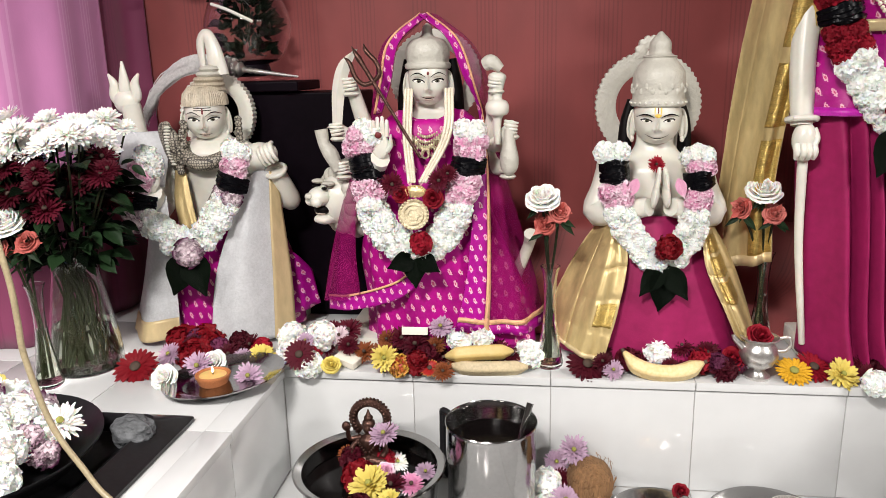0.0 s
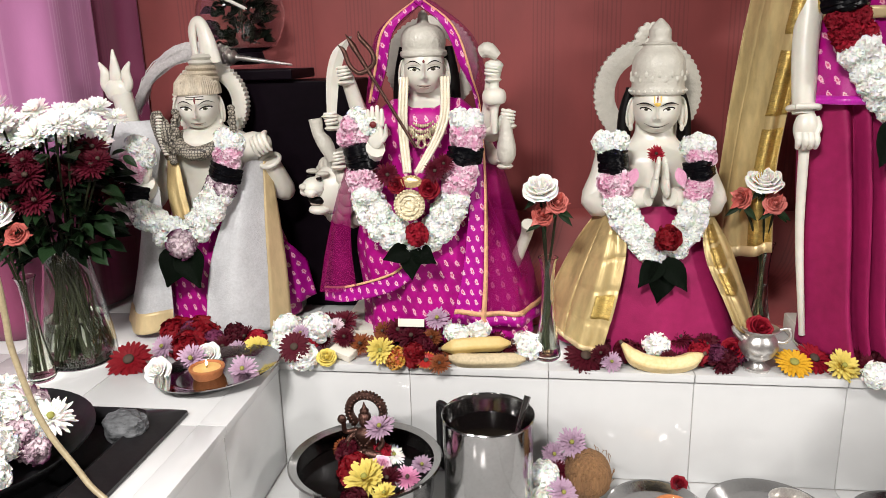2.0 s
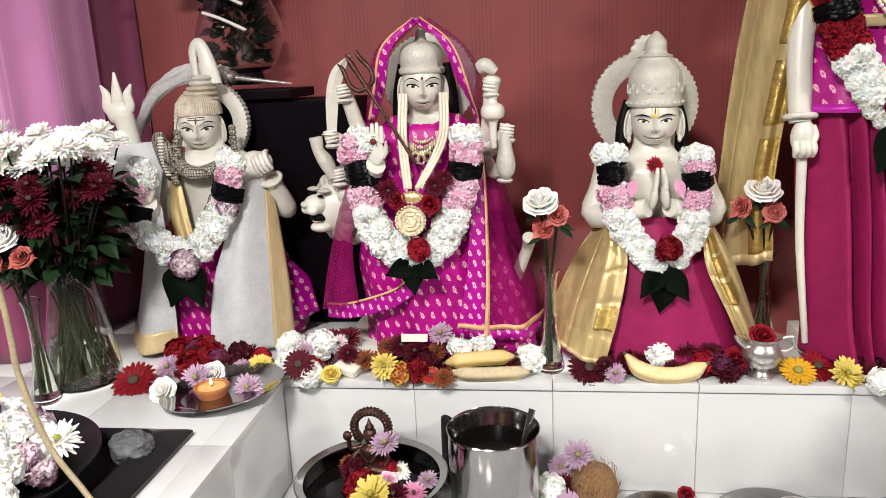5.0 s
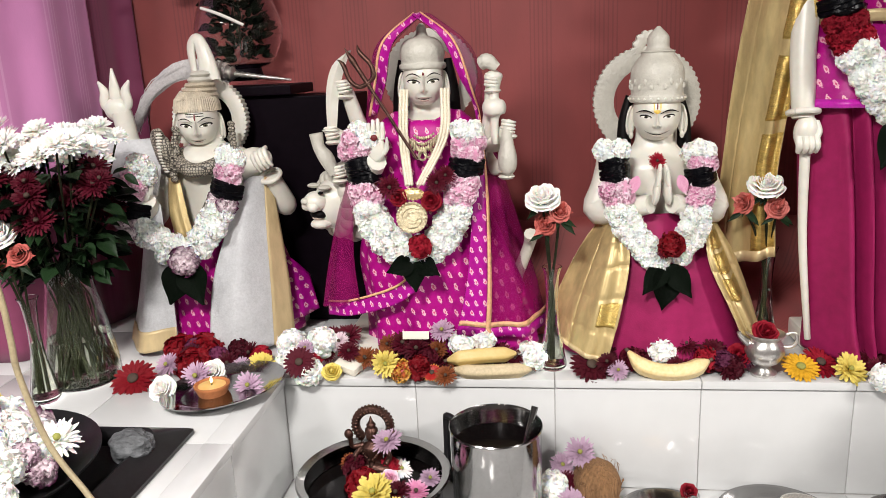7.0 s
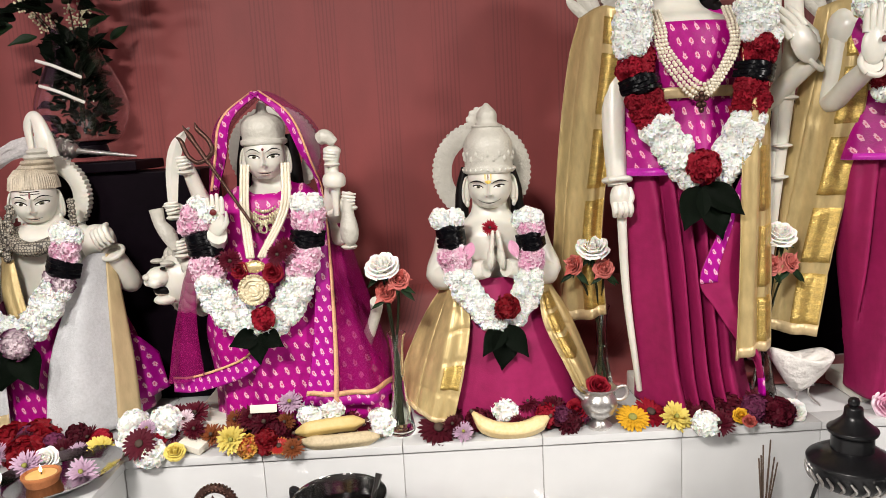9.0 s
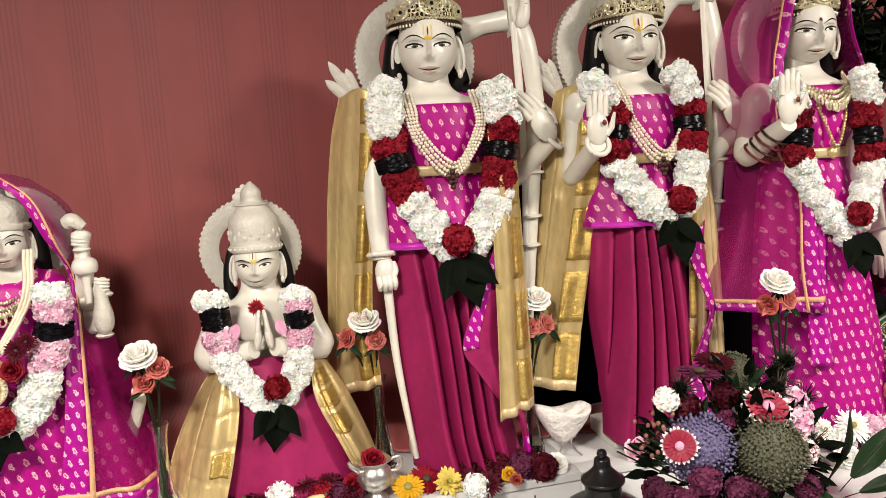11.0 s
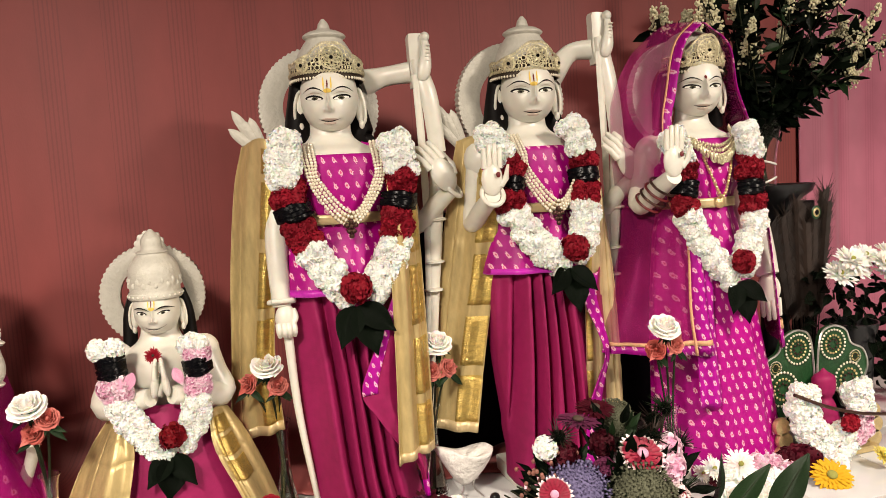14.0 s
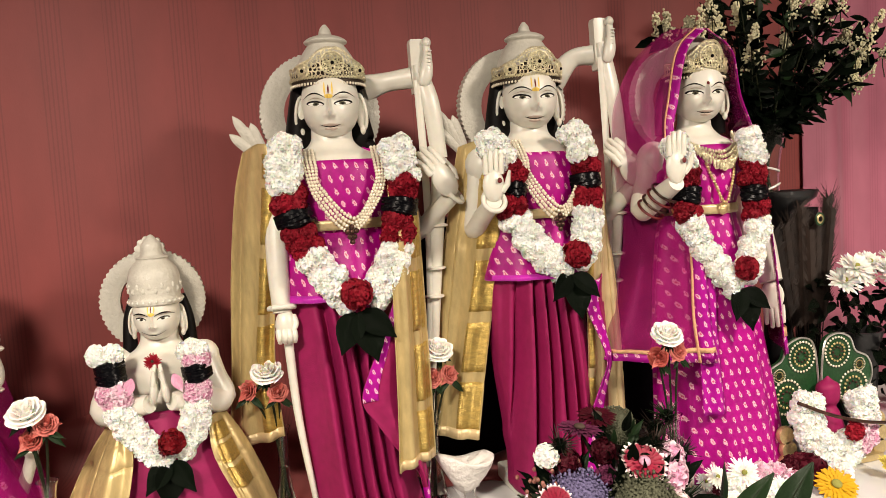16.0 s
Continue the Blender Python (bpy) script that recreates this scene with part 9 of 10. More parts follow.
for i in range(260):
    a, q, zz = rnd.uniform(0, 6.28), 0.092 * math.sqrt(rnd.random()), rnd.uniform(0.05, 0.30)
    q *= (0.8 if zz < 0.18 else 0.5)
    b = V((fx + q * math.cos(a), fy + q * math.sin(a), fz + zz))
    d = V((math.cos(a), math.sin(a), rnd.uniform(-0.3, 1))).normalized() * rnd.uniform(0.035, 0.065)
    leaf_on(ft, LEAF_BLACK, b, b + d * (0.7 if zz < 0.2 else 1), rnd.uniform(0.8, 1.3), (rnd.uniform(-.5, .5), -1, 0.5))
for k in range(8):
    a = rnd.uniform(0, 6.28)
    sprig(ft, [(fx, fy, fz + 0.08), (fx + 0.03 * math.cos(a), fy + 0.03 * math.sin(a), fz + 0.28), (fx + 0.13 * math.cos(a), fy + 0.08 * math.sin(a), fz + 0.40), (fx + 0.17 * math.cos(a), fy + 0.10 * math.sin(a), fz + 0.47)], 64, 0.020, rnd)
for i in range(60):
    a, zz = rnd.uniform(0, 6.28), rnd.uniform(0.30, 0.55)
    q = rnd.uniform(0.03, 0.17)
    b = V((fx + q * math.cos(a), fy + 0.6 * q * math.sin(a), fz + zz))
    d = V((math.cos(a), math.sin(a) * 0.5, rnd.uniform(-0.4, 0.8))).normalized() * rnd.uniform(0.05, 0.085)
    leaf_on(ft, LEAF if i % 3 == 0 else LEAF_BLACK, b, b + d, rnd.uniform(0.7, 1.1), (rnd.uniform(-.5, .5), -1, 0.5))
bm = bmesh.new()
for z in (0.155, 0.215):
    tube(bm, [(fx - 0.05, fy - 0.105, fz + z + 0.025), (fx, fy - 0.118, fz + z + 0.008), (fx + 0.055, fy - 0.105, fz + z - 0.02)], 0.004, 6, 0, 12)
solo("white_ribbon", bm, eye_white, (fx, fy - 0.11, fz + 0.15), "narrow white ribbon tied round the flask", "ribbon")
t = thing("fly_whisk", (-0.60, 1.90, 1.537), "white hair fly whisk with an ornate silver handle", "whisk")
rnd = random.Random(77)
bm = bmesh.new()
base = [V((-0.60, 1.88, 1.578)), V((-0.67, 1.885, 1.584)), V((-0.74, 1.89, 1.562)), V((-0.80, 1.90, 1.515)), V((-0.835, 1.905, 1.455))]
for i in range(620):
    a, q = rnd.uniform(0, 6.28), math.sqrt(rnd.random())
    e = rnd.uniform(0.8, 1.08)
    pts = [p + V((0.6 * math.cos(a), 0.6 * math.sin(a), math.sin(a + 1))) * q * (0.010, 0.024, 0.030, 0.032, 0.030)[k] + V((rnd.uniform(-1, 1), rnd.uniform(-1, 1), rnd.uniform(-1, 1))) * 0.003 * k for k, p in enumerate(base)]
    pts[-1] = pts[-2].lerp(pts[-1], e)
    tube(bm, pts, [0.0014, 0.0016, 0.0015, 0.0012, 0.0006], 3, 0, 10)
tagged(part("plume", bm, horn_grey, t, "long pale grey-white hair"), kind="stuff")
bm = bmesh.new()
prof = ((0.014, 0.0), (0.024, 0.004), (0.024, 0.010), (0.017, 0.014), (0.026, 0.020), (0.027, 0.028), (0.018, 0.033), (0.024, 0.038), (0.024, 0.044), (0.015, 0.050), (0.019, 0.056), (0.012, 0.064))
tube(bm, [(-0.605 + z, 1.88, 1.578 - 0.18 * z) for _, z in prof], [a for a, _ in prof], 18)
for k in range(12):
    a = 2 * math.pi * k / 12
    for z, rr in ((0.024, 0.027), (0.041, 0.024)):
        ellipsoid(bm, (-0.605 + z, 1.88 + rr * math.cos(a), 1.578 - 0.18 * z + rr * math.sin(a)), (0.004, 0.004, 0.004), 0, 7, 5)
part("collar", bm, silver, t, "ringed silver collar")
bm = bmesh.new()
tube(bm, [(-0.545 + 0.0075 * k, 1.88, 1.567 - 0.00105 * k * 1.0) for k in range(21)], [(0.0095 - 0.00033 * k) * (1.0 if k % 2 else 0.75) for k in range(21)], 10)
part("handle", bm, silver, t, "twisted tapering silver handle")

# ---- the right-hand corner: stand, vase, branches, white blooms, small shrine ----
t = thing("plant_stand", (2.30, 1.80, LEDGE), "black metal stand with a dished top", "stand")
bm = bmesh.new()
lathe(bm, [(0.0006, 0.0), (0.11, 0.0), (0.10, 0.02), (0.05, 0.04), (0.042, 0.10), (0.042, 0.60), (0.06, 0.66), (0.115, 0.70), (0.122, 0.722), (0.116, 0.722), (0.05, 0.685), (0.0006, 0.682)], (2.29, 1.80, LEDGE), 30)
part("column", bm, black_metal, t)
px, py, pz = 2.248, 1.80, LEDGE + 0.684
t = thing("tall_vase", (px, py, pz), "tall clear glass vase tied with white ribbon", "vase")
bm = bmesh.new()
vase_glass(bm, (px, py, pz), [(0.040, 0.002), (0.046, 0.012), (0.044, 0.08), (0.052, 0.16), (0.070, 0.24)], 0.003, 34)
part("glass", bm, clear_glass, t).visible_shadow = False
for z in (0.055, 0.105):
    bm = bmesh.new()
    tube(bm, [(px + 0.050 * math.cos(a), py + 0.050 * math.sin(a), pz + z + (0.020 if z < 0.1 else -0.014) * math.cos(a)) for a in [radians(200 + 95 * i / 16) for i in range(17)]], [0.0015] + [0.0035] * 15 + [0.0015], 6)
    part("ribbon", bm, eye_white, t, "white ribbon")
bt = thing("flowering_branches", (px, py, pz + 0.02), "large spray of dark leaves and cream flower plumes", "foliage")
rnd = random.Random(33)
tips, more = [], []
for i in range(44):
    a = rnd.uniform(-0.2, 3.34)
    R = rnd.uniform(0.16, 0.40)
    e = V((px + R * math.cos(a), py - 0.06 + rnd.uniform(-0.12, 0.10), 1.97 + (R * 0.75) * abs(math.sin(a)) + rnd.uniform(-0.10, 0.10)))
    tips.append(e)
    m = V((px + (e.x - px) * 0.35, py + (e.y - py) * 0.4, pz + 0.28))
    bm = bmesh.new()
    tube(bm, [(px + rnd.uniform(-.02, .02), py + rnd.uniform(-.02, .02), pz + 0.02), (px + (e.x - px) * 0.08, py, pz + 0.16), m, e], [0.004, 0.0035, 0.003, 0.0015], 6, 0, 18)
    part("branch", bm, STEM, bt)
    q = spline([(px, py, pz + 0.18), m, e], 12)
    for k in range(3, 12):
        for s in range(3):
            b = V(q[k])
            d = V((rnd.uniform(-1, 1), rnd.uniform(-1, 0.4), rnd.uniform(-0.7, 0.9))).normalized() * rnd.uniform(0.035, 0.075)
            if s < 2 and len(bt.children) < 330:
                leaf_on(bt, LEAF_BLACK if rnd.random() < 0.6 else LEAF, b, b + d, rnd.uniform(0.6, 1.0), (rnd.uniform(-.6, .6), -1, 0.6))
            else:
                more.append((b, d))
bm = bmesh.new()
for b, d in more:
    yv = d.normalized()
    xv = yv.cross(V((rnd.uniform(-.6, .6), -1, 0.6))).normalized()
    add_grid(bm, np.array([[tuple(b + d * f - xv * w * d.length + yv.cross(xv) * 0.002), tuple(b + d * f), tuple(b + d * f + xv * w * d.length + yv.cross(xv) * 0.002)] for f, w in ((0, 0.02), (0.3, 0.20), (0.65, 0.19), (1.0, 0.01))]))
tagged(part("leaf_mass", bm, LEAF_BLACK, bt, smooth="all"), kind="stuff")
for i, e in enumerate(tips[:38]):
    sprig(bt, [e - V((0, 0, 0.07)), e, e + V((rnd.uniform(-.05, .05), rnd.uniform(-.06, 0), rnd.uniform(0.04, 0.09)))], 110, 0.024, rnd)
for x, z in ((1.93, 2.105), (2.02, 2.115), (2.09, 2.15), (2.15, 2.04), (2.25, 2.06), (2.36, 2.02), (2.47, 2.10), (2.55, 2.00), (2.50, 1.95)):
    sprig(bt, [(x + (px - x) * 0.5, py, z - 0.10), (x + 0.02, py - 0.08, z - 0.03), (x, py - 0.09, z + 0.02)], 130, 0.026, rnd)
# second spray: dried dark feathers and a peacock eye
t = thing("peacock_feathers", (2.36, 1.72, 1.30), "dark peacock feathers leaning on the stand", "feathers")
for i in range(13):
    bm = bmesh.new()
    x = 2.205 + 0.0165 * i
    e = V((x + rnd.uniform(-.02, .02), 1.695 + 0.003 * (i % 4), (1.60 if i > 9 else 1.56) + rnd.uniform(-0.06, 0.03)))
    b = V((2.30 + 0.007 * i, 1.73, 1.10))
    tube(bm, [b, b.lerp(e, 0.6), e], [0.002, 0.0018, 0.001], 5)
    for k in range(90):
        f = 0.25 + 0.75 * k / 90
        p = b.lerp(e, f)
        for s in (-1, 1):
            tube(bm, [p, p + V((s * 0.012, -0.004, 0.018)), p + V((s * 0.030 * rnd.uniform(0.35, 1.3), -0.008 * rnd.random(), 0.022 + 0.034 * rnd.random()))], [0.0013, 0.0011, 0.0004], 3)
    part("feather", bm, feather_brown, t)
for mat, r in ((peacock_green, 0.017), (gold_leaf, 0.012), (black_paint, 0.007)):
    bm = bmesh.new()
    ellipsoid(bm, (2.335, 1.672 - (0.02 - r) * 0.3, 1.535), (r, 0.002, r * 1.2), 0, 16, 8)
    part("eye_spot", bm, mat, t)

t = thing("black_post", (2.40, 1.80, LEDGE), "tall slim black wooden post with a cross peg", "post")
bm = bmesh.new()
box(bm, (2.375, 1.775, LEDGE), (2.430, 1.825, 1.565), 0, 0.004)
part("post", bm, black_wood, t, smooth=False)
bm = bmesh.new()
tube(bm, [(2.42, 1.80, 1.522), (2.47, 1.795, 1.526), (2.495, 1.79, 1.522), (2.508, 1.79, 1.518)], [0.009, 0.010, 0.011, 0.003], 10, 0, 14)
part("peg", bm, black_wood, t)

t = thing("white_flower_vase", (2.43, 1.62, LEDGE), "dark vase with large white chrysanthemums", "flowers")
bm = bmesh.new()
lathe(bm, [(0.0006, 0.0), (0.06, 0.0), (0.055, 0.10), (0.06, 0.24), (0.075, 0.30), (0.070, 0.30), (0.05, 0.22), (0.0006, 0.10)], (2.43, 1.64, LEDGE), 28)
part("vase", bm, black_metal, t)
for i in range(9):
    x, y, z = 2.36 + 0.032 * i, 1.60 + rnd.uniform(-0.05, 0.04), 1.365 + rnd.uniform(-0.03, 0.035)
    bloom(t, "mum", WHITE_P, (x, y, z), rnd.uniform(0.045, 0.055), ((x - 2.43), -0.7, 0.8), CENTRE_Y, "chrysanthemum", rnd=rnd)
for i in range(290):
    a, q = rnd.uniform(0, 6.28), 0.22 * math.sqrt(rnd.random())
    b = V((2.52 + q * math.cos(a), 1.66 + 0.4 * q * math.sin(a), rnd.uniform(0.98, 1.36)))
    d = V((math.cos(a), -0.5, rnd.uniform(-0.6, 0.6))).normalized() * rnd.uniform(0.04, 0.07)
    leaf_on(t, LEAF_BLACK, b, b + d, rnd.uniform(0.7, 1.1), (rnd.uniform(-.5, .5), -1, 0.5))

# little swing shrine with green enamel wings
KX, KY, KZ = 2.145, 1.46, LEDGE
t = thing("swing_shrine", (KX, KY, KZ), "small gilt shrine with green enamelled peacock panels", "shrine")
for s in (-1, 1):
    bm = bmesh.new()
    out = [(0.004, 0.125), (0.012, 0.30), (0.045, 0.338), (0.090, 0.325), (0.108, 0.285), (0.145, 0.262), (0.158, 0.215), (0.140, 0.165), (0.130, 0.120), (0.090, 0.105), (0.06, 0.16), (0.03, 0.13)]
    q = spline(out, 60, True)
    rows = [[(KX + s * a[0] * 1.12, KY + 0.03 + dy, KZ + a[1]) for a in q] for dy in (-0.006, 0.006)]
    add_grid(bm, np.array(rows), True, 0, True)
    w = part("wing_panel", bm, peacock_green, t, "green enamelled peacock panel", smooth=40)
    bm = bmesh.new()
    tube(bm, [(KX + s * a[0] * 1.12, KY + 0.022, KZ + a[1]) for a in q] + [(KX + s * q[0][0] * 1.12, KY + 0.022, KZ + q[0][1])], 0.003, 5)
    part("rim", bm, silver, w)
    for cx, cz, r in ((0.052, 0.288, 0.040), (0.098, 0.185, 0.046), (0.118, 0.245, 0.018)):
        for rr2, mt, n in ((1.0, pearl, 26), (0.62, gold_leaf, 16), (0.34, copper, 8)):
            bm = bmesh.new()
            for i in range(n):
                a = 2 * math.pi * i / n
                ellipsoid(bm, (KX + s * cx * 1.12 + r * rr2 * math.cos(a), KY + 0.020, KZ + cz + r * rr2 * math.sin(a)), (r * 0.085, 0.003, r * 0.085), 0, 6, 4)
            tagged(part("bead_ring", bm, mt, w), kind="stuff")
for s in (-1, 1):
    for k, (dx, dz) in enumerate(((0.0, 0.015), (0.004, 0.052), (-0.004, 0.090))):
        bm = bmesh.new()
        lathe(bm, [(0.010, -0.008), (0.022, -0.008), (0.025, 0), (0.022, 0.008), (0.010, 0.008)], (0, 0, 0), 22)
        bm.transform(Matrix.Translation((KX + s * 0.150 + dx, KY - 0.02, KZ + dz + 0.012)) @ pose(0, 0, 0, 90))
        part("gilt_ring", bm, gold_leaf, t, "round gilt ornament")
bm = bmesh.new()
box(bm, (KX - 0.14, KY - 0.05, KZ), (KX + 0.14, KY + 0.05, KZ + 0.018), 0, 0.004)
part("base", bm, gold_leaf, t)
bm = bmesh.new()
lathe(bm, [(0.05, 0.018), (0.045, 0.09), (0.03, 0.14), (0.022, 0.155), (0.030, 0.17), (0.033, 0.19), (0.030, 0.212), (0.012, 0.225), (0.002, 0.235)], (KX + 0.0, KY - 0.005, KZ), 24, 0, 1, 0.8, 30)
solo("doll", bm, crimson_silk, (KX, KY, KZ + 0.018), "small dressed figure with a pink turban", "figurine")
garland("white carnation garland heaped round a small figure", KY - 0.05, [(2.046, 1.10), (2.036, 1.05), (2.055, 0.99), (2.101, 0.95), (2.128, 0.94)], [(2.211, 1.09), (2.220, 1.04), (2.211, 0.98), (2.165, 0.95), (2.138, 0.94)], "WWWWW", "WWPWW", 0.027, 0.012, 0.028, 81, [("carnation1", RED_P, 2.155, 1.005, 0.026)])
bm = bmesh.new()
tube(bm, [(1.99, KY - 0.07, 1.10), (2.08, KY - 0.085, 1.06), (2.18, KY - 0.09, 1.03), (2.28, KY - 0.08, 1.01)], 0.0045, 8, 0, 30)
solo("cord", bm, copper, (2.13, KY - 0.08, 1.0), "twisted dark red cord across the shrine", "cord")
lay([("mum", YELLOW_P, 2.20, 1.32, LEDGE + 0.03, 0.03), ("carnation", WHITE_P, 2.06, 1.33, LEDGE + 0.03, 0.032), ("carnation", MAROON_P, 1.98, 1.40, LEDGE + 0.03, 0.034)], 151, "laid before the small shrine")

# ---- round bouquet in front of the archers ----
OX, OY = 1.36, 1.10
t = thing("bouquet_vase", (OX, OY, LOW), "dark round vase under the mixed bouquet", "vase")
bm = bmesh.new()
lathe(bm, [(0.0006, 0.0), (0.06, 0.0), (0.09, 0.06), (0.095, 0.14), (0.07, 0.22), (0.08, 0.26), (0.074, 0.26), (0.06, 0.20), (0.0006, 0.1)], (OX, OY, LOW), 32, 0, 1, 1, 30)
part("body", bm, black_metal, t)
bt = thing("bouquet", (OX, OY, LOW + 0.24), "mixed bouquet of thistles, gerberas, carnations and berries", "bouquet")
rnd = random.Random(21)


def stem_to(p, r=0.003):
    bm = bmesh.new()
    tube(bm, [(OX + rnd.uniform(-.02, .02), OY + rnd.uniform(-.02, .02), LOW + 0.18), (OX + (p[0] - OX) * 0.4, OY + (p[1] - OY) * 0.4, LOW + 0.24 + (p[2] - LOW - 0.24) * 0.5), p], r, 6, 0, 14)
    part("stem", bm, STEM, bt)


for kind, mat, x, y, z, r, f in (("thistle", THISTLE, 1.262, 1.10, 1.108, 0.056, (0, -1, 0.5)), ("thistle", GREYGREEN, 1.374, 1.06, 1.096, 0.058, (0, -1, 0.5)), ("thistle", GREYGREEN, 1.395, 1.19, 1.205, 0.036, (0, -1, 1)),
                                 ("gerbera", TIPPED_P, 1.395, 1.085, 1.168, 0.048, (0, -0.75, 0.9)), ("gerbera", MAUVE_P, 1.292, 1.14, 1.232, 0.046, (0.1, -0.05, 1)), ("gerbera", MAROON_P, 1.345, 1.17, 1.24, 0.042, (0, -0.2, 1)), ("carnation1", WHITE_P, 1.212, 1.12, 1.198, 0.024, (-0.3, -0.7, 0.9)),
                                 ("gerbera", TIPPED_P, 1.20, 1.06, 1.135, 0.034, (-0.5, -1, 0.3)), ("carnation2", PINK_P, 1.455, 1.09, 1.13, 0.036, (0.3, -1, 0.3)), ("carnation3", PINK_P, 1.47, 1.11, 1.16, 0.028, (0.3, -1, 0.5)), ("carnation3", MAUVE_P, 1.185, 1.12, 1.03, 0.026, (-0.7, -1, 0.4)), ("carnation2", TIPPED_P, 1.45, 1.06, 1.085, 0.026, (0, -1, 0.4)), ("carnation2", MAROON_P, 1.255, 1.13, 1.175, 0.03, (0, -1, 0.4)), ("carnation2", MAUVE_P, 1.322, 1.10, 1.150, 0.020, (0, -1, 0.4)), ("carnation1", MAROON_P, 1.33, 1.12, 1.19, 0.026, (0, -1, 0.4)), ("thistle", LEAF_BLACK, 1.24, 1.12, 1.215, 0.022, (0, -1, 0.5)), ("thistle", LEAF_BLACK, 1.335, 1.06, 1.06, 0.022, (0, -1, 0.5)), ("thistle", LEAF_BLACK, 1.47, 1.16, 1.20, 0.03, (0, -1, 0.5)),
                                 ("thistle", LEAF_BLACK, 1.505, 1.13, 1.155, 0.022, (0, -1, 0.5)), ("thistle", LEAF_BLACK, 1.49, 1.15, 1.225, 0.022, (0, -1, 0.5)), ("thistle", LEAF_BLACK, 1.47, 1.07, 1.09, 0.024, (0, -1, 0.5)), ("thistle", LEAF_BLACK, 1.44, 1.12, 1.185, 0.026, (0, -1, 0.5)), ("carnation1", MAUVE_P, 1.24, 1.05, 1.07, 0.03, (-0.3, -1, 0.2))):
    x, z = x - 0.032, z - 0.012
    stem_to((x, y, z))
    big = kind == "thistle" and mat is not LEAF_BLACK
    bloom(bt, kind, mat, (x, y, z), r * (1.18 if big else 0.62 if mat is LEAF_BLACK else 1.0), f, PINK_P if mat is TIPPED_P else None, rnd=rnd)
    if mat is LEAF_BLACK:
        # spiny bracts of a sea holly
        bm = bmesh.new()
        for k in range(34):
            a, el = rnd.uniform(0, 6.28), rnd.uniform(-0.5, 1.1)
            d = V((math.cos(a) * math.cos(el), math.sin(a) * math.cos(el), math.sin(el)))
            q = V((x, y, z)) + d * r * 0.4
            tube(bm, [q, q + d * r * 0.6, q + d * r * rnd.uniform(1.0, 1.7) + V((0, 0, 0.002))], [0.0016, 0.0012, 0.0002], 3)
        part("bract_ring", bm, LEAF if rnd.random() < 0.5 else feather_brown, bt)
for i in range(30):
    a = rnd.uniform(0, 6.28)
    x, z = 1.215 + rnd.uniform(-0.06, 0.22), rnd.uniform(0.86, 1.04)
    bloom(bt, rnd.choice(CARN), MAUVE_P, (x, OY - 0.055 + rnd.uniform(-0.02, 0.03), z), rnd.uniform(0.020, 0.028), (-0.4 + rnd.uniform(-.4, .6), -1, 0.3), rnd=rnd)
for i in range(46):
    x = 1.105 + 0.14 * rnd.random()
    z = 1.10 + 0.55 * (x - 1.105) + rnd.uniform(-0.035, 0.03)
    bloom(bt, "berry", BERRY, (x, 1.13 + rnd.uniform(-0.03, 0.03), z), 0.0042, (0, 0, 1), name="berry", rnd=rnd)
for i in range(12):
    stem_to((1.085 + 0.013 * i, 1.13, 1.10 + 0.006 * i), 0.0016)
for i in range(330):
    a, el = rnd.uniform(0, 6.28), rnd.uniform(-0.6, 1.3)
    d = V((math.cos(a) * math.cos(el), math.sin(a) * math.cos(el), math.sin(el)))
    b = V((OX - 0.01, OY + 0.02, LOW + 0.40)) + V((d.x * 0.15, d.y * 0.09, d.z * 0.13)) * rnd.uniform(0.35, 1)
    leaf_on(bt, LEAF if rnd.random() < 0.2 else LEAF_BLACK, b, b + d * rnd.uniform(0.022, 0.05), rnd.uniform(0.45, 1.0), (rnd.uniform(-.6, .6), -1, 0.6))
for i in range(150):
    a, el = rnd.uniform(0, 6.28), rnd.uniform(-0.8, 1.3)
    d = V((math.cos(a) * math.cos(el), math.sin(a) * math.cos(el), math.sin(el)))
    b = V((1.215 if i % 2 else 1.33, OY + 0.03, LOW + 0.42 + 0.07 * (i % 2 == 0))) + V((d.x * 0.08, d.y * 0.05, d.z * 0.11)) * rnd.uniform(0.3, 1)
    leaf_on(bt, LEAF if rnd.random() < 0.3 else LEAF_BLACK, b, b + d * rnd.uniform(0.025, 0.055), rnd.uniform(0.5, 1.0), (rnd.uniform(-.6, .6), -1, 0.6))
# broad leaves lying towards the wing
for b, e, w, up in (((1.50, 1.09, 1.00), (1.545, 1.05, 1.125), 0.55, (0.8, -1, 0.2)), ((1.53, 1.07, 1.00), (1.625, 1.05, 1.105), 0.6, (-0.6, -0.8, 0.5)), ((1.52, 1.04, 0.985), (1.64, 1.01, 1.02), 0.5, (0.2, -0.6, 0.9)), ((1.63, 1.06, 0.985), (1.72, 1.05, 1.11), 0.75, (-0.7, -0.9, 0.5)), ((1.58, 1.03, 0.97), (1.76, 1.0, 1.0), 0.4, (0, -0.3, 1))):
    leaf_on(bt, LEAF, b, e, w, up, "broad_leaf", "broadleaf", STEM)
lay([("rose", WHITE_P, 1.73, 1.30, LEDGE + 0.02, 0.03), ("carnation", WHITE_P, 1.80, 1.28, LEDGE + 0.03, 0.034), ("daisy", WHITE_P, 1.86, 1.30, LEDGE + 0.03, 0.042), ("carnation", PINK_P, 1.92, 1.33, LEDGE + 0.03, 0.03)], 160, "laid on the tiled wing by the bouquet")

# ---- tiles: each one a piece of the altar, with open joints ----
TILE_MESH = {}


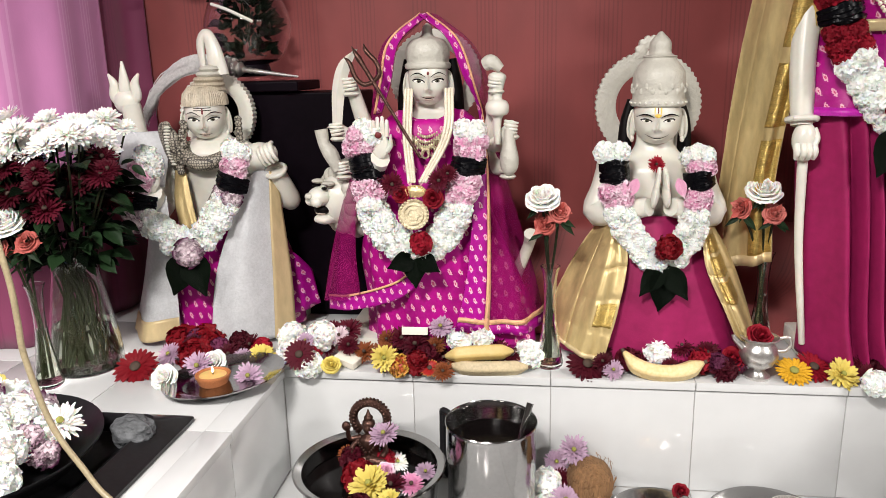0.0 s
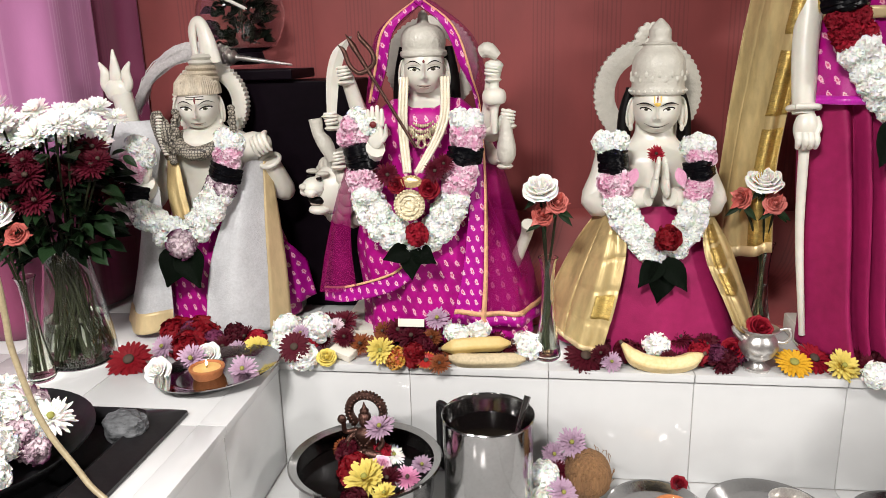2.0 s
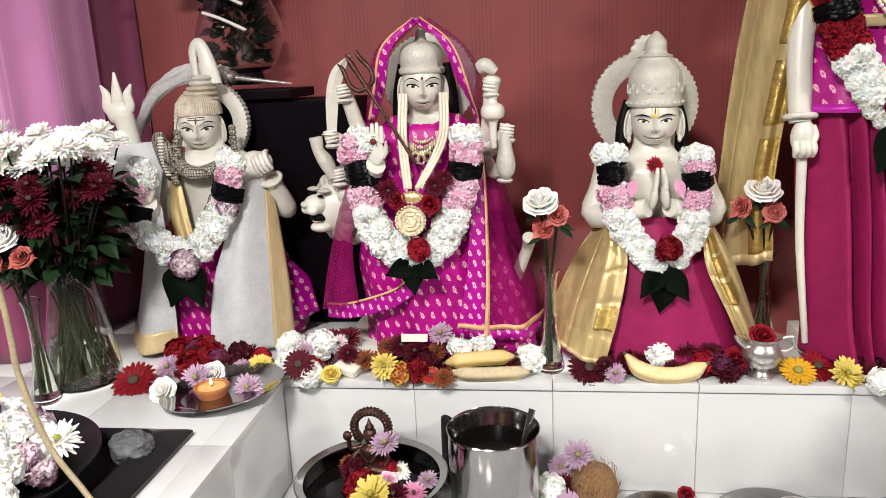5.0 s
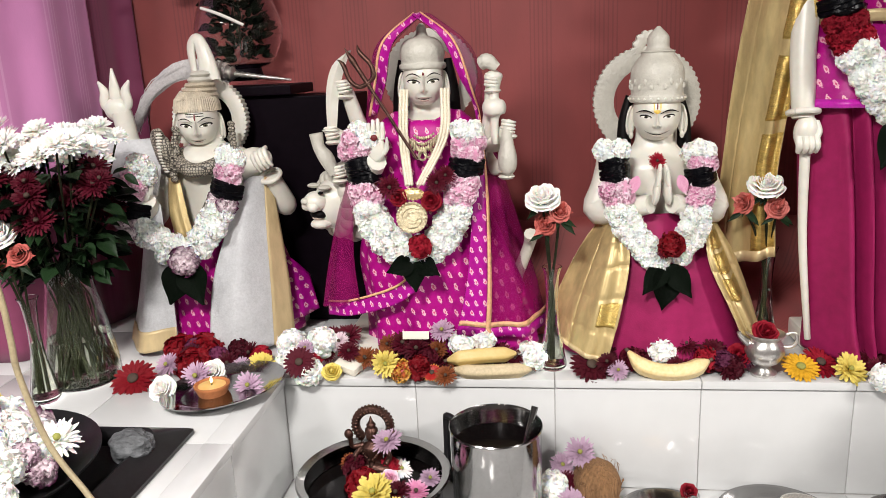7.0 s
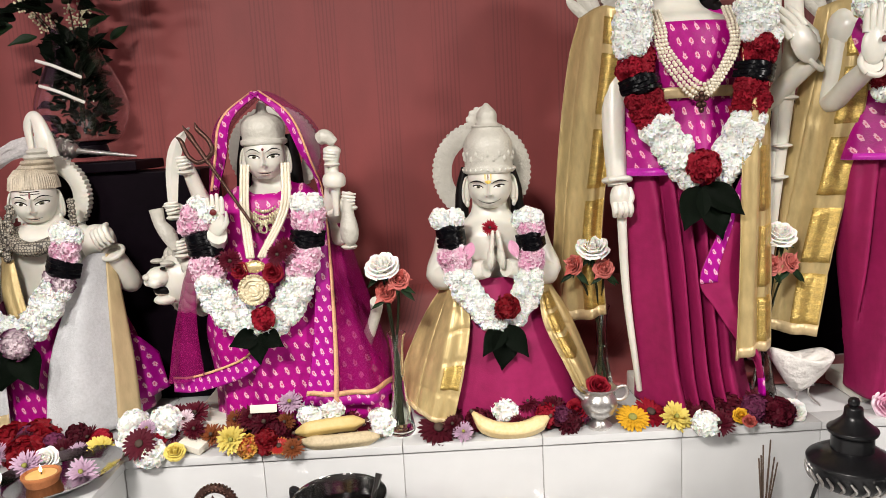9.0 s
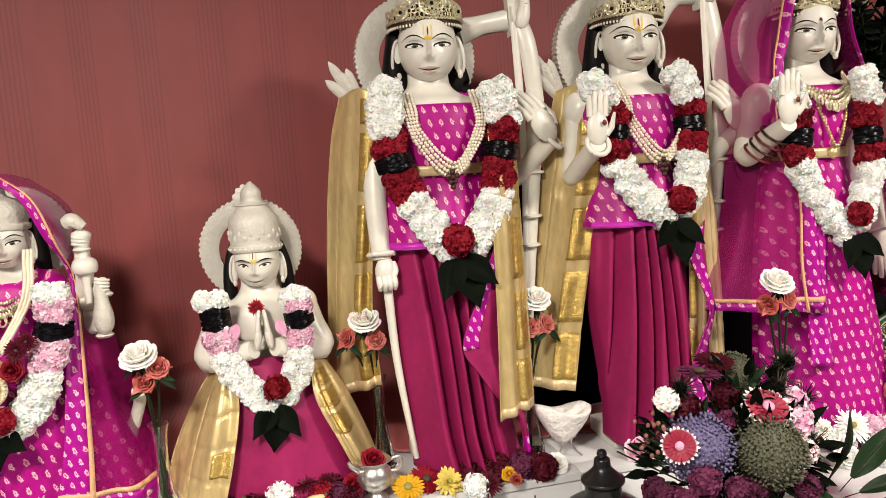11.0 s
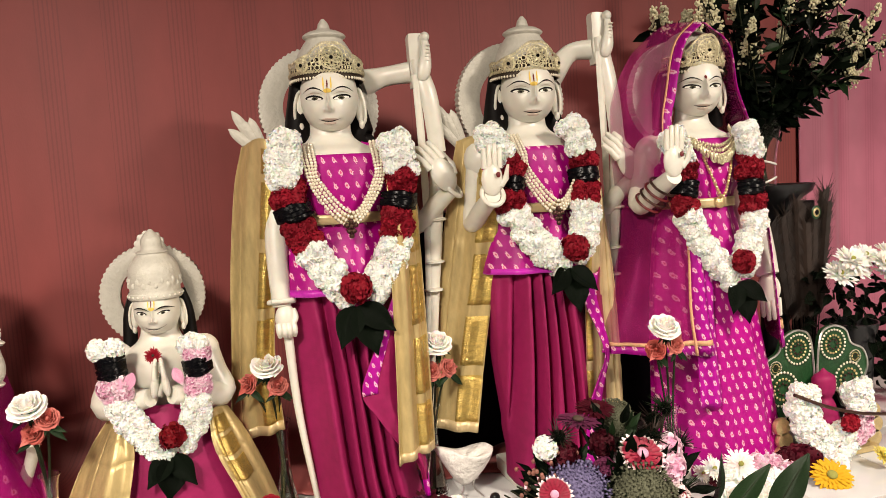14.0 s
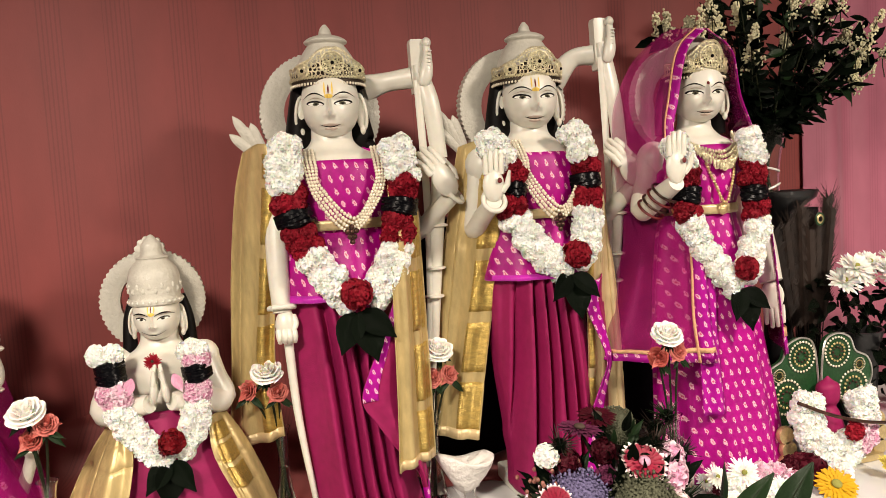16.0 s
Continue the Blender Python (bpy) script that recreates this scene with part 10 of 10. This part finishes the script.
def tile(parent, lo, hi, axis):
    """A glazed tile with softened edges; axis: the way its face looks."""
    size = tuple(round(b - a, 4) for a, b in zip(lo, hi))
    if size not in TILE_MESH:
        bm = bmesh.new()
        box(bm, [-s / 2 for s in size], [s / 2 for s in size], 0, 0.0014)
        TILE_MESH[size] = mesh_from(bm, tile_white, "tile", 40)
    ob = new("tile", TILE_MESH[size])
    ob.parent = parent
    ob.location = [(a + b) / 2 for a, b in zip(lo, hi)]
    return ob


J = 0.0009
edge = -0.05
for i in range(-3, 9):
    a, b = edge + STEP * i, edge + STEP * (i + 1)
    # face of the ledge and top of the lower shelf
    lo, hi = max(a, CORNER), min(b, RCORNER)
    if hi - lo > 0.02:
        tile(altar, (lo + J, RISER, LOW + 0.002), (hi - J, RISER + 0.008, LEDGE - 0.021), "y")
        tile(altar, (lo + J, RISER - 0.006, LEDGE - 0.018), (hi - J, RISER + 0.05, LEDGE), "z")
        for k in range(4):
            y1 = RISER - 0.24 * k
            y0 = max(y1 - 0.24, FRONT)
            if y1 - y0 > 0.02:
                tile(altar, (lo + J, y0 + J, LOW - 0.008), (hi - J, y1 - J, LOW), "z")
    # top of the ledge behind the edge strip
    for y0, y1 in ((RISER + 0.05, RISER + 0.29), (RISER + 0.29, RISER + 0.5)):
        tile(altar, (a + J, y0 + J, LEDGE - 0.012), (b - J, y1 - J, LEDGE - 0.0015), "z")
for side, x_in, sgn in ((0, CORNER, -1), (1, RCORNER, 1)):
    for k in range(4):
        y1 = RISER - 0.30 * k
        y0 = max(y1 - 0.30, FRONT)
        if y1 - y0 < 0.02:
            continue
        xa, xb = (x_in - 0.008, x_in) if sgn < 0 else (x_in, x_in + 0.008)
        tile(altar, (xa, y0 + J, LOW + 0.002), (xb, y1 - J, LEDGE - 0.021), "x")
        xa, xb = (x_in - 0.05, x_in + 0.006) if sgn < 0 else (x_in - 0.006, x_in + 0.05)
        tile(altar, (xa, y0 + J, LEDGE - 0.018), (xb, y1 - J, LEDGE), "z")
        for m in range(5):
            xa = x_in + sgn * (0.05 + 0.30 * m)
            xb = xa + sgn * 0.30
            tile(altar, (min(xa, xb) + J, y0 + J, LEDGE - 0.012), (max(xa, xb) - J, y1 - J, LEDGE - 0.0015), "z")
for m in range(5):
    for y0, y1 in ((RISER, RISER + 0.25), (RISER + 0.25, RISER + 0.5)):
        xa = CORNER - 0.05 - 0.30 * m
        if xa < edge + STEP * -3 - 0.02:
            tile(altar, (xa - 0.30 + J, y0 + J, LEDGE - 0.012), (min(xa, edge - STEP * 3) - J, y1 - J, LEDGE - 0.0015), "z")
